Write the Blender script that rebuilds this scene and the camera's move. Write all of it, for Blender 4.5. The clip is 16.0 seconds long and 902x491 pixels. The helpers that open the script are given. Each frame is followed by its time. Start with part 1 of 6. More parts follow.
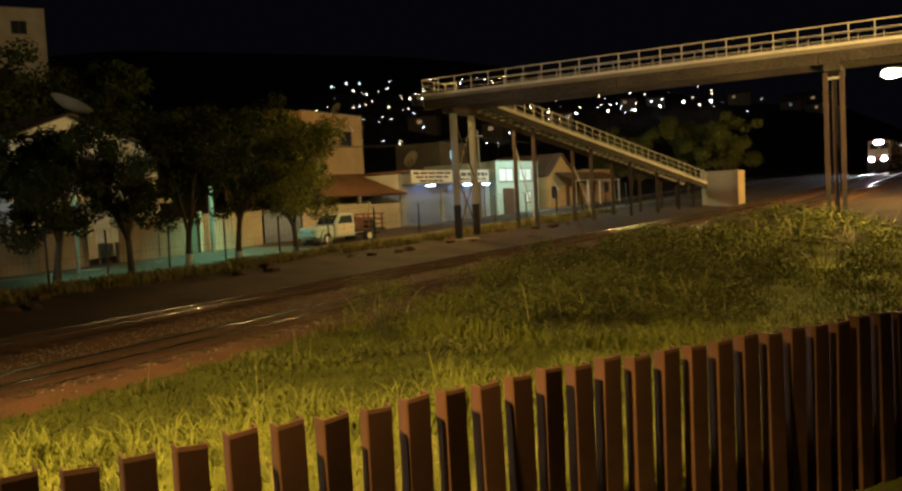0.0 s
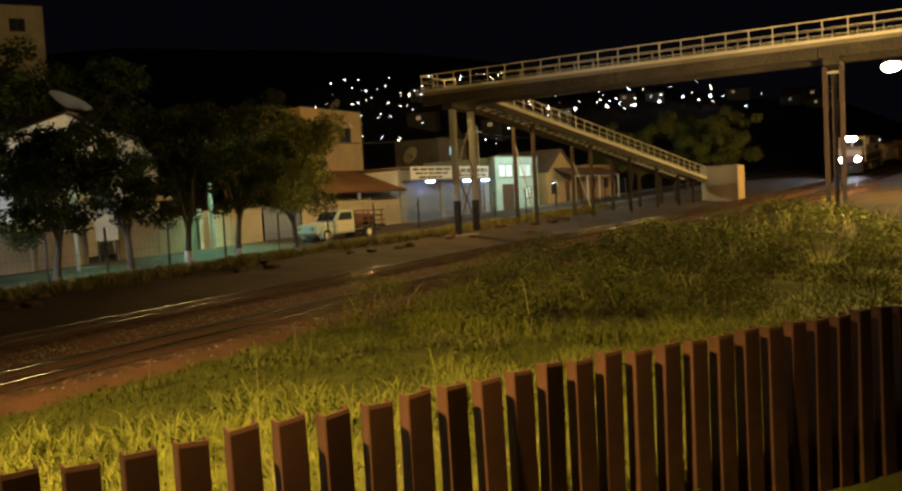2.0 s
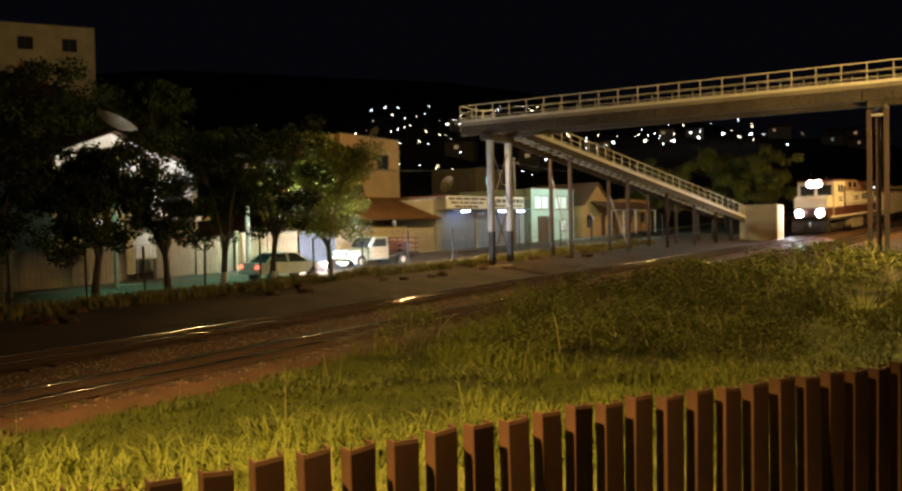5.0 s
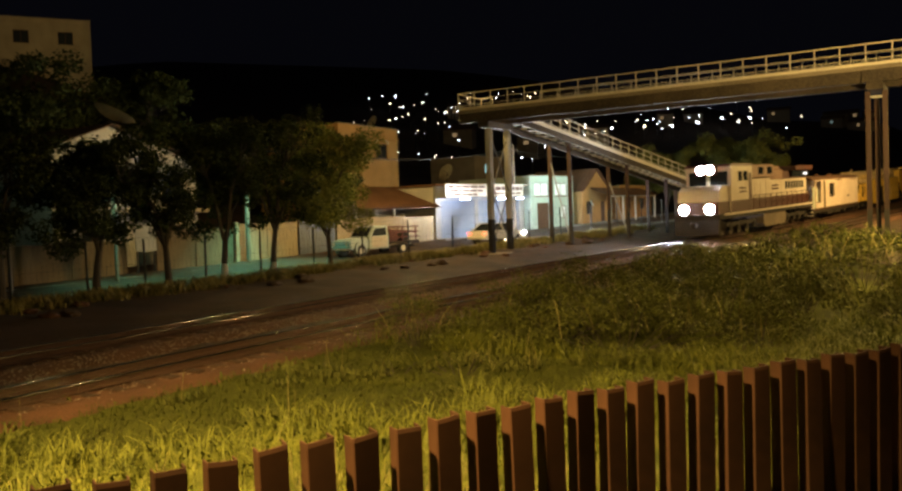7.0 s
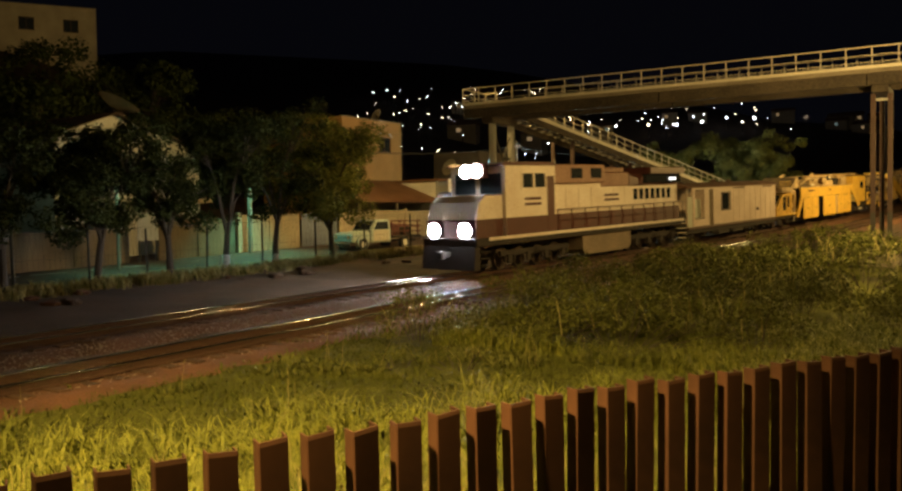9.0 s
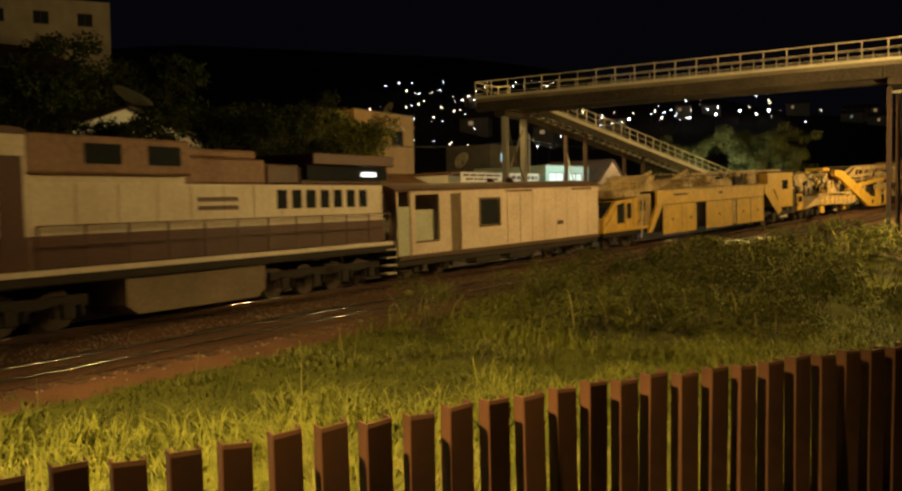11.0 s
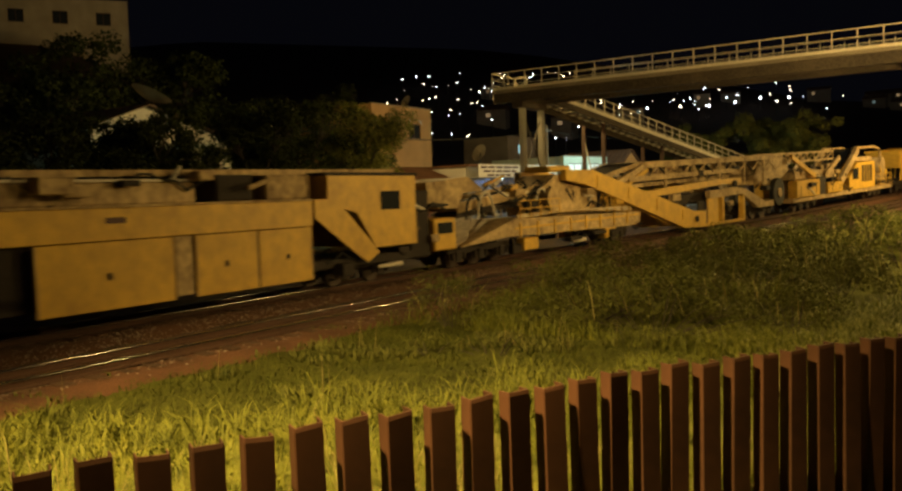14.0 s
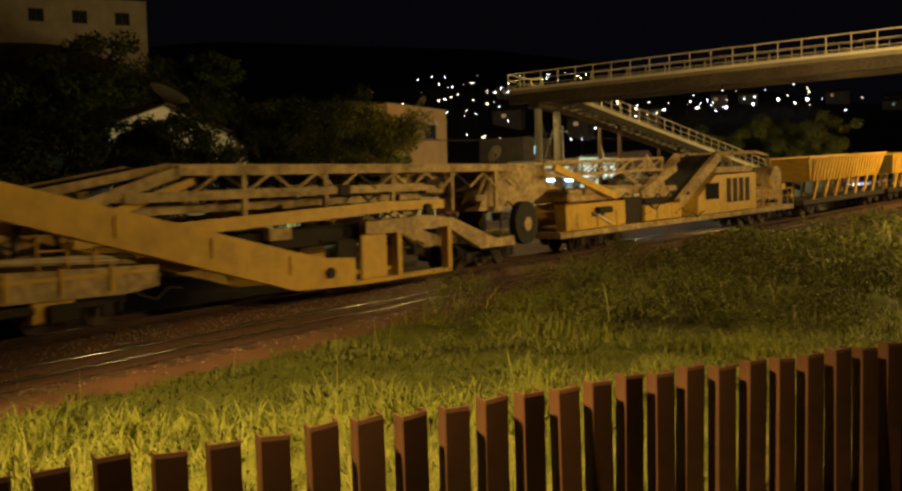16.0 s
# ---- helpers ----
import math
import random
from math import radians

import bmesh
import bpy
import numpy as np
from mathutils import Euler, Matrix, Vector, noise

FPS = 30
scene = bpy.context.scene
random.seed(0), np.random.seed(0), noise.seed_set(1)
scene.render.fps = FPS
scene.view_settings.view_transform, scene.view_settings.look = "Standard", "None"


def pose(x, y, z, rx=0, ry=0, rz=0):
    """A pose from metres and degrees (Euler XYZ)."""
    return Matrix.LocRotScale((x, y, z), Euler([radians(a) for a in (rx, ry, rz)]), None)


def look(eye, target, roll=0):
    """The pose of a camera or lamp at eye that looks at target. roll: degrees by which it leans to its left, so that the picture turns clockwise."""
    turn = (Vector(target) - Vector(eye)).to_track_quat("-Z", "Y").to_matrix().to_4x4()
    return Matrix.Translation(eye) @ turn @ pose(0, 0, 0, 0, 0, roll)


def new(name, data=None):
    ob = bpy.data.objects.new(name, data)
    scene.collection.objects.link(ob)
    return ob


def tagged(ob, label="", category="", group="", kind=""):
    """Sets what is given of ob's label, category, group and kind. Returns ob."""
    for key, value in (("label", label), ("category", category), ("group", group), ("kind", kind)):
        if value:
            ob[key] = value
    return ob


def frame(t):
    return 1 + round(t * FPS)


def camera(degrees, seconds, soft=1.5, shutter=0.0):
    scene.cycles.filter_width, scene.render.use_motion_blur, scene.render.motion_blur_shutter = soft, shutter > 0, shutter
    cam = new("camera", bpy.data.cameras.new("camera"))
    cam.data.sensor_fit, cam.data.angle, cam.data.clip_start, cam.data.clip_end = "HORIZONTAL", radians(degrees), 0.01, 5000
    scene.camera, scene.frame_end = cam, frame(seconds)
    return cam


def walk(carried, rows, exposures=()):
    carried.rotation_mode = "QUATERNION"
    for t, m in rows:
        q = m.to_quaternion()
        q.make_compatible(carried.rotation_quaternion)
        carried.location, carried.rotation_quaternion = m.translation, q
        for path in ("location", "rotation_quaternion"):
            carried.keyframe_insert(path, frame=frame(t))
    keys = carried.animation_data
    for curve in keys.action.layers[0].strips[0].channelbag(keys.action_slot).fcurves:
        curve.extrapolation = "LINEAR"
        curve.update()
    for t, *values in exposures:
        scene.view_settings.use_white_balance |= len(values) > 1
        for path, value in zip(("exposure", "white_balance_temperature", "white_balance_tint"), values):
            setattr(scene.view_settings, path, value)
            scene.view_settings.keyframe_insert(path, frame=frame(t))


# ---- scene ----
# ---- camera ----
cam = camera(56.57, 16.0, soft=2.5, shutter=0.35)
PATH = [
    (0.0, pose(0.000, -0.000, 2.700, 86.90, 3.00, 28.80)),
    (0.5, pose(0.005, -0.005, 2.693, 86.95, 2.94, 28.83)),
    (1.0, pose(-0.003, -0.011, 2.694, 86.87, 2.68, 28.80)),
    (1.5, pose(-0.012, -0.000, 2.689, 86.79, 2.77, 28.64)),
    (2.0, pose(-0.010, 0.008, 2.691, 86.64, 3.25, 28.77)),
    (2.5, pose(-0.016, 0.018, 2.696, 86.62, 3.11, 28.88)),
    (3.0, pose(-0.027, 0.039, 2.745, 86.76, 1.77, 29.88)),
    (3.5, pose(-0.030, 0.044, 2.777, 88.22, 0.99, 31.31)),
    (3.7, pose(-0.016, 0.030, 2.757, 88.92, 0.75, 31.28)),
    (6.0, pose(-0.007, 0.025, 2.755, 88.31, 1.78, 31.11)),
    (6.5, pose(-0.008, 0.019, 2.756, 88.09, 1.87, 31.15)),
    (7.0, pose(-0.005, 0.020, 2.754, 87.89, 2.10, 31.13)),
    (7.5, pose(-0.006, 0.017, 2.758, 87.79, 2.22, 31.09)),
    (8.0, pose(-0.006, 0.014, 2.759, 87.66, 1.90, 31.15)),
    (8.5, pose(-0.014, 0.011, 2.756, 87.62, 1.20, 31.21)),
    (9.0, pose(-0.014, 0.009, 2.758, 87.55, 1.04, 31.28)),
    (11.5, pose(-0.018, 0.002, 2.752, 87.00, 1.35, 32.47)),
    (12.0, pose(-0.018, 0.005, 2.748, 86.93, 1.91, 32.70)),
    (12.5, pose(-0.015, 0.011, 2.752, 86.80, 2.07, 32.84)),
    (13.0, pose(-0.018, 0.011, 2.752, 86.72, 1.72, 33.02)),
    (13.5, pose(-0.018, 0.009, 2.753, 86.66, 1.68, 33.20)),
    (14.0, pose(-0.015, 0.011, 2.752, 86.64, 1.88, 33.37)),
    (14.5, pose(-0.013, 0.012, 2.753, 86.61, 1.46, 33.55)),
    (15.0, pose(-0.024, 0.018, 2.757, 86.65, 1.30, 33.86)),
    (15.5, pose(-0.021, 0.009, 2.756, 86.69, 1.33, 34.24)),
    (16.0, pose(-0.013, -0.007, 2.757, 86.70, 1.54, 34.40)),
]
walk(cam, PATH)

# ---- world, large lights ----
world = bpy.data.worlds.new("night")
scene.world = world
world.use_nodes = True
bg = world.node_tree.nodes["Background"]
bg.inputs[0].default_value, bg.inputs[1].default_value = (0.16, 0.165, 0.27, 1), 0.010
SODIUM, MERCURY, COOL = (1.0, 0.645, 0.20), (0.28, 1.0, 0.68), (0.75, 0.87, 1.0)


def lamp(name, place, colour, watts, radius=0.12, target=None, cone=150):
    data = bpy.data.lights.new(name, "SPOT" if target else "POINT")
    data.color, data.energy, data.shadow_soft_size = colour, watts, radius
    if target:
        data.spot_size, data.spot_blend = radians(cone), 0.85
    ob = new(name, data)
    ob.matrix_world = look(place, target) if target else Matrix.Translation(place)
    return ob


lamp("unseen_yard_light", (-5.0, 1.2, 9.6), SODIUM, 18500, 0.12, (-7.2, 9.0, -0.6), 69)
lamp("bridge_light", (-0.5, 32.4, 5.7), SODIUM, 4700, 0.12)
lamp("far_yard_light", (3.0, 72.0, 9.5), SODIUM, 15000, 0.15)
# Fill added out of view to light the bushes from above.
lamp("unseen_yard_light", (1.6, 21.0, 10.2), SODIUM, 3500, 0.2)
# Spot added to brighten the white gable; its source is not known.
lamp("unseen_street_light", (-35.4, 22.0, 6.3), (0.62, 1.0, 0.62), 300, 0.15, (-41.0, 31.0, 6.5), 100)
lamp("unseen_street_light", (-35.0, 36.2, 6.3), MERCURY, 4200, 0.15, (-33.6, 35.6, 0.0), 100)
lamp("unseen_street_light", (-34.6, 27.0, 6.3), MERCURY, 2400, 0.15, (-33.4, 27.0, 0.0), 98)
# Postless fill added for the house fronts beyond the shop.
lamp("unseen_street_light", (-26.4, 68.0, 6.8), (0.70, 1.0, 0.85), 1700, 0.15)
# Postless spot added to brighten the apartment block; no lamp known there.
lamp("hill_fill_light", (-68.0, 46.0, 22.6), SODIUM, 430, 0.2, (-83.0, 54.0, 26.5), 62)
# Postless sodium fill added for the right-hand tree and the ochre house.
lamp("unseen_street_light", (-27.0, 43.5, 9.2), SODIUM, 4600, 0.2)

# ---- materials ----


def mat(name, colour, rough=0.7, metal=0.0, scale=6.0, vary=0.35, bump=0.15, second=None, random_each=0.0, spec=0.4, glow=0.0, stain=0.7, island=False):
    """A procedural surface: fine grain and large stains over a base colour."""
    m = bpy.data.materials.new(name)
    m.use_nodes = True
    t = m.node_tree
    p = t.nodes["Principled BSDF"]
    p.inputs["Roughness"].default_value, p.inputs["Metallic"].default_value = rough, metal
    p.inputs["Specular IOR Level"].default_value = spec
    co = t.nodes.new("ShaderNodeTexCoord")
    fine, broad = t.nodes.new("ShaderNodeTexNoise"), t.nodes.new("ShaderNodeTexNoise")
    for n, s, d in ((fine, scale * 6, 5), (broad, stain, 4)):
        n.inputs["Scale"].default_value, n.inputs["Detail"].default_value = s, d
        t.links.new(co.outputs["Object"], n.inputs["Vector"])
    add = t.nodes.new("ShaderNodeMath")
    add.operation = "ADD"
    t.links.new(fine.outputs["Fac"], add.inputs[0])
    t.links.new(broad.outputs["Fac"], add.inputs[1])
    last = add.outputs[0]
    if random_each:
        info = t.nodes.new("ShaderNodeNewGeometry" if island else "ShaderNodeObjectInfo")
        k = t.nodes.new("ShaderNodeMath")
        k.operation = "MULTIPLY_ADD"
        k.inputs[1].default_value = random_each
        t.links.new(info.outputs["Random Per Island" if island else "Random"], k.inputs[0])
        t.links.new(last, k.inputs[2])
        last = k.outputs[0]
    ramp = t.nodes.new("ShaderNodeValToRGB")
    c2 = second or tuple(c * (1 - vary) for c in colour)
    ramp.color_ramp.elements[0].position, ramp.color_ramp.elements[0].color = 0.35, (*c2, 1)
    ramp.color_ramp.elements[1].position, ramp.color_ramp.elements[1].color = 0.65, (*colour, 1)
    half = t.nodes.new("ShaderNodeMath")
    half.operation = "MULTIPLY"
    half.inputs[1].default_value = 0.5 / (1 + random_each / 2)
    t.links.new(last, half.inputs[0])
    t.links.new(half.outputs[0], ramp.inputs["Fac"])
    t.links.new(ramp.outputs["Color"], p.inputs["Base Color"])
    if bump:
        b = t.nodes.new("ShaderNodeBump")
        b.inputs["Strength"].default_value, b.inputs["Distance"].default_value = bump, 0.03
        t.links.new(fine.outputs["Fac"], b.inputs["Height"])
        t.links.new(b.outputs["Normal"], p.inputs["Normal"])
    if glow:
        p.inputs["Emission Color"].default_value = (*colour, 1)
        p.inputs["Emission Strength"].default_value = glow
    return m


def glowing(name, colour, strength):
    m = bpy.data.materials.new(name)
    m.use_nodes = True
    t = m.node_tree
    t.nodes.remove(t.nodes["Principled BSDF"])
    e = t.nodes.new("ShaderNodeEmission")
    e.inputs[0].default_value, e.inputs[1].default_value = (*colour, 1), strength
    t.links.new(e.outputs[0], t.nodes["Material Output"].inputs[0])
    return m


def glass(name, colour=(0.03, 0.035, 0.04)):
    return mat(name, colour, 0.08, 0.0, 2, 0.2, 0.0, spec=0.6)


EARTH = mat("earth", (0.088, 0.049, 0.025), 0.95, scale=2.5, second=(0.026, 0.017, 0.010), bump=0.6, stain=0.5)
BALLAST = mat("ballast", (0.15, 0.068, 0.034), 0.9, scale=4, second=(0.055, 0.026, 0.014), bump=0.9, stain=0.9)
STONE = mat("ballast_stone", (0.34, 0.27, 0.22), 0.9, scale=3, second=(0.15, 0.10, 0.075))
ROAD = mat("asphalt", (0.27, 0.27, 0.265), 0.7, scale=5, second=(0.15, 0.15, 0.15), bump=0.3)
PAVING = mat("paving", (0.30, 0.29, 0.27), 0.85, scale=4, vary=0.4)
RAILSTEEL = mat("rail_steel", (0.075, 0.036, 0.022), 0.9, 0.0, 4, 0.5)
RAILHEAD = mat("polished_rail_head", (0.68, 0.67, 0.66), 0.13, 1.0, 3, 0.15, 0.02)
SLEEPER = mat("sleeper", (0.11, 0.06, 0.034), 0.9, scale=3, second=(0.045, 0.024, 0.014), random_each=0.5, bump=0.4)
RUST = mat("rusted_steel", (0.125, 0.055, 0.028), 0.7, 0.0, 0.8, second=(0.060, 0.028, 0.015), random_each=0.35, bump=0.04, stain=1.6)
CONCRETE = mat("concrete", (0.30, 0.26, 0.20), 0.85, scale=2.5, second=(0.15, 0.125, 0.095), bump=0.2, stain=0.6)
GIRDER = mat("stained_girder", (0.095, 0.075, 0.055), 0.85, scale=2, second=(0.028, 0.022, 0.017), bump=0.2, stain=0.5)
RAILING = mat("painted_railing", (0.74, 0.69, 0.57), 0.55, 0.0, 3, 0.25, 0.05)
PILLAR = mat("painted_pillar", (0.52, 0.51, 0.48), 0.6, 0.0, 2, 0.35, 0.08)
# Maroon darkened: the right pillars' unlit fronts are put into the colour.
SHADEDPILLAR = mat("shaded_maroon_pillar", (0.075, 0.042, 0.035), 0.7, 0.0, 2, 0.35, 0.08)
PILLARDARK = mat("dark_pillar_base", (0.05, 0.045, 0.04), 0.7, 0.0, 2, 0.35, 0.08)
BOXWALL = mat("ochre_plaster", (0.62, 0.45, 0.26), 0.85, scale=2, vary=0.25, bump=0.12)
GRASS = mat("grass_blade", (0.225, 0.235, 0.034), 0.65, scale=1, second=(0.075, 0.09, 0.016), bump=0.0, stain=1.5, spec=0.2)
TURF = mat("turf", (0.10, 0.108, 0.022), 0.95, scale=3, second=(0.035, 0.038, 0.011), bump=0.8, stain=0.7, spec=0.05)
LAWN = mat("short_grass", (0.125, 0.135, 0.025), 0.8, scale=1, second=(0.035, 0.045, 0.009), bump=0.0, stain=0.8, spec=0.1)
GRASSDRY = mat("dry_grass", (0.33, 0.28, 0.10), 0.7, scale=1, second=(0.20, 0.17, 0.05), bump=0.0, stain=1.2)
LEAFBUSH = mat("bush_leaf", (0.145, 0.15, 0.038), 0.7, scale=1, second=(0.05, 0.06, 0.015), bump=0.0, stain=1.4, spec=0.08, random_each=0.3, island=True)
# Dim and lamplit copies of one tree leaf; the light is in the colour.
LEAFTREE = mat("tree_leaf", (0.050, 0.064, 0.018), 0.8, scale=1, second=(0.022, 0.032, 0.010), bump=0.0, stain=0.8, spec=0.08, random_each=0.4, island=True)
LEAFLIT = mat("lamplit_leaf", (0.24, 0.25, 0.05), 0.8, scale=1, second=(0.10, 0.115, 0.025), bump=0.0, stain=0.8, spec=0.08, random_each=0.4, island=True)
BARK = mat("bark", (0.09, 0.075, 0.06), 0.9, scale=3, vary=0.5, bump=0.5)
LIMEWASH = mat("limewashed_bark", (0.6, 0.6, 0.56), 0.9, scale=3, vary=0.3, bump=0.3)
WIRE = mat("dark_metal", (0.04, 0.042, 0.04), 0.6, 0.4, 4, 0.3, 0.02)
CREAM = mat("cream_plaster", (0.46, 0.39, 0.27), 0.9, scale=2, vary=0.35, bump=0.12)
WHITEWALL = mat("whitewashed_wall", (0.72, 0.70, 0.64), 0.9, scale=2, vary=0.3, bump=0.12)
TANWALL = mat("tan_plaster", (0.24, 0.18, 0.11), 0.9, scale=2, vary=0.4, bump=0.15)
OCHREHOUSE = mat("ochre_house", (0.55, 0.33, 0.14), 0.9, scale=2, vary=0.3, bump=0.1)
GREYWALL = mat("grimy_grey_render", (0.36, 0.36, 0.35), 0.9, scale=2, vary=0.4, bump=0.12)
TEALWALL = mat("pale_green_wall", (0.50, 0.62, 0.58), 0.9, scale=2, vary=0.3, bump=0.1)
TILE = mat("clay_roof_tile", (0.25, 0.13, 0.075), 0.85, scale=3, vary=0.5, bump=0.3, random_each=0.4)
DARKGLASS = glass("dark_window_glass")
WOOD = mat("brown_painted_wood", (0.12, 0.065, 0.04), 0.6, scale=3, vary=0.4)
SHUTTER = mat("grey_blue_shutter", (0.24, 0.28, 0.37), 0.5, 0.2, 3, 0.25, 0.05)
SIGNWHITE = mat("sign_white", (0.75, 0.72, 0.66), 0.6, scale=2, vary=0.2, bump=0.0)
SIGNINK = mat("sign_ink", (0.10, 0.05, 0.05), 0.6, scale=2, vary=0.2, bump=0.0)
HILL = mat("dark_hillside", (0.05, 0.055, 0.03), 0.95, scale=0.05, vary=0.5, bump=0.0, stain=0.02)
LOCOWHITE = mat("weathered_cream_paint", (0.80, 0.72, 0.63), 0.45, 0.0, 1.5, second=(0.62, 0.51, 0.41), bump=0.03, stain=0.8)
LOCOBROWN = mat("weathered_maroon_paint", (0.105, 0.034, 0.026), 0.5, 0.0, 1.5, vary=0.4, bump=0.03)
UNDERFRAME = mat("grimy_underframe", (0.045, 0.036, 0.03), 0.8, 0.2, 3, 0.5, 0.2)
PALEGREEN = mat("pale_green_paint", (0.60, 0.62, 0.50), 0.6, 0.0, 1.5, vary=0.25, bump=0.04)
HOODBROWN = mat("sun_faded_brown_paint", (0.36, 0.22, 0.15), 0.6, 0.0, 1.5, second=(0.20, 0.10, 0.07), bump=0.04, stain=0.9)
MARKER = glowing("marker_lamp_glow", (1.0, 0.93, 0.9), 2.0)
TANK = mat("dusty_fuel_tank", (0.26, 0.20, 0.14), 0.8, 0.0, 2, 0.4, 0.1)
WHEEL = mat("wheel_steel", (0.10, 0.075, 0.06), 0.6, 0.5, 3, 0.4, 0.1)
CARWHITE = mat("dirty_white_car_body", (0.80, 0.66, 0.55), 0.6, 0.0, 1.2, second=(0.58, 0.45, 0.36), bump=0.05, stain=0.7)
CARROOF = mat("rusty_car_roof", (0.22, 0.12, 0.075), 0.85, scale=2, vary=0.5)
YELLOW = mat("machine_yellow", (0.78, 0.50, 0.07), 0.5, 0.0, 0.5, second=(0.52, 0.32, 0.06), bump=0.02, stain=0.8)
YELLOWDIRT = mat("dusty_machine_yellow", (0.66, 0.50, 0.26), 0.75, 0.0, 0.7, second=(0.20, 0.135, 0.07), bump=0.08, stain=0.9)
RUBBER = mat("black_rubber", (0.025, 0.025, 0.025), 0.8, 0.0, 3, 0.3, 0.1)
HEADLAMP = glowing("headlamp_glow", (0.93, 0.95, 1.0), 330.0)
BULB = glowing("sodium_bulb", (1.0, 0.72, 0.35), 60.0)
TUBE = glowing("white_tube", (0.42, 0.62, 1.0), 34.0)

# ---- the lie of the land ----
KY = [-400, -60, 0, 14, 20, 28, 37, 48, 60, 86, 110, 135, 200, 400, 3000]
KX = [-18.4, -18.4, -18.4, -18.4, -18.3, -17.75, -16.4, -14.4, -12.4, -8.8, -6.2, -4.2, 1.5, 16, 100]
KZ = [0, 0, 0, 0, 0.03, 0.12, 0.32, 0.62, 0.95, 1.75, 2.6, 3.6, 5.0, 6.0, 6.0]
_yy = np.arange(-400, 900, 1.0)
_w = np.hanning(15) / np.hanning(15).sum()
_cx = np.convolve(np.pad(np.interp(_yy, KY, KX), 7, "edge"), _w, "valid")
_cz = np.convolve(np.pad(np.interp(_yy, KY, KZ), 7, "edge"), _w, "valid")
_arc = np.concatenate([[0], np.cumsum(np.sqrt(1 + np.diff(_cx) ** 2))])
_arc -= np.interp(0, _yy, _arc)


def centre_x(y):
    return np.interp(y, _yy, _cx)


def level(y):
    return np.interp(y, _yy, _cz)


def on_track(s, off=0.0):
    """The place and heading on the far track's centre line, s metres along it, off metres to the camera's side."""
    y = np.interp(s, _arc, _yy)
    h = (centre_x(y + 1) - centre_x(y - 1)) / 2
    k = 1 / math.hypot(1, h)
    return Vector((centre_x(y) + off * k, y - off * h * k, level(y))), math.atan(h)


def ground_z(x, y):
    """Height of the ground sheet."""
    d = np.asarray(x) - centre_x(y)
    lat = np.interp(d, [-500, -260, -150, -95, -45, -11.6, -11.0, -10.2, -8.8, -6, -3.4, -2.0, 6.6, 8.2, 11, 15, 40],
                    [85, 50, 23, 7, 0.6, -0.27, 0.0, 0.12, 0.12, 0.0, -0.22, -0.36, -0.36, -0.42, -0.42, -0.7, -0.9])
    far = np.clip((np.asarray(y) - 150) / 260, 0, 1)
    knoll = 17 * np.exp(-((np.asarray(x) + 93) ** 2 + (np.asarray(y) - 53) ** 2) / 26 ** 2)
    return level(y) + lat + knoll + far * far * 30 * np.clip(-d / 60 + 0.25, 0, 1)


# ---- mesh helpers ----


def part(name, bm, material, parent=None, label=""):
    me = bpy.data.meshes.new(name)
    bm.to_mesh(me)
    bm.free()
    me.materials.append(material)
    ob = new(name, me)
    if parent:
        ob.parent = parent
    if label:
        tagged(ob, label)
    return ob


def empty(name, m=None, label="", category="", group="", kind=""):
    ob = new(name)
    ob.empty_display_size = 0.2
    if m is not None:
        ob.matrix_world = m
    return tagged(ob, label, category, group, kind)


def box(bm, x0, x1, y0, y1, z0, z1, bevel=0.0, m=None):
    """An axis-parallel block, its edges bevelled where wanted."""
    vs = [bm.verts.new((x, y, z)) for z in (z0, z1) for y in (y0, y1) for x in (x0, x1)]
    fs = [bm.faces.new([vs[i] for i in q]) for q in ((0, 2, 3, 1), (4, 5, 7, 6), (0, 1, 5, 4), (2, 6, 7, 3), (0, 4, 6, 2), (1, 3, 7, 5))]
    if bevel:
        es = list({e for fc in fs for e in fc.edges})
        r = bmesh.ops.bevel(bm, geom=es, offset=bevel, segments=1, affect="EDGES")
        vs = list({v for v in r["verts"]} | {v for v in vs if v.is_valid})
    if m is not None:
        bmesh.ops.transform(bm, matrix=m, verts=vs)
    return bm


def bar(bm, a, b, w, h=None, up=(0, 0, 1)):
    """A straight bar of rectangular section from a to b."""
    a, b = Vector(a), Vector(b)
    d = (b - a).normalized()
    side = d.cross(Vector(up))
    side = side.normalized() if side.length > 1e-4 else Vector((1, 0, 0))
    top = side.cross(d)
    h = h or w
    vs = [bm.verts.new(p + side * sx * w / 2 + top * sz * h / 2) for p in (a, b) for sx, sz in ((-1, -1), (1, -1), (1, 1), (-1, 1))]
    for q in ((0, 1, 2, 3), (7, 6, 5, 4), (0, 4, 5, 1), (1, 5, 6, 2), (2, 6, 7, 3), (3, 7, 4, 0)):
        bm.faces.new([vs[i] for i in q])
    return bm


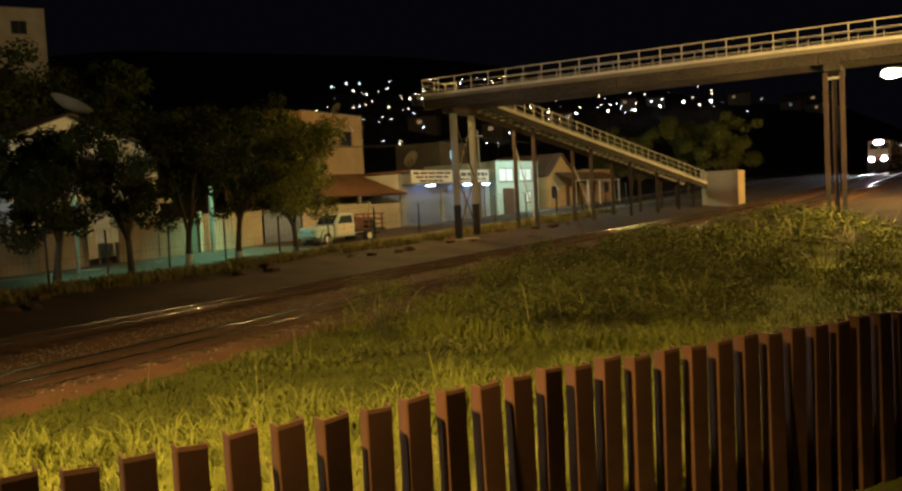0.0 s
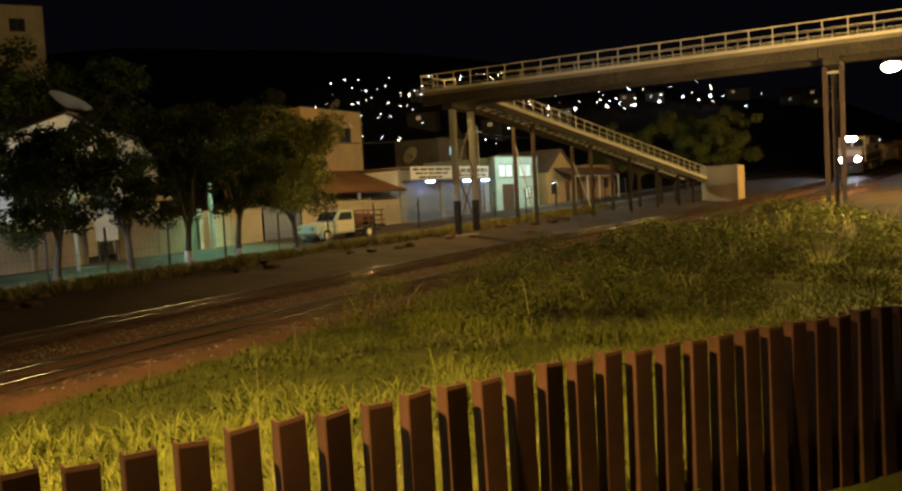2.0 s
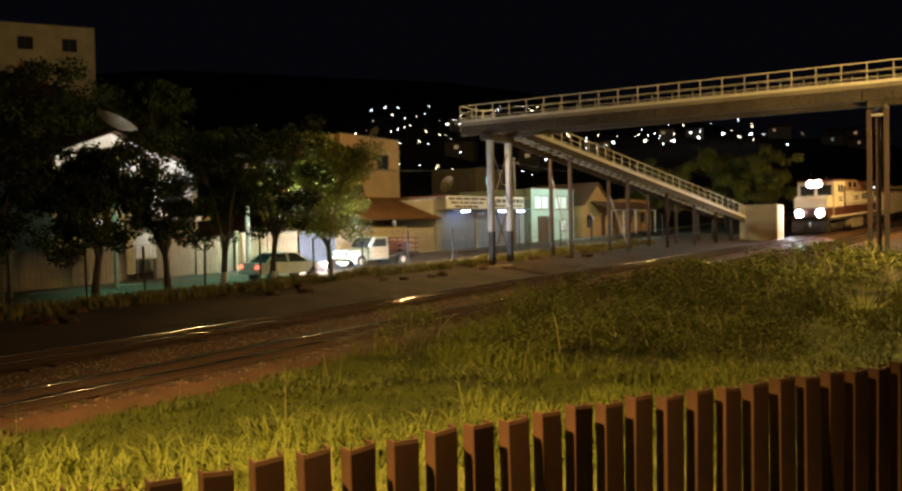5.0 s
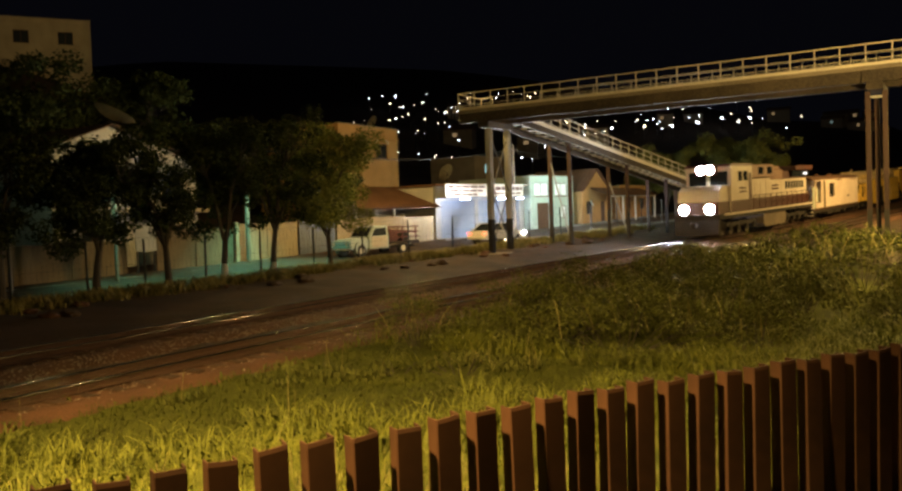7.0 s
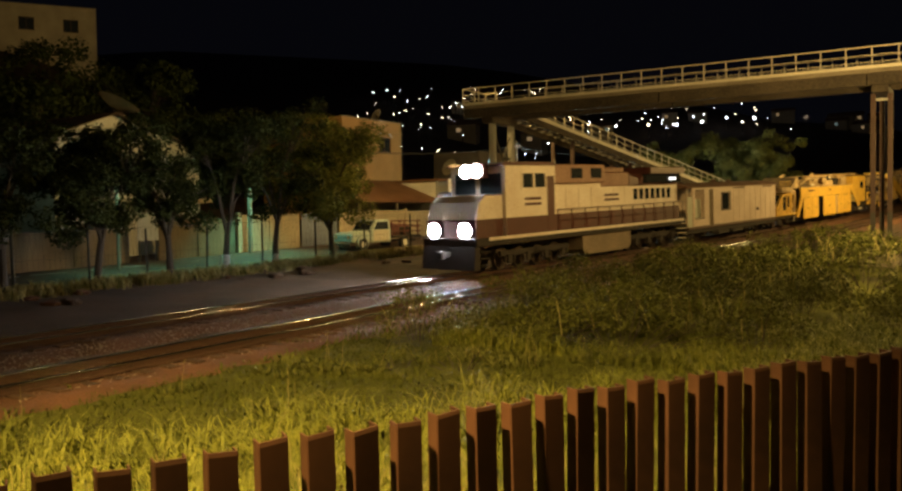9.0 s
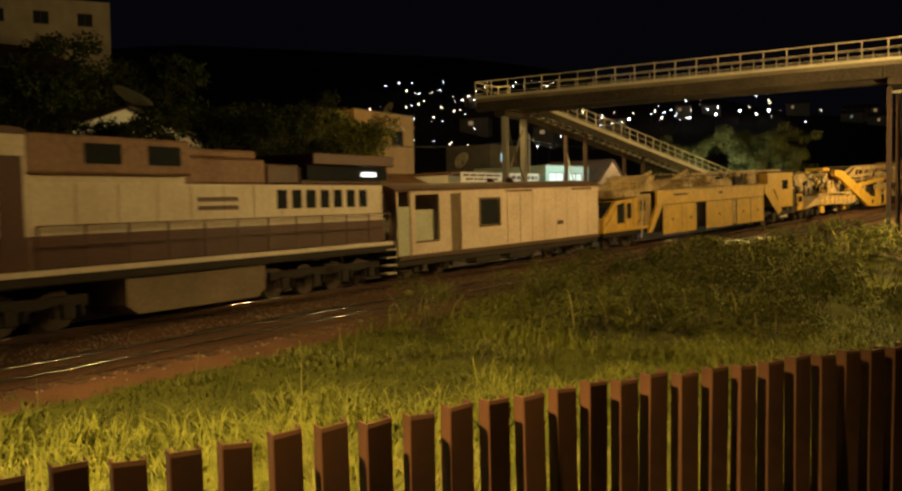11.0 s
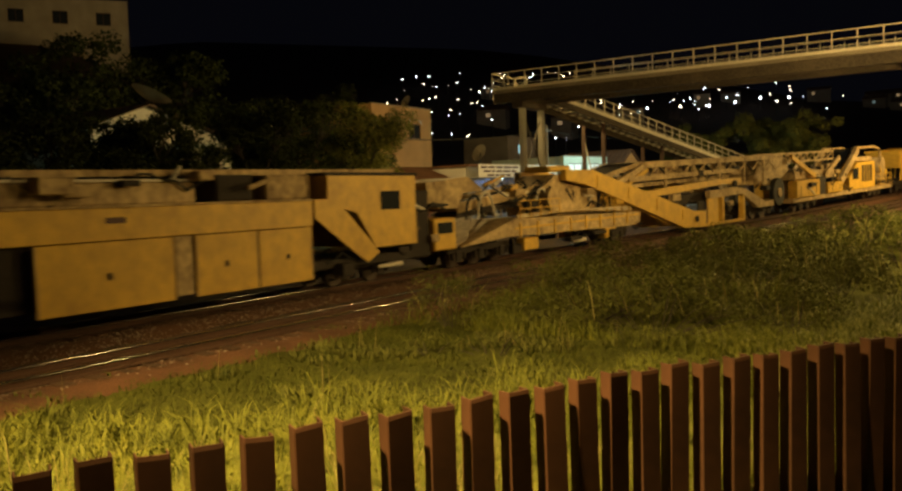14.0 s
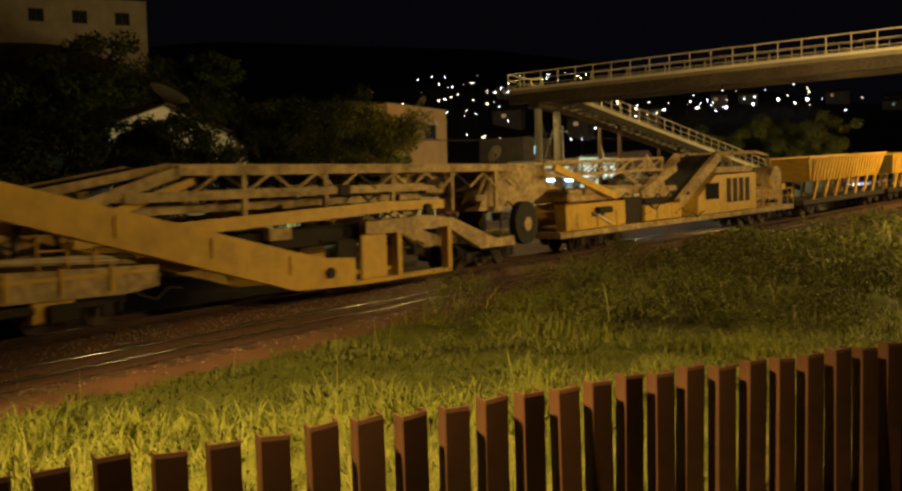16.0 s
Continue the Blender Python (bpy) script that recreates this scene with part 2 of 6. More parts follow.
def tube(bm, pts, radii, sides=8, cap=True):
    """A tapered round limb through points."""
    rings = []
    for i, p in enumerate(pts):
        p = Vector(p)
        d = (Vector(pts[min(i + 1, len(pts) - 1)]) - Vector(pts[max(i - 1, 0)])).normalized()
        q = d.to_track_quat("Z", "Y")
        r = radii[i] if isinstance(radii, (list, tuple)) else radii
        rings.append([bm.verts.new(p + q @ Vector((r * math.cos(a), r * math.sin(a), 0))) for a in (2 * math.pi * k / sides for k in range(sides))])
    for u, v in zip(rings, rings[1:]):
        for k in range(sides):
            bm.faces.new((u[k], u[(k + 1) % sides], v[(k + 1) % sides], v[k]))
    if cap:
        bm.faces.new(rings[0][::-1])
        bm.faces.new(rings[-1])
    return bm


def prism(bm, outline, x0, x1):
    """An outline in (y, z), pushed along x."""
    a = [bm.verts.new((x0, y, z)) for y, z in outline]
    b = [bm.verts.new((x1, y, z)) for y, z in outline]
    n = len(outline)
    bm.faces.new(a)
    bm.faces.new(b[::-1])
    for i in range(n):
        bm.faces.new((a[i], b[i], b[(i + 1) % n], a[(i + 1) % n]))
    bmesh.ops.recalc_face_normals(bm, faces=bm.faces)
    return bm


def B():
    return bmesh.new()


def sheet(name, xs, ys, height, material, label="", jitter=0.0):
    """A height field over a grid; xs may be a function of y."""
    vs, fs, n = [], [], None
    for y in ys:
        row = xs(y) if callable(xs) else xs
        n = len(row)
        for x in row:
            vs.append((x, y, float(height(x, y)) + (jitter * noise.noise((x * 1.7, y * 1.7, 3.1)) if jitter else 0)))
    for j in range(len(ys) - 1):
        for i in range(n - 1):
            k = j * n + i
            fs.append((k, k + 1, k + n + 1, k + n))
    me = bpy.data.meshes.new(name)
    me.from_pydata(vs, [], fs)
    me.materials.append(material)
    for p in me.polygons:
        p.use_smooth = True
    return tagged(new(name, me), label, kind="structure")


# ---- ground ----
gx = sorted({*np.arange(-900, -140, 40), *np.arange(-140, -60, 5), *np.arange(-60, -30, 2.5), *np.arange(-30, 8, 0.5), *np.arange(8, 40, 3), *np.arange(40, 400, 40)})
gy = sorted({*np.arange(-300, -20, 25), *np.arange(-20, 0, 3), *np.arange(0, 60, 0.6), *np.arange(60, 150, 3), *np.arange(150, 1200, 35)})


def land(x, y):
    rough = 0.15 if -11.4 < x - centre_x(y) < -7 else 0.10 if -12 < x - centre_x(y) < -2.2 else 0.05
    return ground_z(x, y) + rough * noise.noise((x * 0.9, y * 0.9, 0.3)) + 0.5 * rough * noise.noise((x * 3.1, y * 3.1, 7.0))


tagged(sheet("ground", gx, gy, land, EARTH, "bare reddish-brown earth beside the railway"), category="ground")
ry = [*np.arange(-80, 10, 6), *np.arange(10, 70, 1.5), *np.arange(70, 200, 6)]
tagged(sheet("road", lambda y: [centre_x(y) - 19.0 + 0.7 * k for k in range(11)], ry, lambda x, y: level(y) - 0.16 + 0.02 * math.sin(x * 0.8), ROAD, "worn grey asphalt street beside the railway"), category="road")


def pavement():
    bm = B()
    for y0, y1 in zip(ry, ry[1:]):
        for a, b, z in ((-20.6, -19.0, -0.02),):
            p = [(centre_x(y) + d, y, level(y) + zz) for zz in (z, z - 0.3) for y in (y0, y1) for d in (a, b)]
            v = [bm.verts.new(q) for q in p]
            for q in ((0, 1, 3, 2), (1, 5, 7, 3), (0, 2, 6, 4)):
                bm.faces.new([v[i] for i in q])
    return tagged(part("pavement", bm, PAVING), "raised concrete pavement along the house fronts", "pavement", kind="structure")


pavement()

# ---- railway ----


def ballast(off):
    def xs(y):
        return [centre_x(y) + off + d for d in (-2.1, -1.7, -1.35, -1.0, -0.7, -0.35, 0, 0.35, 0.7, 1.0, 1.35, 1.7, 2.1)]

    def h(x, y):
        d = abs(x - centre_x(y) - off)
        return level(y) - 0.20 - max(0, d - 1.35) * 0.38 + 0.035 * noise.noise((x * 5, y * 5, off))
    ys = [*np.arange(-60, 0, 3), *np.arange(0, 60, 0.35), *np.arange(60, 200, 3)]
    return tagged(sheet("ballast_bed", xs, ys, h, BALLAST, "rust-stained crushed stone ballast under the track"), category="ballast")


ballast(0), ballast(4.45)


def ballast_stones():
    """Loose stones on the two beds, all in one mesh."""
    rnd = random.Random(4)
    vs, fs = [], []
    for off in (0, 4.45):
        for _ in range(13000):
            y = 4 + 46 * rnd.random() ** 1.3
            d = rnd.gauss(0, 0.5) if rnd.random() < 0.45 else (rnd.gauss(1.75, 0.3) if off == 0 else rnd.gauss(-1.7, 0.3)) if rnd.random() < 0.75 else -1.5 + rnd.gauss(0, 0.2)
            if abs(d) > 2.1:
                continue
            x = centre_x(y) + off + d
            z = level(y) - 0.20 - max(0, abs(d) - 1.35) * 0.38
            r = rnd.uniform(0.016, 0.038)
            k = len(vs)
            for q in ((1, 0, 0), (0, 1, 0), (-1, 0, 0), (0, -1, 0), (0, 0, 1)):
                vs.append((x + r * (q[0] + rnd.uniform(-.4, .4)), y + r * (q[1] + rnd.uniform(-.4, .4)), z + r * (q[2] * 0.9 + rnd.uniform(-.2, .2))))
            fs += [(k, k + 1, k + 4), (k + 1, k + 2, k + 4), (k + 2, k + 3, k + 4), (k + 3, k, k + 4)]
    me = bpy.data.meshes.new("ballast_stones")
    me.from_pydata(vs, [], fs)
    me.materials.append(STONE)
    tagged(new("ballast_stones", me), "loose grey and rust-coloured ballast stones", "ballast", kind="stuff")


ballast_stones()


def track(off, label):
    top = empty("railway_track", Matrix.Identity(4), label, "railway track", "railway tracks", "structure")
    prof = [(-0.065, -0.17), (0.065, -0.17), (0.065, -0.155), (0.012, -0.13), (0.012, -0.045), (0.033, -0.035), (0.033, -0.006), (-0.033, -0.006), (-0.033, -0.035), (-0.012, -0.045), (-0.012, -0.13), (-0.065, -0.155)]
    ss = [*np.arange(-70, 0, 5), *np.arange(0, 62, 1.0), *np.arange(62, 230, 4)]
    for side in (-0.5, 0.5):
        bm, head = B(), B()
        prev = ph = None
        for s in ss:
            p, a = on_track(s, off + side)
            n = Vector((math.cos(a), -math.sin(a), 0))
            ring = [bm.verts.new(p + n * u + Vector((0, 0, w))) for u, w in prof]
            hr = [head.verts.new(p + n * u + Vector((0, 0, w))) for u, w in ((-0.0355, -0.022), (-0.0355, -0.012), (-0.031, -0.003), (-0.022, 0.002), (-0.008, 0.004), (0.008, 0.004), (0.022, 0.002), (0.031, -0.003), (0.0355, -0.012), (0.0355, -0.022))]
            if prev:
                for k in range(len(ring)):
                    j = (k + 1) % len(ring)
                    bm.faces.new((prev[k], prev[j], ring[j], ring[k]))
                for k in range(9):
                    head.faces.new((ph[k], ph[k + 1], hr[k + 1], hr[k]))
            prev, ph = ring, hr
        bmesh.ops.recalc_face_normals(bm, faces=bm.faces)
        r = part("rail", bm, RAILSTEEL, top, "rusty steel rail with worn top")
        for fc in head.faces:
            fc.smooth = True
        part("running_surface", head, RAILHEAD, r, "polished bright rail head")
    bm = B()
    box(bm, -1.0, 1.0, -0.13, 0.13, -0.30, -0.175, 0.02)
    first = part("sleeper", bm, SLEEPER, top)
    for k in range(150):
        o = first if k == 0 else new("sleeper", first.data)
        o.parent = top
        p, a = on_track(-4 + 0.6 * k, off)
        o.matrix_world = Matrix.Translation(p) @ pose(0, 0, 0.012 * math.sin(k * 7.3), 0, 0, -math.degrees(a) + math.sin(k * 3.7))
    return top


track(0, "far metre-gauge railway track on stained ballast")
track(4.45, "near metre-gauge railway track on stained ballast")


def verge():
    """Turf that covers the earth from the trackside edge to the yard."""
    def xs(y):
        e = centre_x(y) + np.interp(y, [6, 10, 14, 18, 24], [4.9, 5.2, 5.8, 6.3, 6.3]) + 1.3 * noise.noise((y * 0.3, 4.0, 0)) + 0.6 * noise.noise((y * 1.3, 9.0, 0))
        return [e + 0.28 * k for k in range(64)] + [e + 30]

    def h(x, y):
        k = (x - xs(y)[0]) / 0.28
        n = noise.noise((x * 0.9, y * 0.9, 0.3)) * 0.05 + 0.03 * noise.noise((x * 4, y * 4, 5))
        return ground_z(x, y) + n + (0.06 if k > 2 else -0.05 + 0.055 * k)
    return tagged(sheet("verge", xs, [-25, -15, -9, -5] + [0.35 * i - 3 for i in range(150)], h, TURF, "short green turf on the railway verge"), category="verge")


verge()

# ---- footbridge ----
DY0, DY1, DZ = 41.2, 44.0, 8.6      # deck's two edges and its top
DX0, DX1 = -24.15, 2.2               # deck's ends


def pillar(top, x, y, z0, z1, label="slender painted pillar with a dark base", paint=None, w=0.15):
    """An H-shaped upright, dark below and pale above."""
    zb = min(z0 + 2.1, z1 - 0.6)
    for mate, a, b, nm, lb in ((PILLARDARK, z0, zb, "pillar_base", "dark pillar foot"), (paint or PILLAR, zb, z1, "pillar", label)):
        bm = B()
        box(bm, x - w, x + w, y - w, y - w + 0.04, a, b)
        box(bm, x - w, x + w, y + w - 0.04, y + w, a, b)
        box(bm, x - 0.03, x + 0.03, y - w + 0.04, y + w - 0.04, a, b)
        part(nm, bm, mate, top, lb)


def railing(top, a, b, n, height=0.95, sub=1, handrail=0.042):
    """Posts and three rails from a to b along the top of a deck or flight."""
    a, b = Vector(a), Vector(b)
    for h, w in ((height, handrail), (height * 0.62, 0.026), (height * 0.3, 0.026)):
        part("handrail" if h == height else "rail_bar", bar(B(), a + Vector((0, 0, h)), b + Vector((0, 0, h)), w), RAILING, top)
    bm = bar(B(), (0, 0, 0), (0, 0, height), 0.04, up=(0, 1, 0))
    post = part("rail_post", bm, RAILING, top)
    for i in range(n + 1):
        o = post if i == 0 else new("rail_post", post.data)
        o.parent = top
        o.matrix_world = Matrix.Translation(a.lerp(b, i / n))


def footbridge():
    top = empty("footbridge", Matrix.Translation((-13, 42.6, 0.3)), "concrete and steel pedestrian footbridge over the tracks", "footbridge")
    top.matrix_world = Matrix.Identity(4)
    for y in (DY0 + 0.25, DY1 - 0.25):
        for x0, x1 in ((DX0, -12.9), (-12.87, -3.6), (-3.57, DX1)):
            part("girder", box(B(), x0, x1, y - 0.17, y + 0.17, 7.88, 8.42, 0.02), GIRDER, top, "stained long deck girder")
    bm = box(B(), DX0, DX1, DY0, DY1, 8.42, DZ, 0.02)
    part("deck_slab", bm, CONCRETE, top)
    for y in (DY0 + 0.03, DY1 - 0.03):
        part("kerb_edge", box(B(), DX0, DX1, y - 0.05, y + 0.05, DZ, DZ + 0.14), RAILING, top, "pale painted toe board")
    railing(top, (DX0, DY0 + 0.05, DZ), (-1.3, DY0 + 0.05, DZ), 22)
    railing(top, (-1.3, DY0 + 0.05, DZ), (DX1, DY0 + 0.05, DZ), 3)
    railing(top, (-20.3, DY1 - 0.05, DZ), (DX1, DY1 - 0.05, DZ), 21)
    railing(top, (DX0, DY0 + 0.05, DZ), (DX0, DY1 - 0.05, DZ), 2)
    railing(top, (DX0, DY1 - 0.05, DZ), (-23.4, DY1 - 0.05, DZ), 1)
    for y in (41.75, 44.0):
        pillar(top, -22.55, y, 0.3, 7.56)
    # The shade on these three fronts is in their dark maroon, not cast.
    for x, y in ((-3.38, 42.0), (-3.12, 43.4), (-2.70, 42.0)):
        pillar(top, x, y, 0.2, 7.56, "slender shaded-maroon pillar", SHADEDPILLAR, 0.10)
    for x in (-22.55, -3.05):
        part("cross_beam", box(B(), x - 0.34, x + 0.34, DY0 - 0.05, DY1 + 0.15, 7.55, 7.88, 0.02), GIRDER, top)
        part("footing", box(B(), x - 0.8, x + 0.8, 40.8, 44.7, -0.15, 0.5, 0.05), CONCRETE, top, "low weathered concrete footing")
    for za, zb in ((1.0, 3.8), (4.0, 6.9)):
        part("cross_brace", bar(B(), (-22.55, 41.9, za), (-22.55, 43.85, zb), 0.05), PILLARDARK, top)
        part("cross_brace", bar(B(), (-22.47, 43.85, za), (-22.47, 41.9, zb), 0.05), PILLARDARK, top)
    part("transverse_strut", bar(B(), (-3.28, 42.0, 7.3), (-2.8, 42.0, 7.3), 0.1), PILLAR, top)
    return top


def stair():
    """The long flight that comes down beside the track to the end wall."""
    top = empty("footbridge_stair", Matrix.Identity(4), "long straight footbridge stair with pale handrails", "stair")
    a, b = Vector((-22.4, 44.0, 8.2)), Vector((-15.75, 70.8, 2.95))
    d = (b - a)
    flat = Vector((d.x, d.y, 0)).normalized()
    side = Vector((flat.y, -flat.x, 0))
    for k in (-0.95, 0.95):
        o = side * k
        bm = bar(B(), a + o - Vector((0, 0, 0.22)), b + o - Vector((0, 0, 0.22)), 0.12, 0.34)
        part("stringer", bm, GIRDER, top, "sloping stair stringer")
        part("toe_board", bar(B(), a + o * 1.07 + Vector((0, 0, 0.04)), b + o * 1.07 + Vector((0, 0, 0.04)), 0.05, 0.17), RAILING, top, "pale painted toe board")
        railing(top, a + o, b + o, 30, 0.95)
    n = 38
    step = part("step", box(B(), -0.9, 0.9, -0.4, 0.4, -0.06, 0.0), CONCRETE, top)
    ang = -math.degrees(math.atan2(flat.x, flat.y))
    for i in range(n):
        o = step if i == 0 else new("step", step.data)
        o.parent = top
        o.matrix_world = Matrix.Translation(a.lerp(b, (i + 0.5) / n)) @ pose(0, 0, 0, 0, 0, ang)
    for t, z0 in ((0.17, 0.5), (0.40, 0.75), (0.58, 0.9), (0.72, 1.0), (0.84, 1.05), (0.93, 1.1)):
        p = a.lerp(b, t)
        for k in (-0.5, 0.5):
            q = p + side * k * 1.5
            pillar(top, q.x, q.y, z0 - 0.15, p.z - 0.42, "slender shaded-maroon pillar", SHADEDPILLAR, 0.10)
        if t < 0.5:
            bm = B()
            u, v = p + side * 0.7, p - side * 0.7
            bar(bm, (u.x, u.y, z0 + 0.4), (v.x, v.y, p.z - 1.5), 0.06)
            part("cross_brace", bm, PILLAR, top)
    return top


EW0, EW1 = -0.85, 2.3      # the end wall's two ends


def end_wall():
    top = empty("stair_end_wall", Matrix.Identity(4), "ochre plastered block wall closing the stair foot", "wall")
    m = Matrix.Translation((-14.6, 71.6, 0.9)) @ pose(0, 0, 0, 0, 0, -13)
    part("wall_panel", box(B(), EW0, EW1, -0.12, 0.12, 0, 3.0, 0.02, m), BOXWALL, top)
    part("wall_panel", box(B(), EW0, EW0 + 0.24, 0.12, 1.2, 0, 2.9, 0.02, m), BOXWALL, top)
    part("wall_panel", box(B(), EW1 - 0.24, EW1, 0.12, 1.2, 0, 3.0, 0.02, m), BOXWALL, top)
    part("coping", box(B(), EW0 - 0.05, EW1 + 0.05, -0.15, 0.15, 3.0, 3.06, 0.01, m), BOXWALL, top)


footbridge()
stair()
end_wall()

# ---- lamp posts ----


def lamp_post(x, y, z0, z1, reach, material_bulb, label, heading=0.0):
    top = empty("street_lamp", Matrix.Translation((x, y, z0)), label, "street lamp", "street lamps")
    h = z1 - z0
    c, s = math.cos(heading), math.sin(heading)
    part("pole", tube(B(), [(0, 0, 0), (0, 0, h * 0.5), (0, 0, h)], [0.1, 0.085, 0.06]), CONCRETE, top)
    part("arm", tube(B(), [(0, 0, h - 0.25), (reach * 0.5 * c, reach * 0.5 * s, h + 0.02), (reach * c, reach * s, h + 0.1)], 0.03, 6), WIRE, top)
    m = Matrix.Translation((reach * c, reach * s, h + 0.12)) @ Matrix.Rotation(heading, 4, "Z")
    part("lamp_head", box(B(), -0.32, 0.3, -0.12, 0.12, 0.0, 0.12, 0.03, m), WIRE, top)
    if material_bulb:
        bm = B()
        bmesh.ops.create_uvsphere(bm, u_segments=12, v_segments=8, radius=0.26)
        bmesh.ops.transform(bm, matrix=m @ Matrix.Translation((0.05, 0, -0.10)) @ Matrix.Diagonal((1.2, 0.8, 0.7, 1)), verts=bm.verts)
        part("bulb", bm, material_bulb, top, "glowing orange sodium bulb")
    return top


lamp_post(0.7, 32.4, -0.5, 6.2, 1.2, BULB, "sodium street lamp glowing orange near the bridge", math.pi)
lamp_post(3.9, 72.0, 0.4, 9.5, 1.0, None, "tall sodium street lamp down the line", math.pi)
lamp_post(-4.0, -0.9, -0.7, 9.6, 2.2, None, "tall sodium street lamp above the yard", 2.3)
# Post added only to carry the bush fill light.
lamp_post(2.8, 21.0, -0.7, 10.1, 1.2, None, "tall lamp post added at the yard edge", math.pi)
# This post is added to hold the spot that lights the gable.
lamp_post(-36.6, 22.0, -0.2, 6.2, 1.2, None, "concrete lamp post added on the pavement", 0.0)
lamp_post(-35.8, 27.0, -0.2, 6.2, 1.2, None, "concrete lamp post added on the pavement", 0.0)

# ---- steel sleeper fence ----
FENCE = [(-6.6, -0.8), (-5.35, 1.6), (-4.22, 3.81), (-3.42, 5.23), (-2.48, 7.07), (-1.71, 8.2), (-0.13, 10.57), (1.4, 12.75), (3.6, 15.7)]


def fence_at(s):
    for (x0, y0), (x1, y1) in zip(FENCE, FENCE[1:]):
        n = math.hypot(x1 - x0, y1 - y0)
        if s <= n:
            return x0 + (x1 - x0) * s / n, y0 + (y1 - y0) * s / n, math.atan2(y1 - y0, x1 - x0)
        s -= n
    return None


def slat_mesh(dep, cut):
    """A trough-shaped steel sleeper on end: a face plate and two flanges behind it."""
    bm = B()
    w, h = 0.108, 2.0
    prof = [(-w, dep), (-w * 0.97, 0.014), (-w * 0.90, 0.0), (w * 0.90, 0.0), (w * 0.97, 0.014), (w, dep), (w - 0.014, dep), (w * 0.86, 0.018), (-w * 0.86, 0.018), (-w + 0.014, dep)]
    rings = []
    for z, bow in ((-h, 0.0), (-1.1, 0.004), (-0.25, 0.0), (-0.03, 0.0), (0.0, 0.006)):
        rings.append([bm.verts.new((x * (1 - (0.02 if z == 0.0 else 0)), y + bow, z + (cut * x / w if z > -0.1 else 0))) for x, y in prof])
    n = len(prof)
    for u, v in zip(rings, rings[1:]):
        for k in range(n):
            j = (k + 1) % n
            bm.faces.new((u[k], u[j], v[j], v[k]))
    bm.faces.new(rings[-1])
    bm.faces.new(rings[0][::-1])
    bmesh.ops.recalc_face_normals(bm, faces=bm.faces)
    me = bpy.data.meshes.new("slat")
    bm.to_mesh(me)
    bm.free()
    me.materials.append(RUST)
    return me


def sleeper_fence():
    top = empty("steel_fence", Matrix.Identity(4), "rusty brown fence of upright steel railway sleepers", "fence")
    rnd = random.Random(8)
    kinds = [slat_mesh(0.118 + 0.009 * k, 0.006 * (k - 1)) for k in range(4)]
    s = 0.172
    while True:
        q = fence_at(s + rnd.uniform(-0.008, 0.008))
        if not q:
            break
        x, y, a = q
        o = new("slat", rnd.choice(kinds))
        o.parent = top
        # the face plate looks back to the yard's side
        o.matrix_world = Matrix.Translation((x, y, 1.2 + rnd.uniform(-0.022, 0.022))) @ pose(0, 0, 0, rnd.uniform(-0.8, 0.8), rnd.uniform(-0.7, 0.7), math.degrees(a) + rnd.uniform(-3, 3))
        s += 0.3414


sleeper_fence()

# ---- wire fence between the tracks and the street ----


def wire_fence():
    top = empty("wire_fence", Matrix.Identity(4), "wire mesh fence on thin dark posts beside the street", "fence")
    post = part("post", tube(B(), [(0, 0, 0), (0, 0, 2.2)], 0.045, 6), WIRE, top)
    ys = [8.0, 11.2, 14.3, 17.4, 20.4, 23.0, 26.0, 29.1, 32.4, 35.8, 39.3, 43.0, 46.8, 50.7, 54.5, 58.5, 62.5, 66.5, 70.5]
    pts = [Vector((centre_x(y) - 10.6, y, level(y) - 0.05)) for y in ys]
    for i, p in enumerate(pts):
        o = post if i == 0 else new("post", post.data)
        o.parent = top
        o.matrix_world = Matrix.Translation(p) @ pose(0, 0, 0, 1.5 * math.sin(i * 5.1), 1.2 * math.cos(i * 3.3), 0)
    for h in (2.25, 1.2, 0.15):
        bm = B()
        for a, b in zip(pts, pts[1:]):
            bar(bm, a + Vector((0, 0, h)), b + Vector((0, 0, h)), 0.012)
        part("wire", bm, WIRE, top)
    bm = B()
    for a, b in zip(pts, pts[1:]):
        for k in range(14):
            u, v = a.lerp(b, k / 14), a.lerp(b, (k + 1) / 14)
            bar(bm, u + Vector((0, 0, 0.1)), v + Vector((0, 0, 2.2)), 0.004)
            bar(bm, u + Vector((0, 0, 2.2)), v + Vector((0, 0, 0.1)), 0.004)
    tagged(part("mesh_wire", bm, WIRE, top), kind="stuff")


wire_fence()


def clods():
    """Low lumps of stone and rubble along the foot of the wire fence."""
    rnd = random.Random(21)
    for i in range(90):
        y = 10 + 45 * rnd.random()
        x = centre_x(y) - rnd.choice((9.9, 9.6, 9.2, 7.5, 6.0)) + rnd.gauss(0, 0.25)
        bm = B()
        bmesh.ops.create_icosphere(bm, subdivisions=2, radius=1.0)
        r = rnd.uniform(0.07, 0.22)
        for v in bm.verts:
            k = 1 + 0.5 * noise.noise(v.co * 1.3 + Vector((i * 3.0, 0, 0)))
            v.co = Vector((v.co.x * r * 1.5 * k, v.co.y * r * 1.7 * k, v.co.z * r * 0.75 * k))
        o = part("rubble_stone", bm, rubble_mats[i % 3])
        o.location = (x, y, ground_z(x, y) + r * 0.25)
        tagged(o, "rough earth-coloured rubble stone by the wire fence", "stone", "stones along the fence")


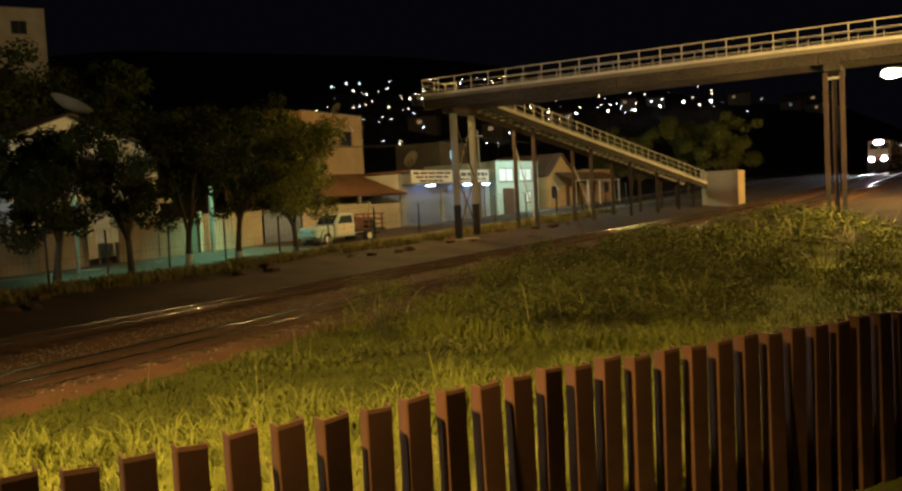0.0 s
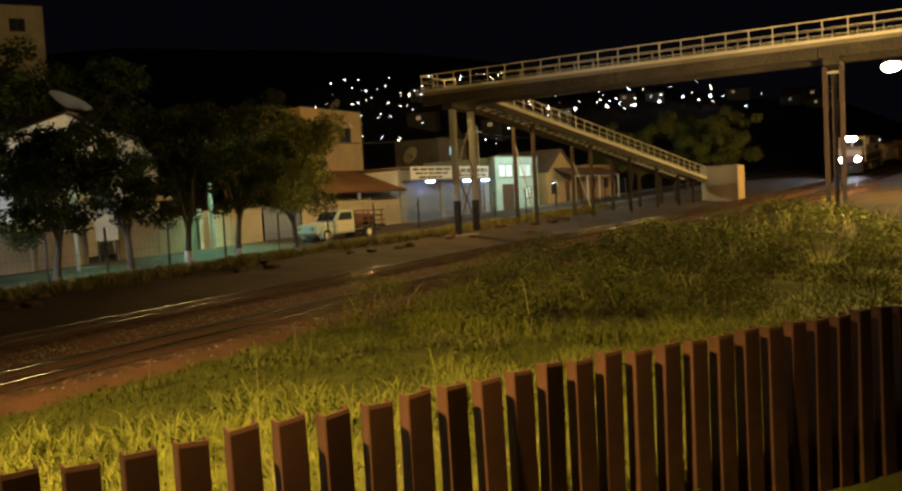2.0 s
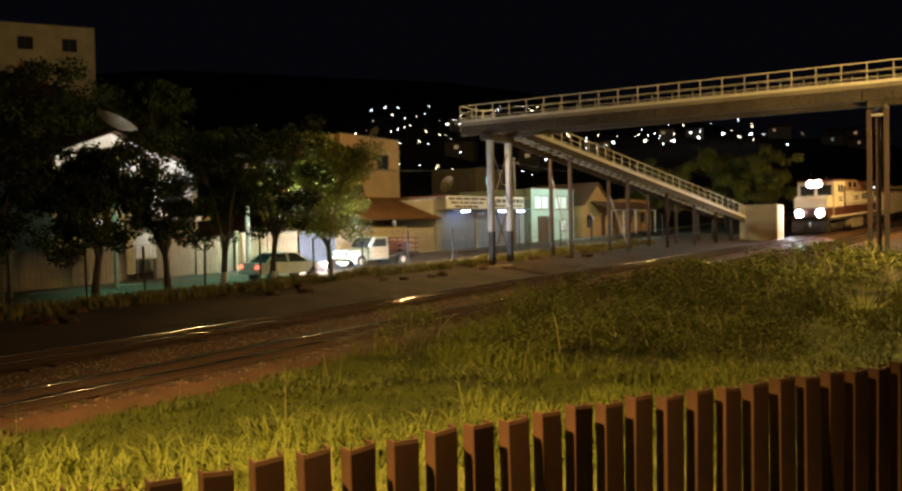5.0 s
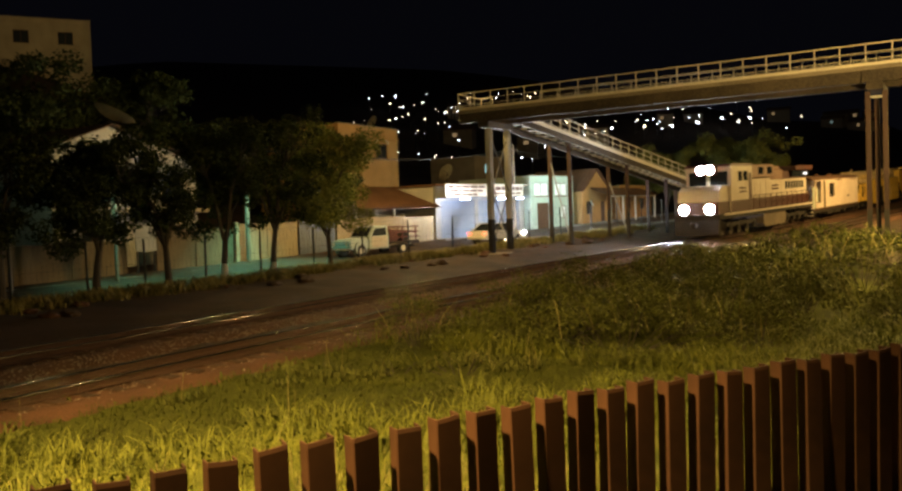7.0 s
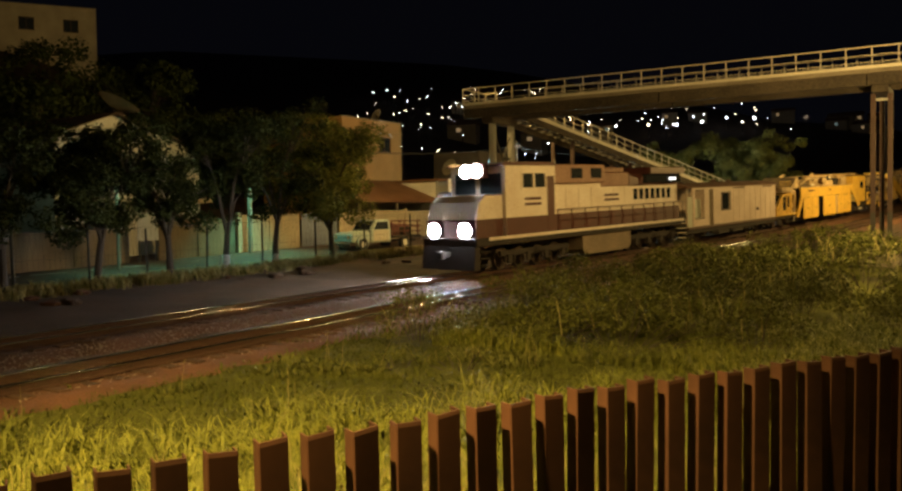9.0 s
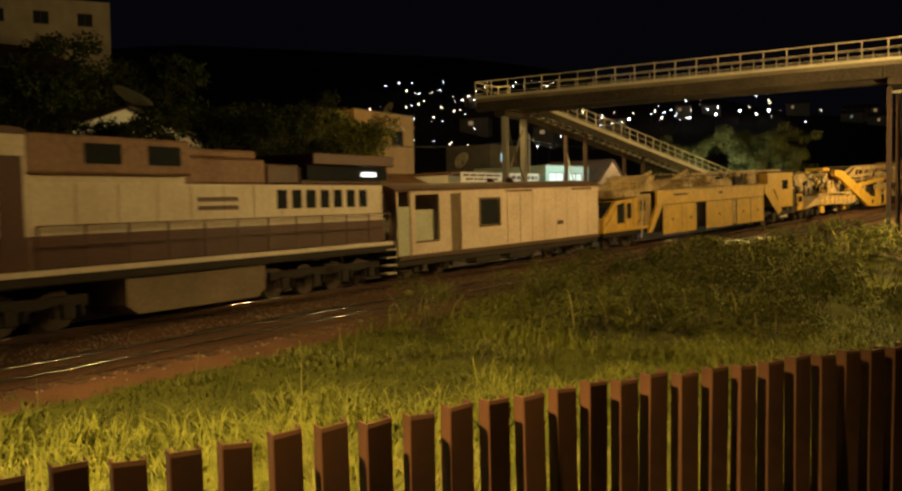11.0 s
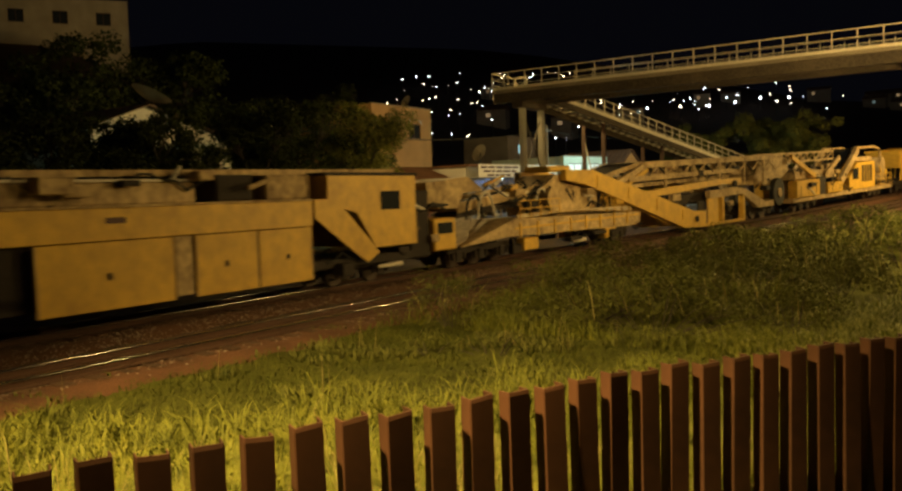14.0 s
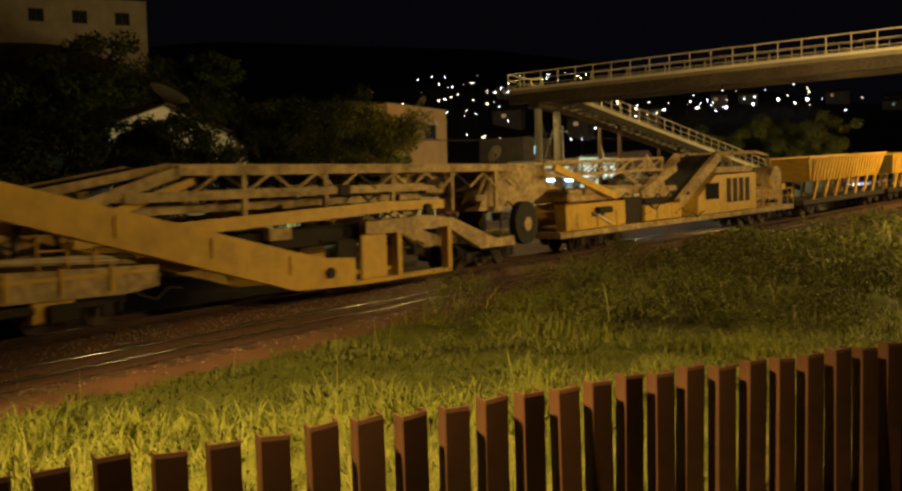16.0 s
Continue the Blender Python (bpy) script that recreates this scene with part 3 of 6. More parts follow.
rubble_mats = [EARTH, BALLAST, EARTH]
clods()

# ---- plants ----


def blade_mesh(name, spots, material, rnd, hmin, hmax, lean=0.45, width=0.012, guard=False):
    vs, fs = [], []
    for x, y, z in spots:
        h = rnd.uniform(hmin, hmax)
        a = rnd.uniform(0, 6.283)
        l = rnd.uniform(0.1, lean) * h
        if guard and y < 15.5:
            l = min(l, 0.72 * max(0.1, fence_dist(x, y)))
        w = width * rnd.uniform(0.7, 1.6)
        dx, dy = math.cos(a), math.sin(a)
        px, py = -dy * w, dx * w
        k = len(vs)
        for f, lf, wf in ((0, 0, 1), (0.45, 0.25, 1.0), (0.8, 0.65, 0.7)):
            vs += [(x + dx * l * lf + px * wf, y + dy * l * lf + py * wf, z + h * f), (x + dx * l * lf - px * wf, y + dy * l * lf - py * wf, z + h * f)]
        droop = rnd.uniform(0.78, 1.0)
        vs.append((x + dx * l * 1.25, y + dy * l * 1.25, z + h * droop))
        fs += [(k, k + 1, k + 3, k + 2), (k + 2, k + 3, k + 5, k + 4), (k + 4, k + 5, k + 6)]
    me = bpy.data.meshes.new(name)
    me.from_pydata(vs, [], fs)
    me.materials.append(material)
    return new(name, me)


def fence_dist(x, y):
    """Metres beyond the sleeper fence, away from the camera."""
    return min(((y - y0) * (x1 - x0) - (x - x0) * (y1 - y0)) / math.hypot(x1 - x0, y1 - y0) for (x0, y0), (x1, y1) in zip(FENCE[1:], FENCE[2:])) if y < 16 else 3.0 + 0.3 * (y - 16)


# x, y, half widths, height, seed, label, leaf length, leaf density, material, stalks
BUSHES = [
    (-10.9, 16.4, 0.7, 0.9, 1.45, 31, "small pale shrub on the verge beside the track", 0.055, 900, None, 26),
    (-8.6, 18.6, 1.9, 2.1, 1.75, 32, "broad straggling green bush beside the track"),
    (-6.5, 17.9, 1.9, 1.9, 1.6, 33, "broad straggling green bush among tall grass", 0.058, 950, None, 10),
    (-9.2, 23.6, 2.2, 2.6, 1.75, 34, "dense olive-green bush near the ballast"),
    (-5.2, 21.6, 1.9, 1.9, 1.65, 35, "dense olive-green bush on the verge"),
    (-6.6, 27.6, 2.4, 2.4, 1.8, 36, "dark dense bush below the footbridge"),
    (-3.9, 19.6, 1.1, 1.2, 1.05, 63, "low leafy mound in front of the bushes"),
    (-3.9, 26.0, 1.4, 1.6, 1.7, 37, "rounded bush with arching pale stalks", 0.058, 950, None, 26),
    (-0.9, 24.6, 1.6, 1.6, 1.8, 38, "rounded dark bush with drooping pale grass", 0.058, 950, None, 36),
    (-3.0, 34.0, 2.8, 2.6, 2.3, 39, "dark bush round the bridge pillar", 0.09, 420),
    (0.2, 30.0, 2.2, 2.4, 2.0, 40, "dark bush beside the lamp post", 0.09, 420),
    (-9.4, 34.5, 2.2, 3.0, 1.4, 41, "low dark bush beside the ballast", 0.09, 420),
    (-5.6, 39.5, 2.8, 3.0, 1.9, 42, "low dark bush under the footbridge", 0.1, 330),
    (-6.4, 32.5, 2.2, 2.4, 1.6, 44, "low dark bush on the verge", 0.09, 420),
    (2.0, 26.6, 2.2, 2.2, 1.8, 43, "dark bush at the edge of the yard", 0.09, 420),
    (-9.6, 13.6, 0.5, 0.6, 0.6, 66, "small weed clump beside the bare earth", 0.05, 800),
    (-8.3, 13.9, 0.8, 0.7, 0.55, 67, "small weed clump in the short grass", 0.05, 800),
]


def under_bush(x, y):
    return any(((x - q[0]) / q[2]) ** 2 + ((y - q[1]) / q[3]) ** 2 < 0.75 for q in BUSHES)


def grasses():
    rnd = random.Random(11)
    mid, dry, low, lawn = [], [], [], []
    for _ in range(210000):
        x, y = rnd.uniform(-15, 3), rnd.uniform(0.5, 34)
        d = fence_dist(x, y)
        edge = centre_x(y) + np.interp(y, [6, 10, 14, 18, 24], [4.6, 4.9, 5.5, 6.0, 6.0]) + 1.3 * noise.noise((y * 0.3, 4.0, 0)) + 0.6 * noise.noise((y * 1.3, 9.0, 0))
        if d < 0.14 or x < edge or under_bush(x, y):
            continue
        n = noise.noise((x * 0.5, y * 0.5, 2.0)) + 0.6 * noise.noise((x * 1.6, y * 1.6, 5.0))
        thin = min(1.0, (x - edge) / 1.6)
        if rnd.random() > thin:
            continue
        z = float(ground_z(x, y)) - 0.02
        if d < 5.4 + 2.4 * n:
            if rnd.random() < 0.9:
                mid.append((x, y, z))
        elif n > 0.30:
            low.append((x, y, z))
            lawn.append((x + 0.04, y + 0.03, z))
            if rnd.random() < 0.008:
                dry.append((x, y, z))
        else:
            lawn.append((x, y, z))
    tall = []
    while len(tall) < 105000:
        s = rnd.uniform(0.2, 15.5)
        q = fence_at(s)
        d = abs(rnd.gauss(0, 1.5)) + 0.22
        x, y = q[0] - math.sin(q[2]) * d, q[1] + math.cos(q[2]) * d
        k = noise.noise((x * 0.8, y * 0.8, 8.0)) + 0.6 * noise.noise((x * 2.4, y * 2.4, 3.0))
        if k > -0.25 + 0.25 * max(0, d - 1.5) and rnd.random() < (1.0 if y < 8.0 else max(0.15, 1.0 - (y - 8.0) * 0.25)):
            tall.append((x, y, float(ground_z(x, y)) - 0.02))
            if rnd.random() < 0.035:
                dry.append(tall[-1])
    broad = tall[::3]
    tagged(blade_mesh("tall_grass", [p for i, p in enumerate(tall) if i % 3], GRASS, rnd, 0.22, 0.72, 1.2, 0.0055, True), "tall yellow-green grass behind the steel fence", "grass", kind="stuff")
    tagged(blade_mesh("broad_grass", broad, GRASS, rnd, 0.25, 0.74, 1.5, 0.008, True), "broad-leaved yellow-green grass with drooping tips", "grass", kind="stuff")
    tagged(blade_mesh("dry_grass", dry, GRASSDRY, rnd, 0.5, 1.15, 0.6, 0.0035, True), "dry straw-coloured grass stalks", "grass", kind="stuff")
    tagged(blade_mesh("verge_grass", mid, GRASS, rnd, 0.16, 0.62, 1.25, 0.0085), "uneven green verge grass", "grass", kind="stuff")
    tagged(blade_mesh("lawn", lawn, LAWN, rnd, 0.05, 0.21, 1.3, 0.007), "short dark green grass on the verge", "grass", kind="stuff")
    tagged(blade_mesh("low_weeds", low, LEAFBUSH, rnd, 0.08, 0.30, 1.0, 0.014), "low dark weeds on the verge", "weeds", kind="stuff")


grasses()


def verge_tufts():
    """Clumps of dry grass and weeds on the low bank below the wire fence."""
    rnd = random.Random(19)
    spots, green = [], []
    for _ in range(250):
        y = 8 + 54 * rnd.random()
        x = centre_x(y) - rnd.choice((9.3, 9.0, 8.6, 8.0)) + rnd.gauss(0, 0.25)
        for _ in range(90):
            px, py = x + rnd.gauss(0, 0.22), y + rnd.gauss(0, 0.38)
            (spots if rnd.random() < 0.7 else green).append((px, py, float(ground_z(px, py)) - 0.02))
    tagged(blade_mesh("dry_bank_tufts", spots, GRASSDRY, rnd, 0.15, 0.5, 1.1, 0.012), "dry brown grass tufts on the low bank", "grass", kind="stuff")
    tagged(blade_mesh("bank_weeds", green, LEAFBUSH, rnd, 0.12, 0.4, 1.1, 0.014), "dark weeds on the low bank", "weeds", kind="stuff")


verge_tufts()


def leaf_cloud(rnd, clumps, per, size, squash=0.75):
    """Small leaves scattered on and in many uneven clumps."""
    vs, fs = [], []
    for (cx, cy, cz), r in clumps:
        for _ in range(int(per * r * r)):
            u = Vector((rnd.gauss(0, 1), rnd.gauss(0, 1), rnd.gauss(0, 1))).normalized()
            q = r * (0.45 + 0.6 * rnd.random() ** 0.6)
            p = Vector((cx + u.x * q, cy + u.y * q, cz + u.z * q * squash))
            a = Vector((rnd.uniform(-1, 1), rnd.uniform(-1, 1), rnd.uniform(-0.7, 0.4))).normalized()
            b = a.cross(u + Vector((0.3, 0.2, 0.5)))
            b = b.normalized() if b.length > 1e-3 else Vector((1, 0, 0))
            l, w = size * rnd.uniform(0.7, 1.5), size * rnd.uniform(0.28, 0.45)
            k = len(vs)
            vs += [p, p + a * l * 0.5 + b * w, p + a * l, p + a * l * 0.5 - b * w]
            fs.append((k, k + 1, k + 2, k + 3))
    return vs, fs


def mesh_ob(name, vs, fs, material, parent):
    me = bpy.data.meshes.new(name)
    me.from_pydata([tuple(v) for v in vs], [], fs)
    me.materials.append(material)
    ob = new(name, me)
    ob.parent = parent
    return ob


def bush(x, y, rx, ry, h, seed, label, leaf=0.058, density=950, material=None, stalks=14):
    """A spreading shrub: bent stems, an overhanging shell of leaf clumps with gaps, and arching stalks."""
    rnd = random.Random(seed)
    z0 = float(ground_z(x, y))
    top = empty("bush", Matrix.Translation((x, y, z0)), label, "bush", "bushes on the verge")
    bm, clumps = B(), []
    n = int(14 + 15 * rx * ry)
    for i in range(n):
        a, e = rnd.uniform(0, 6.283), math.acos(rnd.uniform(-0.02, 1.0))
        k = 1 + 0.30 * noise.noise((1.3 * math.cos(a) + seed, 1.3 * math.sin(a), e)) + rnd.uniform(-0.14, 0.10)
        px, py, pz = rx * math.sin(e) * math.cos(a) * k, ry * math.sin(e) * math.sin(a) * k, max(0.16, h * (0.16 + 0.76 * math.cos(e) * k))
        r = rnd.uniform(0.20, 0.46) * min(1.0, h / 1.3)
        clumps.append(((px, py, pz - 0.3 * r), r))
        if i % 3 == 0:
            tube(bm, [(px * 0.25, py * 0.25, -0.05), (px * 0.65, py * 0.65, pz * 0.6), (px, py, pz)], [0.014, 0.009, 0.004], 4, False)
    tagged(part("woody_stem", bm, BARK, top), kind="stuff")
    vs, fs = leaf_cloud(rnd, clumps, density, leaf, 0.7)
    mesh_ob("foliage", vs, fs, material or LEAFBUSH, top)
    # long stalks that arch out of the crown
    spots = []
    for _ in range(int(stalks * rx)):
        a, q = rnd.uniform(0, 6.283), math.sqrt(rnd.random()) * 0.95
        spots.append((rx * q * math.cos(a), ry * q * math.sin(a), h * (0.30 + 0.35 * (1 - q))))
    o = blade_mesh("stalk_tuft", spots, GRASSDRY if seed % 2 else GRASS, rnd, 0.28 * h, 0.60 * h, 1.4, 0.008)
    o.parent = top
    tagged(o, kind="stuff")
    return top


for spec in BUSHES:
    bush(*spec)


def tree(x, y, h, spread, seed, label, fork=0.3, white=0.0, squat=0.62, leaf=0.13, material=None, density=780):
    """A street tree: forked trunk, limbs and a ragged crown of leaf clumps."""
    rnd = random.Random(seed)
    top = empty("street_tree", Matrix.Translation((x, y, float(ground_z(x, y)) - 0.03)), label, "tree", "street trees")
    bm, clumps = B(), []
    f = h * fork
    lean = rnd.uniform(-0.25, 0.25)
    tube(bm, [(0, 0, 0), (lean * 0.4, 0.04, f * 0.55), (lean, 0.1, f)], [0.19, 0.14, 0.12], 8)
    limbs = rnd.randint(4, 6)
    for i in range(limbs):
        a = 6.283 * i / limbs + rnd.uniform(-0.4, 0.4)
        out, up = spread * rnd.uniform(0.45, 0.8), h * rnd.uniform(squat - 0.08, 0.88)
        e = Vector((lean + out * math.cos(a), out * math.sin(a), up))
        tube(bm, [(lean, 0.1, f * 0.9), (lean + 0.35 * out * math.cos(a), 0.35 * out * math.sin(a), f + (up - f) * 0.5), e], [0.09, 0.06, 0.02], 6, False)
        for _ in range(6):
            q = e + Vector((rnd.gauss(0, 0.3), rnd.gauss(0, 0.3), rnd.gauss(0, 0.16))) * spread * 0.9
            tube(bm, [e.lerp(Vector((lean, 0.1, f)), 0.3), q], [0.03, 0.008], 4, False)
            q.z = min(max(q.z, h * 0.28), h * 0.95)
            clumps.append((tuple(q), rnd.uniform(0.45, 0.95) * spread * 0.3))
    for _ in range(26):
        clumps.append(((lean + rnd.gauss(0, 0.38) * spread, rnd.gauss(0, 0.38) * spread, h * rnd.uniform(0.33, 0.93)), rnd.uniform(0.5, 0.9) * spread * 0.3))
    trunk = part("trunk", bm, BARK, top)
    if white:
        part("limewash_band", tube(B(), [(0, 0, 0.02), (lean * 0.35, 0.03, white)], [0.20, 0.165], 8, False), LIMEWASH, trunk, "limewashed lower trunk")
    vs, fs = leaf_cloud(rnd, clumps, density, leaf, 0.8)
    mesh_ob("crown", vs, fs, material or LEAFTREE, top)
    return top


tree(-29.9, 17.6, 6.6, 2.6, 51, "dark leafy street tree leaning over the road")
tree(-29.5, 21.2, 6.8, 2.8, 52, "dark leafy street tree beside the wire fence", density=1250)
tree(-29.2, 24.6, 5.7, 1.8, 57, "slim dark street tree beside the wire fence", 0.34)
tree(-29.0, 27.6, 7.4, 2.6, 53, "forked street tree with a whitened trunk", 0.26, 0.9)
tree(-28.8, 30.6, 8.3, 2.6, 54, "tall dark street tree with a whitened trunk", 0.3, 0.8)
# Lamplight on this crown is put into its leaf colour.
tree(-28.4, 34.6, 8.2, 3.7, 55, "broad street tree with lamplit-coloured leaves and a whitened trunk", 0.24, 0.7, 0.5, material=LEAFLIT)
tree(-36.5, 43.0, 8.0, 3.0, 56, "dark leafy tree behind the boundary wall")
for i, (x, y, h, s) in enumerate(((-17.3, 90, 8.6, 3.8), (-21.5, 93, 8.6, 3.6), (-26.5, 88, 7.2, 2.6), (-29.5, 92, 8.0, 2.6))):
    tree(x, y, h, s, 60 + i, "large rounded tree beyond the stair foot", 0.2, 0, 0.5, 0.17, LEAFBUSH, 480)
for i, (x, y, h, s) in enumerate(((-50, 44, 9.5, 4), (-52, 52, 9.5, 4), (-52.8, 32.6, 12.5, 4.6), (-57.5, 39.0, 13.6, 4.8), (-55.5, 43.5, 12.8, 4), (-48, 24, 9, 4))):
    tree(x, y, h, s, 70 + i, "dark tree behind the houses", 0.25, 0, 0.5, 0.28, None, 170)

# ---- houses along the street ----


def front(y, off=-20.6):
    """A frame on the house line: local x towards the street, local y along it."""
    h = math.atan((centre_x(y + 2) - centre_x(y - 2)) / 4)
    return Matrix.Translation((centre_x(y) + off, y, level(y) - 0.06)) @ Matrix.Rotation(-h, 4, "Z")


def wall_with_holes(bm, y0, y1, z0, z1, x0, x1, holes):
    """A wall slab in the y-z plane between x0 and x1, with rectangular openings (ya, yb, za, zb)."""
    cuts = sorted({y0, y1, *[v for h in holes for v in h[:2]]})
    for a, b in zip(cuts, cuts[1:]):
        zs = sorted([(h[2], h[3]) for h in holes if h[0] <= a + 1e-6 and h[1] >= b - 1e-6])
        z = z0
        for lo, hi in zs:
            if lo > z + 1e-6:
                box(bm, x0, x1, a, b, z, lo)
            z = hi
        if z < z1 - 1e-6:
            box(bm, x0, x1, a, b, z, z1)
    bmesh.ops.remove_doubles(bm, verts=bm.verts, dist=1e-4)
    return bm


def window(parent, x, ya, yb, za, zb, lit=None, frame_mat=None):
    """Frame, a cross bar and panes, set back in an opening of a wall whose face is at x."""
    fm = frame_mat or WOOD
    bm = B()
    for a, b, c, d in ((ya, ya + 0.06, za, zb), (yb - 0.06, yb, za, zb), (ya + 0.06, yb - 0.06, za, za + 0.06), (ya + 0.06, yb - 0.06, zb - 0.06, zb), ((ya + yb) / 2 - 0.025, (ya + yb) / 2 + 0.025, za + 0.06, zb - 0.06)):
        box(bm, x - 0.14, x - 0.08, a, b, c, d)
    w = part("window", bm, fm, parent)
    mid = (ya + yb) / 2
    for a, b in ((ya + 0.06, mid - 0.025), (mid + 0.025, yb - 0.06)):
        part("pane", box(B(), x - 0.12, x - 0.11, a, b, za + 0.06, zb - 0.06), lit or DARKGLASS, w)
    part("sill", box(B(), x - 0.02, x + 0.06, ya - 0.06, yb + 0.06, za - 0.07, za), CONCRETE, w)
    return w


def house(name, m, y0, y1, depth, h, material, label, holes=(), doors=(), lit=None, flat=True, base=-0.5):
    """A plain rendered house: four walls with real openings, windows, doors and a flat roof with parapet."""
    top = empty(name, m, label, "house", "houses along the street")
    part("wall", wall_with_holes(B(), y0, y1, base, h, -0.2, 0.0, [*holes, *doors]), material, top)
    part("wall", box(B(), -depth, -depth + 0.2, y0, y1, base, h), material, top)
    part("wall", box(B(), -depth + 0.2, -0.2, y0, y0 + 0.2, base, h), material, top)
    part("wall", box(B(), -depth + 0.2, -0.2, y1 - 0.2, y1, base, h), material, top)
    if flat:
        part("roof", box(B(), -depth + 0.2, -0.2, y0 + 0.2, y1 - 0.2, h - 0.55, h - 0.4), CONCRETE, top)
        part("parapet_coping", box(B(), -0.26, 0.06, y0 - 0.06, y1 + 0.06, h, h + 0.08), CONCRETE, top)
    for q in holes:
        window(top, 0.0, *q, lit=lit)
    for q in doors:
        part("door", box(B(), -0.15, -0.09, *q), WOOD, top)
    return top


def tile_roof(parent, a, b, c, d, rows, cols, material):
    """A sloping roof between the eave a-b and the ridge c-d, in real rows of overlapping tiles."""
    a, b, c, d = (Vector(v) for v in (a, b, c, d))
    n = (b - a).cross(c - a).normalized()
    if n.z < 0:
        n = -n
    vs, fs = [], []
    for r in range(rows):
        for k in range(cols):
            p0, p1 = a.lerp(c, r / rows), a.lerp(c, min(1.0, (r + 1.25) / rows))
            q0, q1 = b.lerp(d, r / rows), b.lerp(d, min(1.0, (r + 1.25) / rows))
            lo0, lo1 = p0.lerp(q0, k / cols), p0.lerp(q0, (k + 0.94) / cols)
            hi0, hi1 = p1.lerp(q1, k / cols), p1.lerp(q1, (k + 0.94) / cols)
            mid0, mid1 = (lo0 + lo1) / 2 + n * 0.09, (hi0 + hi1) / 2 + n * 0.05
            i = len(vs)
            vs += [lo0 + n * 0.05, mid0, lo1 + n * 0.05, hi0, mid1, hi1]
            fs += [(i, i + 1, i + 4, i + 3), (i + 1, i + 2, i + 5, i + 4)]
    o = mesh_ob("roof_tiles", vs, fs, material, parent)
    tagged(o, kind="stuff")
    bm = B()
    t = n * 0.05
    v = [bm.verts.new(q) for q in (a, b, d, c, a - t, b - t, d - t, c - t)]
    for q in ((0, 1, 2, 3), (4, 7, 6, 5), (0, 4, 5, 1), (1, 5, 6, 2), (2, 6, 7, 3), (3, 7, 4, 0)):
        bm.faces.new([v[i] for i in q])
    part("roof_deck", bm, WOOD, parent)


def boundary_wall(y0, y1, h, material, label, step=3.0):
    top = empty("boundary_wall", front((y0 + y1) / 2), label, "wall", "boundary walls")
    L = (y1 - y0) / 2
    n = max(1, round(2 * L / step))
    for i in range(n):
        a, b = -L + 2 * L * i / n, -L + 2 * L * (i + 1) / n
        part("wall_panel", box(B(), -0.18, 0.0, a, b - 0.01, -0.5, h + 0.04 * math.sin(i * 2.1), 0.01), material, top)
        part("pier", box(B(), -0.22, 0.05, a - 0.1, a + 0.1, -0.5, h + 0.14, 0.01), material, top)
    return top


boundary_wall(14.0, 29.6, 2.0, TANWALL, "tan plastered boundary wall along the pavement")
boundary_wall(31.2, 36.2, 2.25, TANWALL, "tan plastered boundary wall with low piers")
boundary_wall(36.4, 41.0, 2.35, CREAM, "pale cream boundary wall along the pavement")
boundary_wall(44.2, 53.8, 2.15, CREAM, "long cream boundary wall beside the parked truck")


def slatted_gate():
    top = empty("metal_gate", front(42.6), "blue-grey slatted metal gate between walls", "gate")
    part("gate_frame", box(B(), -0.12, -0.06, -1.5, 1.5, 0.05, 0.15), SHUTTER, top)
    part("gate_frame", box(B(), -0.12, -0.06, -1.5, 1.5, 2.2, 2.3), SHUTTER, top)
    slat = part("slat", box(B(), -0.06, -0.03, -0.085, 0.085, 0.06, 2.28), SHUTTER, top)
    for i in range(15):
        o = slat if i == 0 else new("slat", slat.data)
        o.parent = top
        o.location = (0, -1.4 + i * 0.2, 0)


slatted_gate()


def notice_board():
    top = empty("white_board", front(30.4, -20.4), "blank white painted board on two posts", "board")
    part("panel", box(B(), -0.04, 0.0, -0.62, 0.62, 1.25, 2.75, 0.01), WHITEWALL, top)
    for y in (-0.5, 0.5):
        part("post", box(B(), -0.12, -0.04, y - 0.04, y + 0.04, -0.1, 2.7), WIRE, top)


notice_board()


def dish_antenna(x, y, z, size, tilt):
    """A parabolic dish on a short mast."""
    d = empty("dish_antenna", Matrix.Translation((x, y, z)), "parabolic dish antenna on a house roof", "antenna", "dish antennas")
    bm = B()
    rings = [[bm.verts.new((0, 0, 0))]]
    for k in (0.25, 0.5, 0.75, 1.0):
        r = k * size
        rings.append([bm.verts.new((r * math.cos(a), r * math.sin(a), 0.34 * r * r / size)) for a in (6.2832 * i / 20 for i in range(20))])
    for k in range(20):
        bm.faces.new((rings[0][0], rings[1][k], rings[1][(k + 1) % 20]))
    for u, v in zip(rings[1:], rings[2:]):
        for k in range(20):
            bm.faces.new((u[k], v[k], v[(k + 1) % 20], u[(k + 1) % 20]))
    bmesh.ops.solidify(bm, geom=bm.faces[:], thickness=0.02)
    bmesh.ops.transform(bm, matrix=pose(0, 0.2, 0.5, tilt[0], tilt[1], 0), verts=bm.verts)
    part("dish", bm, CREAM, d)
    part("mast", tube(B(), [(0, 0, -0.6), (0, 0.1, 0.5)], 0.05, 6), WIRE, d)
    part("feed_arm", tube(B(), [(0, 0.2, 0.5), tuple(pose(0, 0.2, 0.5, tilt[0], tilt[1], 0) @ Vector((0, 0, size * 0.75)))], 0.02, 5), WIRE, d)


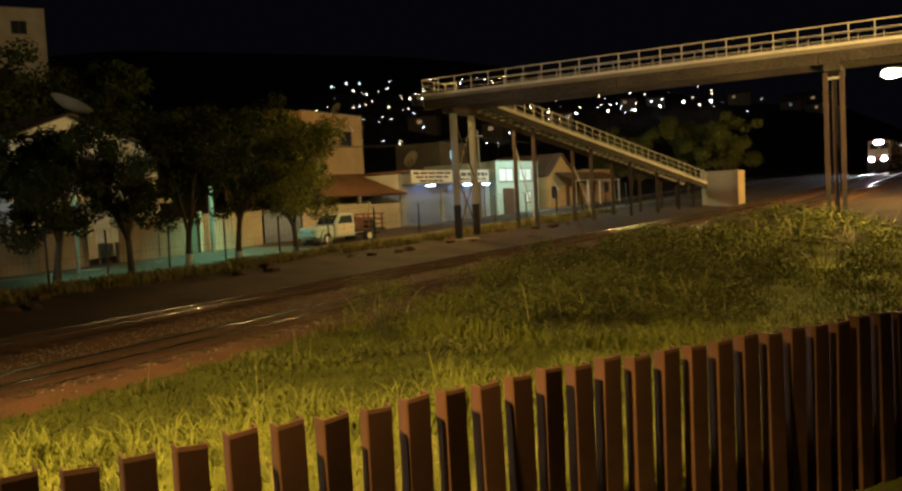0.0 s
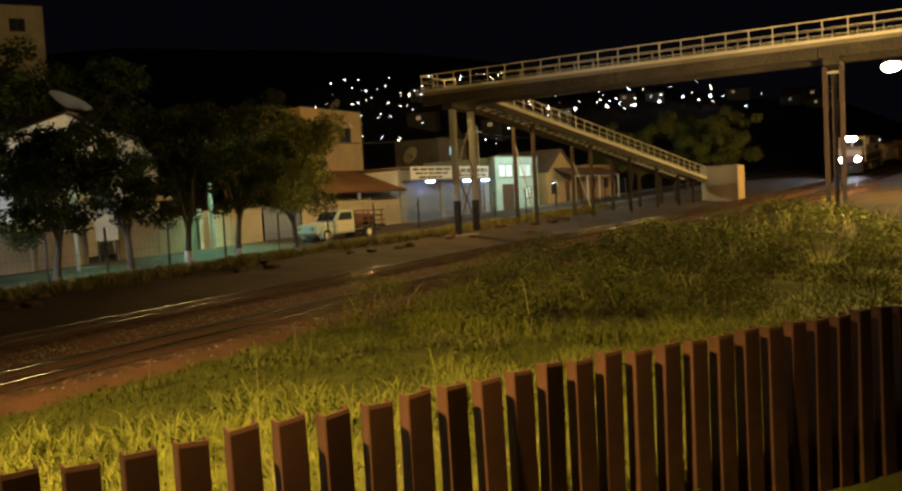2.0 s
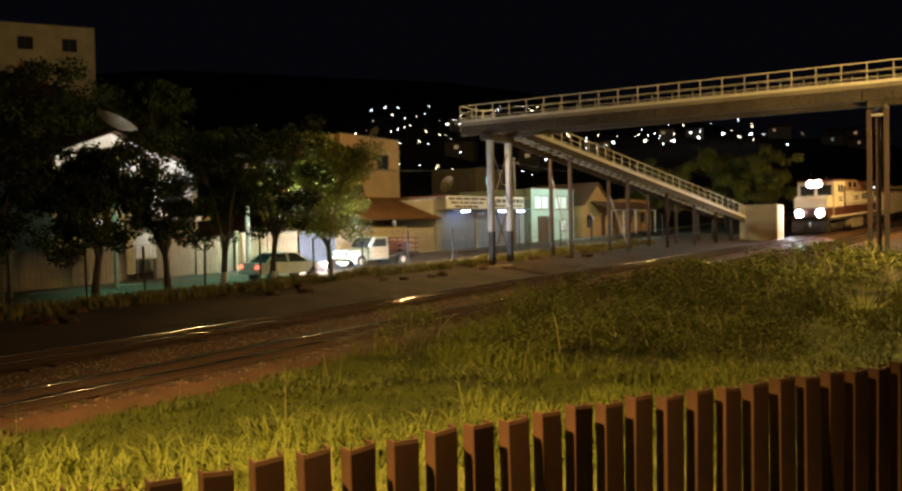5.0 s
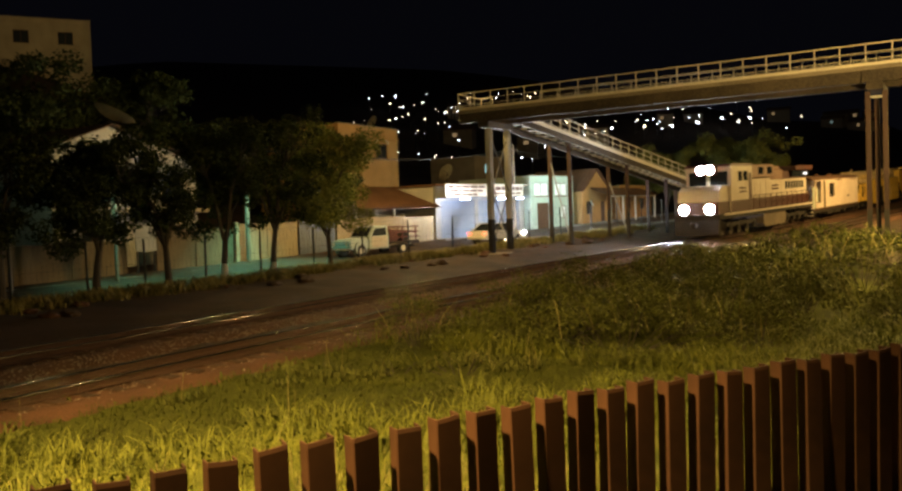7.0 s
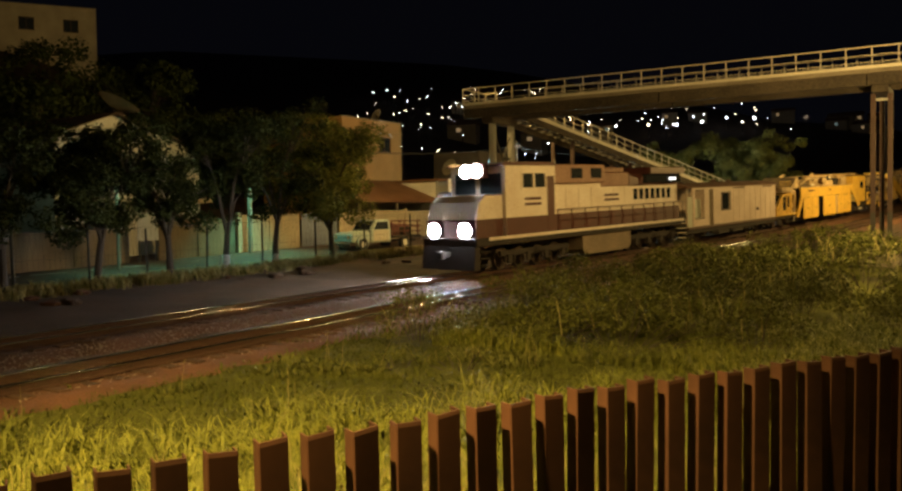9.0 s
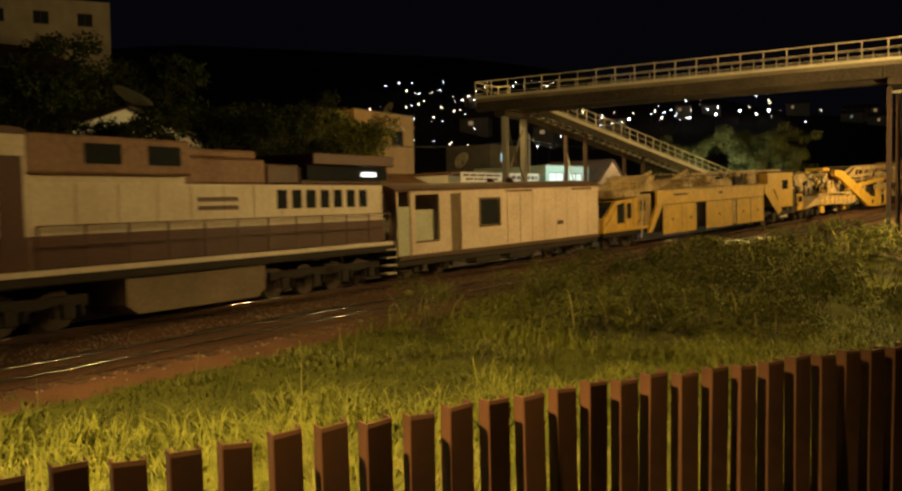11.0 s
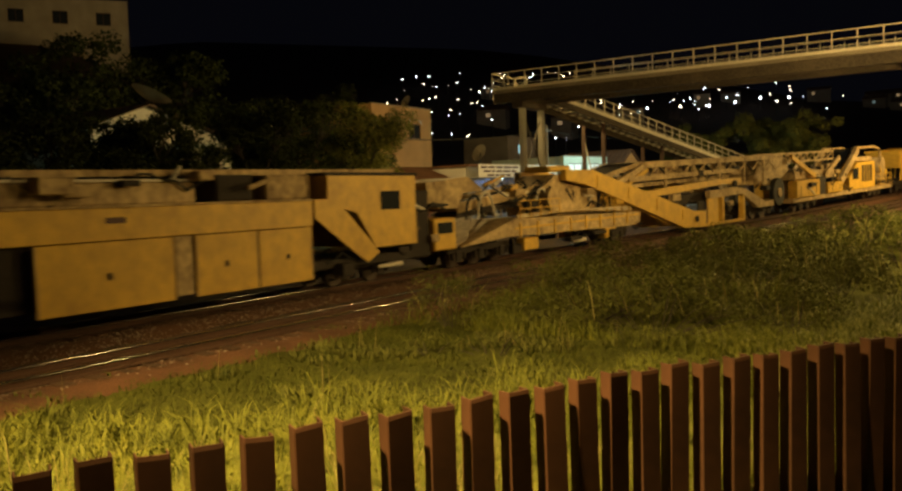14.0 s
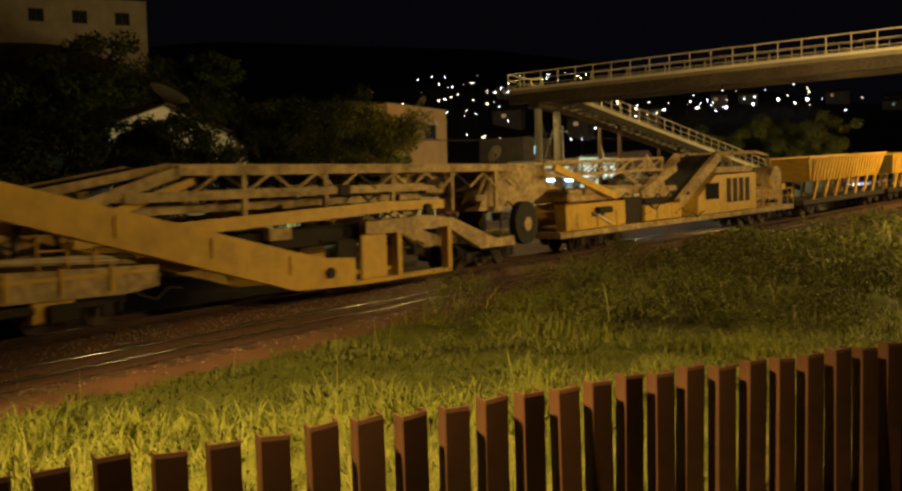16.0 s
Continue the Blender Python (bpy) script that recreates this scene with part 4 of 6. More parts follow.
def gable_house():
    m = Matrix.Translation((-41.0, 32.0, 0.1))
    top = empty("gable_house", m, "white gabled house with a tiled roof behind trees", "house", "houses along the street")
    holes = [(-3.2, -1.6, 4.0, 5.6), (2.2, 3.9, 1.2, 2.6), (2.4, 3.9, 4.0, 5.6), (-3.2, -1.8, 1.0, 2.5)]
    part("wall", wall_with_holes(B(), -4.9, 5.0, -0.5, 6.2, -0.2, 0.0, holes), WHITEWALL, top)
    part("gable", prism(B(), [(-4.9, 6.2), (5.0, 6.2), (5.0, 6.55), (-1.2, 8.35), (-4.9, 7.0)], -0.2, 0.0), WHITEWALL, top)
    part("wall", box(B(), -9.0, -0.2, 4.8, 5.0, -0.5, 6.5), WHITEWALL, top)
    part("wall", box(B(), -9.0, -0.2, -4.9, -4.7, -0.5, 6.9), WHITEWALL, top)
    part("wall", box(B(), -9.2, -9.0, -4.9, 5.0, -0.5, 6.2), WHITEWALL, top)
    for q in holes:
        window(top, 0.0, *q)
    tile_roof(top, (0.5, 5.5, 6.5), (-9.3, 5.5, 6.5), (0.5, -1.2, 8.45), (-9.3, -1.2, 8.45), 14, 22, TILE)
    tile_roof(top, (-9.3, -5.3, 6.95), (0.5, -5.3, 6.95), (-9.3, -1.2, 8.45), (0.5, -1.2, 8.45), 10, 22, TILE)
    part("porch_column", box(B(), 0.9, 1.15, 1.25, 1.5, -0.2, 5.9, 0.02), WHITEWALL, top)
    part("porch_slab", box(B(), 0.003, 1.25, -4.9, 5.0, 3.35, 3.6, 0.02), CREAM, top)
    dish_antenna(-41.4, 31.2, 8.4, 1.2, (-24, 10))


gable_house()


def ochre_building():
    m = Matrix.Translation((-44.0, 59.5, 0.6))
    h = 10.1
    top = house("ochre_building", m, -4.3, 4.3, 9.0, h, OCHREHOUSE, "tall ochre plastered house with an arched window", holes=[(0.9, 2.7, 7.4, 8.7), (-3.2, -1.6, 7.4, 8.7), (0.9, 2.7, 3.4, 4.8)])
    bm = B()
    pts = [(1.8 + 0.95 * math.cos(a), 8.7 + 0.45 * math.sin(a)) for a in (math.pi * k / 12 for k in range(13))]
    for p, q in zip(pts, pts[1:]):
        bar(bm, (0.03, *p), (0.03, *q), 0.09, 0.12, up=(1, 0, 0))
    part("window_arch", bm, WHITEWALL, top, "pale arched window surround")
    part("cornice", box(B(), 0.004, 0.12, -4.35, 4.35, 9.05, 9.2, 0.02), OCHREHOUSE, top)


ochre_building()


def porch_roof():
    top = empty("carport", front(50.0), "carport with a sagging dark red tiled roof", "carport")
    tile_roof(top, (0.5, -4.0, 2.75), (0.5, 4.3, 2.75), (-4.5, -4.0, 4.5), (-4.5, 4.3, 4.5), 12, 22, TILE)
    for y in (-3.8, 0, 4.1):
        part("post", box(B(), -0.5, -0.3, y - 0.08, y + 0.08, -0.3, 2.95), WHITEWALL, top)
    part("back_wall", box(B(), -4.7, -4.5, -4.0, 4.3, -0.3, 4.5), CREAM, top)


porch_roof()


def roll_shutter(parent, y0, y1, z0, z1, material):
    """Interlocking shutter slats on two guides."""
    n = int((z1 - z0) / 0.16)
    o0 = part("shutter_slat", box(B(), -0.12, -0.085, y0, y1, 0, (z1 - z0) / n - 0.012, 0.006), material, parent)
    for i in range(n):
        o = o0 if i == 0 else new("shutter_slat", o0.data)
        o.parent = parent
        o.location = (0, 0, z0 + (z1 - z0) * i / n)


def shop():
    m = front(59.7)
    doors = [(-5.2, -0.9, 0.0, 2.95), (-0.5, 2.4, 0.0, 2.95), (2.9, 5.2, 0.0, 2.95)]
    top = empty("shop", m, "low shop with grey shutters lit by tubes", "shop", "houses along the street")
    part("wall", wall_with_holes(B(), -5.8, 5.9, -0.6, 4.1, -0.2, 0.0, doors), GREYWALL, top)
    part("wall", box(B(), -8.0, -0.2, -5.8, -5.6, -0.6, 4.0), WHITEWALL, top)
    part("wall", box(B(), -8.0, -0.2, 5.7, 5.9, -0.6, 4.0), WHITEWALL, top)
    part("wall", box(B(), -8.2, -8.0, -5.8, 5.9, -0.6, 4.0), WHITEWALL, top)
    part("roof", box(B(), -8.4, 0.3, -6.0, 6.1, 4.1, 4.22), TILE, top)
    for d in doors:
        roll_shutter(top, *d, SHUTTER)
    part("threshold", box(B(), 0.0, 0.9, -5.8, 5.9, -0.4, 0.05, 0.02), CONCRETE, top)
    part("awning", box(B(), 0.0, 1.0, -5.7, 5.6, 3.12, 3.2, 0.02), SHUTTER, top)
    for y in (-3.2, 1.6, 4.2):
        t = part("tube_lamp", tube(B(), [(0.85, y - 0.5, 3.03), (0.85, y + 0.5, 3.03)], 0.05, 8), TUBE, top, "glowing white fluorescent tube")
        part("tube_cap", box(B(), 0.8, 0.9, y - 0.55, y + 0.55, 3.07, 3.12), SHUTTER, t)
    # the long painted sign: unreadable lettering stands as bars
    s = empty("shop_sign", m, "long white shop sign with dark lettering bars", "sign")
    part("panel", box(B(), 1.0, 1.06, -5.75, -0.6, 3.22, 4.2, 0.01), SIGNWHITE, s)
    part("panel", box(B(), 1.0, 1.06, -0.55, 4.4, 3.22, 4.2, 0.01), SIGNWHITE, s)
    rnd = random.Random(5)
    for y0, y1, z, hh in ((-5.5, -0.9, 3.98, 0.17), (-5.2, -1.2, 3.68, 0.15), (-4.8, -1.8, 3.38, 0.15), (0.5, 4.2, 3.85, 0.30), (0.2, 4.0, 3.45, 0.14)):
        y = y0
        while y < y1 - 0.2:
            w = rnd.uniform(0.35, 0.95)
            part("lettering_bar", box(B(), 1.06, 1.066, y, min(y + w, y1), z - hh / 2, z + hh / 2), SIGNINK, s)
            y += w + 0.14
    bm = prism(B(), [(-0.4, 3.35), (0.05, 4.1), (0.3, 4.1), (0.55, 3.35), (0.35, 3.35), (0.17, 3.85), (-0.15, 3.35)], 1.06, 1.067)
    part("emblem", bm, SIGNINK, s, "dark angular emblem")


shop()
house("white_house", front(70.3), -3.6, 3.6, 8.0, 4.7, TEALWALL, "pale green-white street house with lit upper windows", holes=[(-3.0, -0.6, 2.9, 4.1), (0.4, 2.6, 2.9, 4.1), (1.4, 2.4, 0.9, 2.0)], doors=[(-2.6, -0.6, 0.0, 2.3)], lit=mat("curtained_pane", (0.75, 0.82, 0.85), 0.6, 0, 3, 0.2, 0, glow=0.3))


def yellow_gable():
    top = empty("yellow_gable_house", front(78.2), "small yellow gabled house with a tiled porch", "house", "houses along the street")
    holes = [(-1.9, -0.7, 0.9, 2.1), (0.9, 1.9, 0.0, 2.1)]
    part("wall", wall_with_holes(B(), -2.6, 2.7, -0.8, 3.2, -0.2, 0.0, holes), OCHREHOUSE, top)
    part("gable", prism(B(), [(-2.6, 3.2), (2.7, 3.2), (0.0, 5.2)], -0.2, 0.0), OCHREHOUSE, top)
    part("wall", box(B(), -7, -0.2, -2.6, -2.4, -0.8, 3.2), OCHREHOUSE, top)
    part("wall", box(B(), -7, -0.2, 2.5, 2.7, -0.8, 3.2), OCHREHOUSE, top)
    window(top, 0.0, *holes[0])
    part("door", box(B(), -0.15, -0.1, *holes[1]), WOOD, top)
    tile_roof(top, (0.3, 2.95, 3.1), (-7, 2.95, 3.1), (0.3, 0.0, 5.3), (-7, 0.0, 5.3), 8, 14, TILE)
    tile_roof(top, (-7, -2.85, 3.1), (0.3, -2.85, 3.1), (-7, 0.0, 5.3), (0.3, 0.0, 5.3), 8, 14, TILE)
    p = empty("tiled_porch", front(81.5, -19.0), "low porch with tiled roof on pale posts", "porch")
    tile_roof(p, (0.8, -5.0, 2.5), (0.8, 5.2, 2.5), (-1.4, -5.0, 3.3), (-1.4, 5.2, 3.3), 6, 24, TILE)
    for y in (-4.6, -2, 0.6, 3.2, 5.0):
        part("post", box(B(), 0.5, 0.62, y - 0.06, y + 0.06, -0.3, 2.5), WHITEWALL, p)
    part("beam", box(B(), 0.48, 0.64, -5.0, 5.2, 2.36, 2.48), WHITEWALL, p)
    house("ochre_low_house", front(86.5), -3.4, 4.0, 6.0, 3.4, OCHREHOUSE, "low ochre house beyond the footbridge stair", holes=[(-2, -0.8, 1.0, 2.1), (1.2, 2.4, 1.0, 2.1)])


yellow_gable()
dish_antenna(-36.4, 59.8, 5.7, 0.75, (62, -28))
dish_antenna(-45.0, 61.4, 10.8, 0.6, (60, -25))
house("back_house", Matrix.Translation((-47.6, 88.0, 2.4)), -3.5, 3.5, 6.0, 7.0, TANWALL, "dark back house with a lit bluish upper window", holes=[(-1.0, 0.7, 5.1, 6.2)], lit=glowing("cool_lit_pane", (0.5, 0.95, 1.0), 0.9))


def hill_block():
    m = Matrix.Translation((-80.0, 58.5, 20.9)) @ Matrix.Rotation(radians(-33), 4, "Z") @ Matrix.Translation((0, -7.5, 0))
    holes = [(y, y + 1.5, 1.5, 2.85) for y in (-8.4, -4.2, 0.0, 4.25)]
    house("apartment_block", m, -9.5, 7.5, 9.0, 4.15, CREAM, "plain cream apartment block high on the slope", holes=holes, base=-6.0)


hill_block()


def utility_pole(x, y, h, label):
    top = empty("utility_pole", Matrix.Translation((x, y, float(level(y)) - 0.15)), label, "pole", "utility poles")
    part("pole", tube(B(), [(0, 0, 0), (0, 0, h)], [0.15, 0.10], 8), CONCRETE, top)
    part("cross_arm", box(B(), -0.06, 0.06, -0.9, 0.9, h - 0.5, h - 0.4), WOOD, top)
    for k in (-0.8, 0.0, 0.8):
        part("insulator", tube(B(), [(0, k, h - 0.4), (0, k, h - 0.28)], 0.035, 6), WHITEWALL, top)


utility_pole(-36.3, 36.6, 7.5, "pale concrete utility pole on the pavement")
utility_pole(-31.8, 63.0, 7.5, "concrete utility pole beside the shop")


def cables():
    for a, b, sag in (((-36.3, 36.6, 7.2), (-31.8, 63.0, 7.9), 0.7), ((-36.3, 35.8, 7.2), (-31.8, 62.2, 7.9), 0.8), ((-31.8, 63.0, 7.9), (-29.0, 95.0, 9.3), 0.8)):
        pts = [Vector(a).lerp(Vector(b), k / 12) - Vector((0, 0, sag * 4 * (k / 12) * (1 - k / 12))) for k in range(13)]
        o = part("overhead_cable", tube(B(), pts, 0.018, 4), WIRE)
        tagged(o, "thin sagging overhead cable between poles", "cable", "overhead cables")


cables()


def road_sign():
    top = empty("road_sign", front(73.0, -18.3), "small white round road sign on a post", "sign")
    part("post", tube(B(), [(0, 0, -0.2), (0, 0, 2.4)], 0.035, 6), WIRE, top)
    bm = B()
    bmesh.ops.create_cone(bm, cap_ends=True, segments=20, radius1=0.36, radius2=0.36, depth=0.02)
    bmesh.ops.transform(bm, matrix=pose(0.05, 0, 2.1, 0, 65, 20), verts=bm.verts)
    part("plate", bm, SIGNWHITE, top)
    part("mark", box(B(), -0.03, 0.03, -0.04, 0.04, -0.12, 0.12, 0, Matrix.Translation((0.075, -0.02, 2.1))), SIGNINK, top)


road_sign()

# ---- far hillside: lamps and lit houses ----
LAMPWHITE = glowing("far_white_lamp", (0.90, 0.95, 1.0), 14.0)
LAMPWARM = glowing("far_warm_lamp", (1.0, 0.80, 0.50), 14.0)
PANEWARM = glowing("far_lit_pane", (1.0, 0.66, 0.32), 0.22)
PANECOOL = glowing("far_cool_pane", (0.6, 0.85, 0.8), 0.16)


def on_hill(az, el):
    """Where a line of sight from the yard, az degrees left of the track's way and el up, meets the rising ground."""
    a, e = radians(az), math.tan(radians(el))
    for d in np.arange(170, 1000, 3.0):
        x, y = -math.sin(a) * d, math.cos(a) * d
        if ground_z(x, y) + 5 > 2.7 + d * e:
            return x, y, d
    return None


def hillside():
    rnd = random.Random(77)
    lamps = []
    for _ in range(84):
        lamps.append((rnd.uniform(24.5, 37.5), 3.2 + 5.0 * rnd.random() ** 0.6, rnd.uniform(0.3, 0.95)))
    for _ in range(44):
        lamps.append((rnd.uniform(11, 23.5), rnd.uniform(5.0, 6.6), rnd.uniform(0.4, 0.9)))
    for az in (11.4, 13.1, 14.6, 16.2, 18.0, 20.1, 21.9):
        lamps.append((az, 5.45 + 0.15 * math.sin(az * 3), 1.5))
    for _ in range(12):
        lamps.append((rnd.uniform(2, 11), rnd.uniform(4.4, 6.6), rnd.uniform(0.4, 0.8)))
    for _ in range(8):
        lamps.append((rnd.uniform(24, 34), rnd.uniform(3.0, 4.2), rnd.uniform(0.6, 0.9)))
    for az, el, k in lamps:
        q = on_hill(az, el)
        if not q:
            continue
        x, y, d = q
        g = float(ground_z(x, y))
        h = 2.7 + d * math.tan(radians(el)) - g
        r = 0.00078 * d * k
        t = empty("hillside_lamp", Matrix.Translation((x, y, g)), "small far street lamp glowing on the dark hill", "street lamp", "lamps on the hillside")
        part("pole", tube(B(), [(0, 0, -0.5), (0, 0, h - r)], 0.12, 5), WIRE, t)
        bm = B()
        bmesh.ops.create_icosphere(bm, subdivisions=1, radius=r)
        bmesh.ops.transform(bm, matrix=Matrix.Translation((0, 0, h)), verts=bm.verts)
        part("globe", bm, LAMPWARM if rnd.random() < 0.42 else LAMPWHITE, t)
    for i in range(34):
        az, el = (rnd.uniform(24, 38), rnd.uniform(3.2, 7.8)) if i < 20 else (rnd.uniform(3, 23), rnd.uniform(4.6, 6.3))
        q = on_hill(az, el)
        if not q or q[2] < 240:
            continue
        x, y, d = q
        g = float(ground_z(x, y))
        t = empty("hillside_house", Matrix.Translation((x, y, g)) @ Matrix.Rotation(radians(az + rnd.uniform(-25, 25)), 4, "Z"), "small far house with a lit window on the hill", "house", "houses on the hillside")
        w, hh = rnd.uniform(2.5, 5), rnd.uniform(3, 5.5)
        part("wall", box(B(), -w, w, -3, 3, -4, hh), CREAM, t)
        part("roof", prism(B(), [(-3.4, hh), (3.4, hh), (0, hh + 1.5)], -w - 0.3, w + 0.3), TILE, t)
        wx = rnd.uniform(-w + 0.8, w - 1.6)
        part("window", box(B(), wx, wx + rnd.uniform(0.8, 1.8), -3.06, -3.0, hh - 2.0, hh - 0.9), PANEWARM if rnd.random() < 0.7 else PANECOOL, t)


hillside()

# ---- train ----


def wheelset(parent, y, r=0.46):
    bm = B()
    for x in (-0.53, 0.53):
        bmesh.ops.create_cone(bm, cap_ends=True, segments=20, radius1=r, radius2=r, depth=0.12, matrix=Matrix.Translation((x, y, r)) @ Matrix.Rotation(math.pi / 2, 4, "Y"))
        bmesh.ops.create_cone(bm, cap_ends=True, segments=20, radius1=r + 0.03, radius2=r + 0.03, depth=0.03, matrix=Matrix.Translation((x * 0.86, y, r)) @ Matrix.Rotation(math.pi / 2, 4, "Y"))
    tube(bm, [(-0.5, y, r), (0.5, y, r)], 0.08, 8)
    return part("wheelset", bm, WHEEL, parent, "steel wheelset")


def bogie(parent, y, axles, pitch=1.6, r=0.46, width=0.95):
    """A bogie: two side frames with axle boxes and springs, bolster, wheelsets."""
    L = pitch * (axles - 1)
    bm = B()
    for s in (-1, 1):
        x0, x1 = sorted((s * (width - 0.12), s * width))
        box(bm, x0, x1, y - L / 2 - 0.55, y + L / 2 + 0.55, r + 0.08, r + 0.36, 0.03)
        for i in range(axles):
            c = y - L / 2 + pitch * i
            box(bm, min(s * width, s * (width + 0.10)), max(s * width, s * (width + 0.10)), c - 0.17, c + 0.17, r - 0.18, r + 0.2, 0.03)
            for k in (-0.33, 0.33):
                tube(bm, [(s * (width + 0.03), c + k, r - 0.12), (s * (width + 0.03), c + k, r + 0.14)], 0.07, 6)
    box(bm, -width, width, y - 0.22, y + 0.22, r + 0.1, r + 0.42, 0.02)
    b = part("bogie", bm, UNDERFRAME, parent, "grimy bogie frame")
    for i in range(axles):
        wheelset(b, y - L / 2 + pitch * i, r)
    return b


def coupler(parent, y, d):
    bm = B()
    box(bm, -0.09, 0.09, min(y, y + 0.5 * d), max(y, y + 0.5 * d), 0.72, 0.92, 0.02)
    box(bm, -0.17, 0.17, min(y + 0.4 * d, y + 0.62 * d), max(y + 0.4 * d, y + 0.62 * d), 0.66, 0.98, 0.04)
    part("coupler", bm, UNDERFRAME, parent)


def disc(x, y, z, r, depth=0.05, axis="Y", sides=20):
    bm = B()
    bmesh.ops.create_cone(bm, cap_ends=True, segments=sides, radius1=r, radius2=r, depth=depth)
    rot = Matrix.Rotation(math.pi / 2, 4, "X" if axis == "Y" else "Y")
    bmesh.ops.transform(bm, matrix=Matrix.Translation((x, y, z)) @ rot, verts=bm.verts)
    return bm


def hand_rail(parent, y0, y1, x, z0, h, n, material):
    bm = B()
    for k in (1.0, 0.55):
        bar(bm, (x, y0, z0 + h * k), (x, y1, z0 + h * k), 0.035)
    for i in range(n + 1):
        y = y0 + (y1 - y0) * i / n
        bar(bm, (x, y, z0), (x, y, z0 + h), 0.035, up=(0, 1, 0))
    return part("hand_rail", bm, material, parent)


def locomotive():
    """Diesel locomotive; its nose looks down the local -y axis."""
    top = empty("locomotive", None, "cream and maroon diesel locomotive with blazing headlamps", "locomotive", "train vehicles")
    y0, y1, w = -0.6, 17.9, 1.45
    part("frame", box(B(), -w, w, y0, y1, 1.12, 1.46, 0.03), UNDERFRAME, top, "long grimy underframe")
    for s in (-1, 1):
        part("frame_stripe", box(B(), *sorted((s * w, s * (w + 0.012))), y0 + 0.8, y1 - 0.2, 1.34, 1.47), LOCOWHITE, top, "cream sill line")
        part("walkway_skirt", box(B(), *sorted((s * (w - 0.30), s * (w - 0.24))), 4.9, y1 - 0.3, 1.47, 2.24, 0.01), LOCOBROWN, top, "maroon lower side panel")
    # nose and cab
    nose = prism(B(), [(-0.35, 1.47), (1.35, 1.47), (1.35, 3.15), (0.25, 3.15), (-0.20, 2.9), (-0.42, 2.2)], -1.3, 1.3)
    part("nose", nose, LOCOWHITE, top, "short cream nose hood")
    part("nose_band", prism(B(), [(-0.43, 1.46), (1.34, 1.46), (1.34, 2.2), (-0.445, 2.2)], -1.312, 1.312), LOCOBROWN, top, "maroon band round the nose")
    cab = B()
    for x0, x1 in ((-1.45, -1.39), (1.39, 1.45)):
        tmp = wall_with_holes(B(), 1.35, 5.0, 1.47, 4.35, x0, x1, [(2.55, 3.3, 3.42, 4.02), (3.42, 4.2, 3.42, 4.02)])
        me = bpy.data.meshes.new("t")
        tmp.to_mesh(me)
        tmp.free()
        cab.from_mesh(me)
    box(cab, -1.39, 1.39, 4.94, 5.0, 1.47, 4.35)
    box(cab, -1.39, 1.39, 1.35, 1.41, 1.47, 3.2)
    box(cab, -1.39, -1.25, 1.35, 1.41, 3.2, 4.05)
    box(cab, 1.25, 1.39, 1.35, 1.41, 3.2, 4.05)
    box(cab, -0.12, 0.12, 1.35, 1.41, 3.2, 4.05)
    box(cab, -1.39, 1.39, 1.35, 1.41, 4.05, 4.35)
    c = part("cab", cab, LOCOWHITE, top, "cream driver's cab")
    part("cab_roof", prism(B(), [(1.15, 4.35), (5.0, 4.35), (5.0, 4.44), (4.8, 4.50), (1.4, 4.50), (1.15, 4.42)], -1.5, 1.5), LOCOBROWN, c)
    for x in (-1.43, 1.41):
        for a, b in ((2.55, 3.3), (3.42, 4.2)):
            part("cab_window", box(B(), x, x + 0.02, a, b, 3.42, 4.02), DARKGLASS, c)
        part("window_surround", box(B(), x - 0.03 if x < 0 else x + 0.02, x - 0.02 if x < 0 else x + 0.05, 2.45, 2.55, 3.35, 4.1), LOCOWHITE, c)
    for x0, x1 in ((-1.475, -1.452), (1.452, 1.475)):
        part("window_frame", wall_with_holes(B(), 2.45, 4.3, 3.33, 4.11, x0, x1, [(2.55, 3.3, 3.42, 4.02), (3.42, 4.2, 3.42, 4.02)]), LOCOWHITE, c, "pale cab window frame")
    part("nose_door", box(B(), -0.34, 0.34, -0.47, -0.43, 1.5, 2.15, 0.01), LOCOBROWN, top)
    part("grab_iron", bar(B(), (0.45, -0.48, 1.6), (0.45, -0.40, 2.5), 0.035), RAILING, top)
    part("roof_horn", tube(B(), [(0.5, 3.0, 4.5), (0.5, 3.0, 4.68), (0.5, 2.6, 4.70)], 0.05, 6), UNDERFRAME, top)
    part("roof_aerial", tube(B(), [(-0.6, 2.2, 4.5), (-0.6, 2.2, 5.1)], 0.015, 5), UNDERFRAME, top)
    for a, b in ((-1.25, -0.12), (0.12, 1.25)):
        part("windscreen", box(B(), a, b, 1.37, 1.39, 3.2, 4.05), DARKGLASS, c)
    for s in (-1, 1):
        part("lower_band", box(B(), *sorted((s * 1.45, s * 1.458)), 1.36, 4.99, 1.47, 2.2), LOCOBROWN, c, "maroon band")
        part("cab_door", box(B(), *sorted((s * 1.459, s * 1.468)), 4.35, 4.9, 1.5, 3.9, 0.004), LOCOBROWN, c)
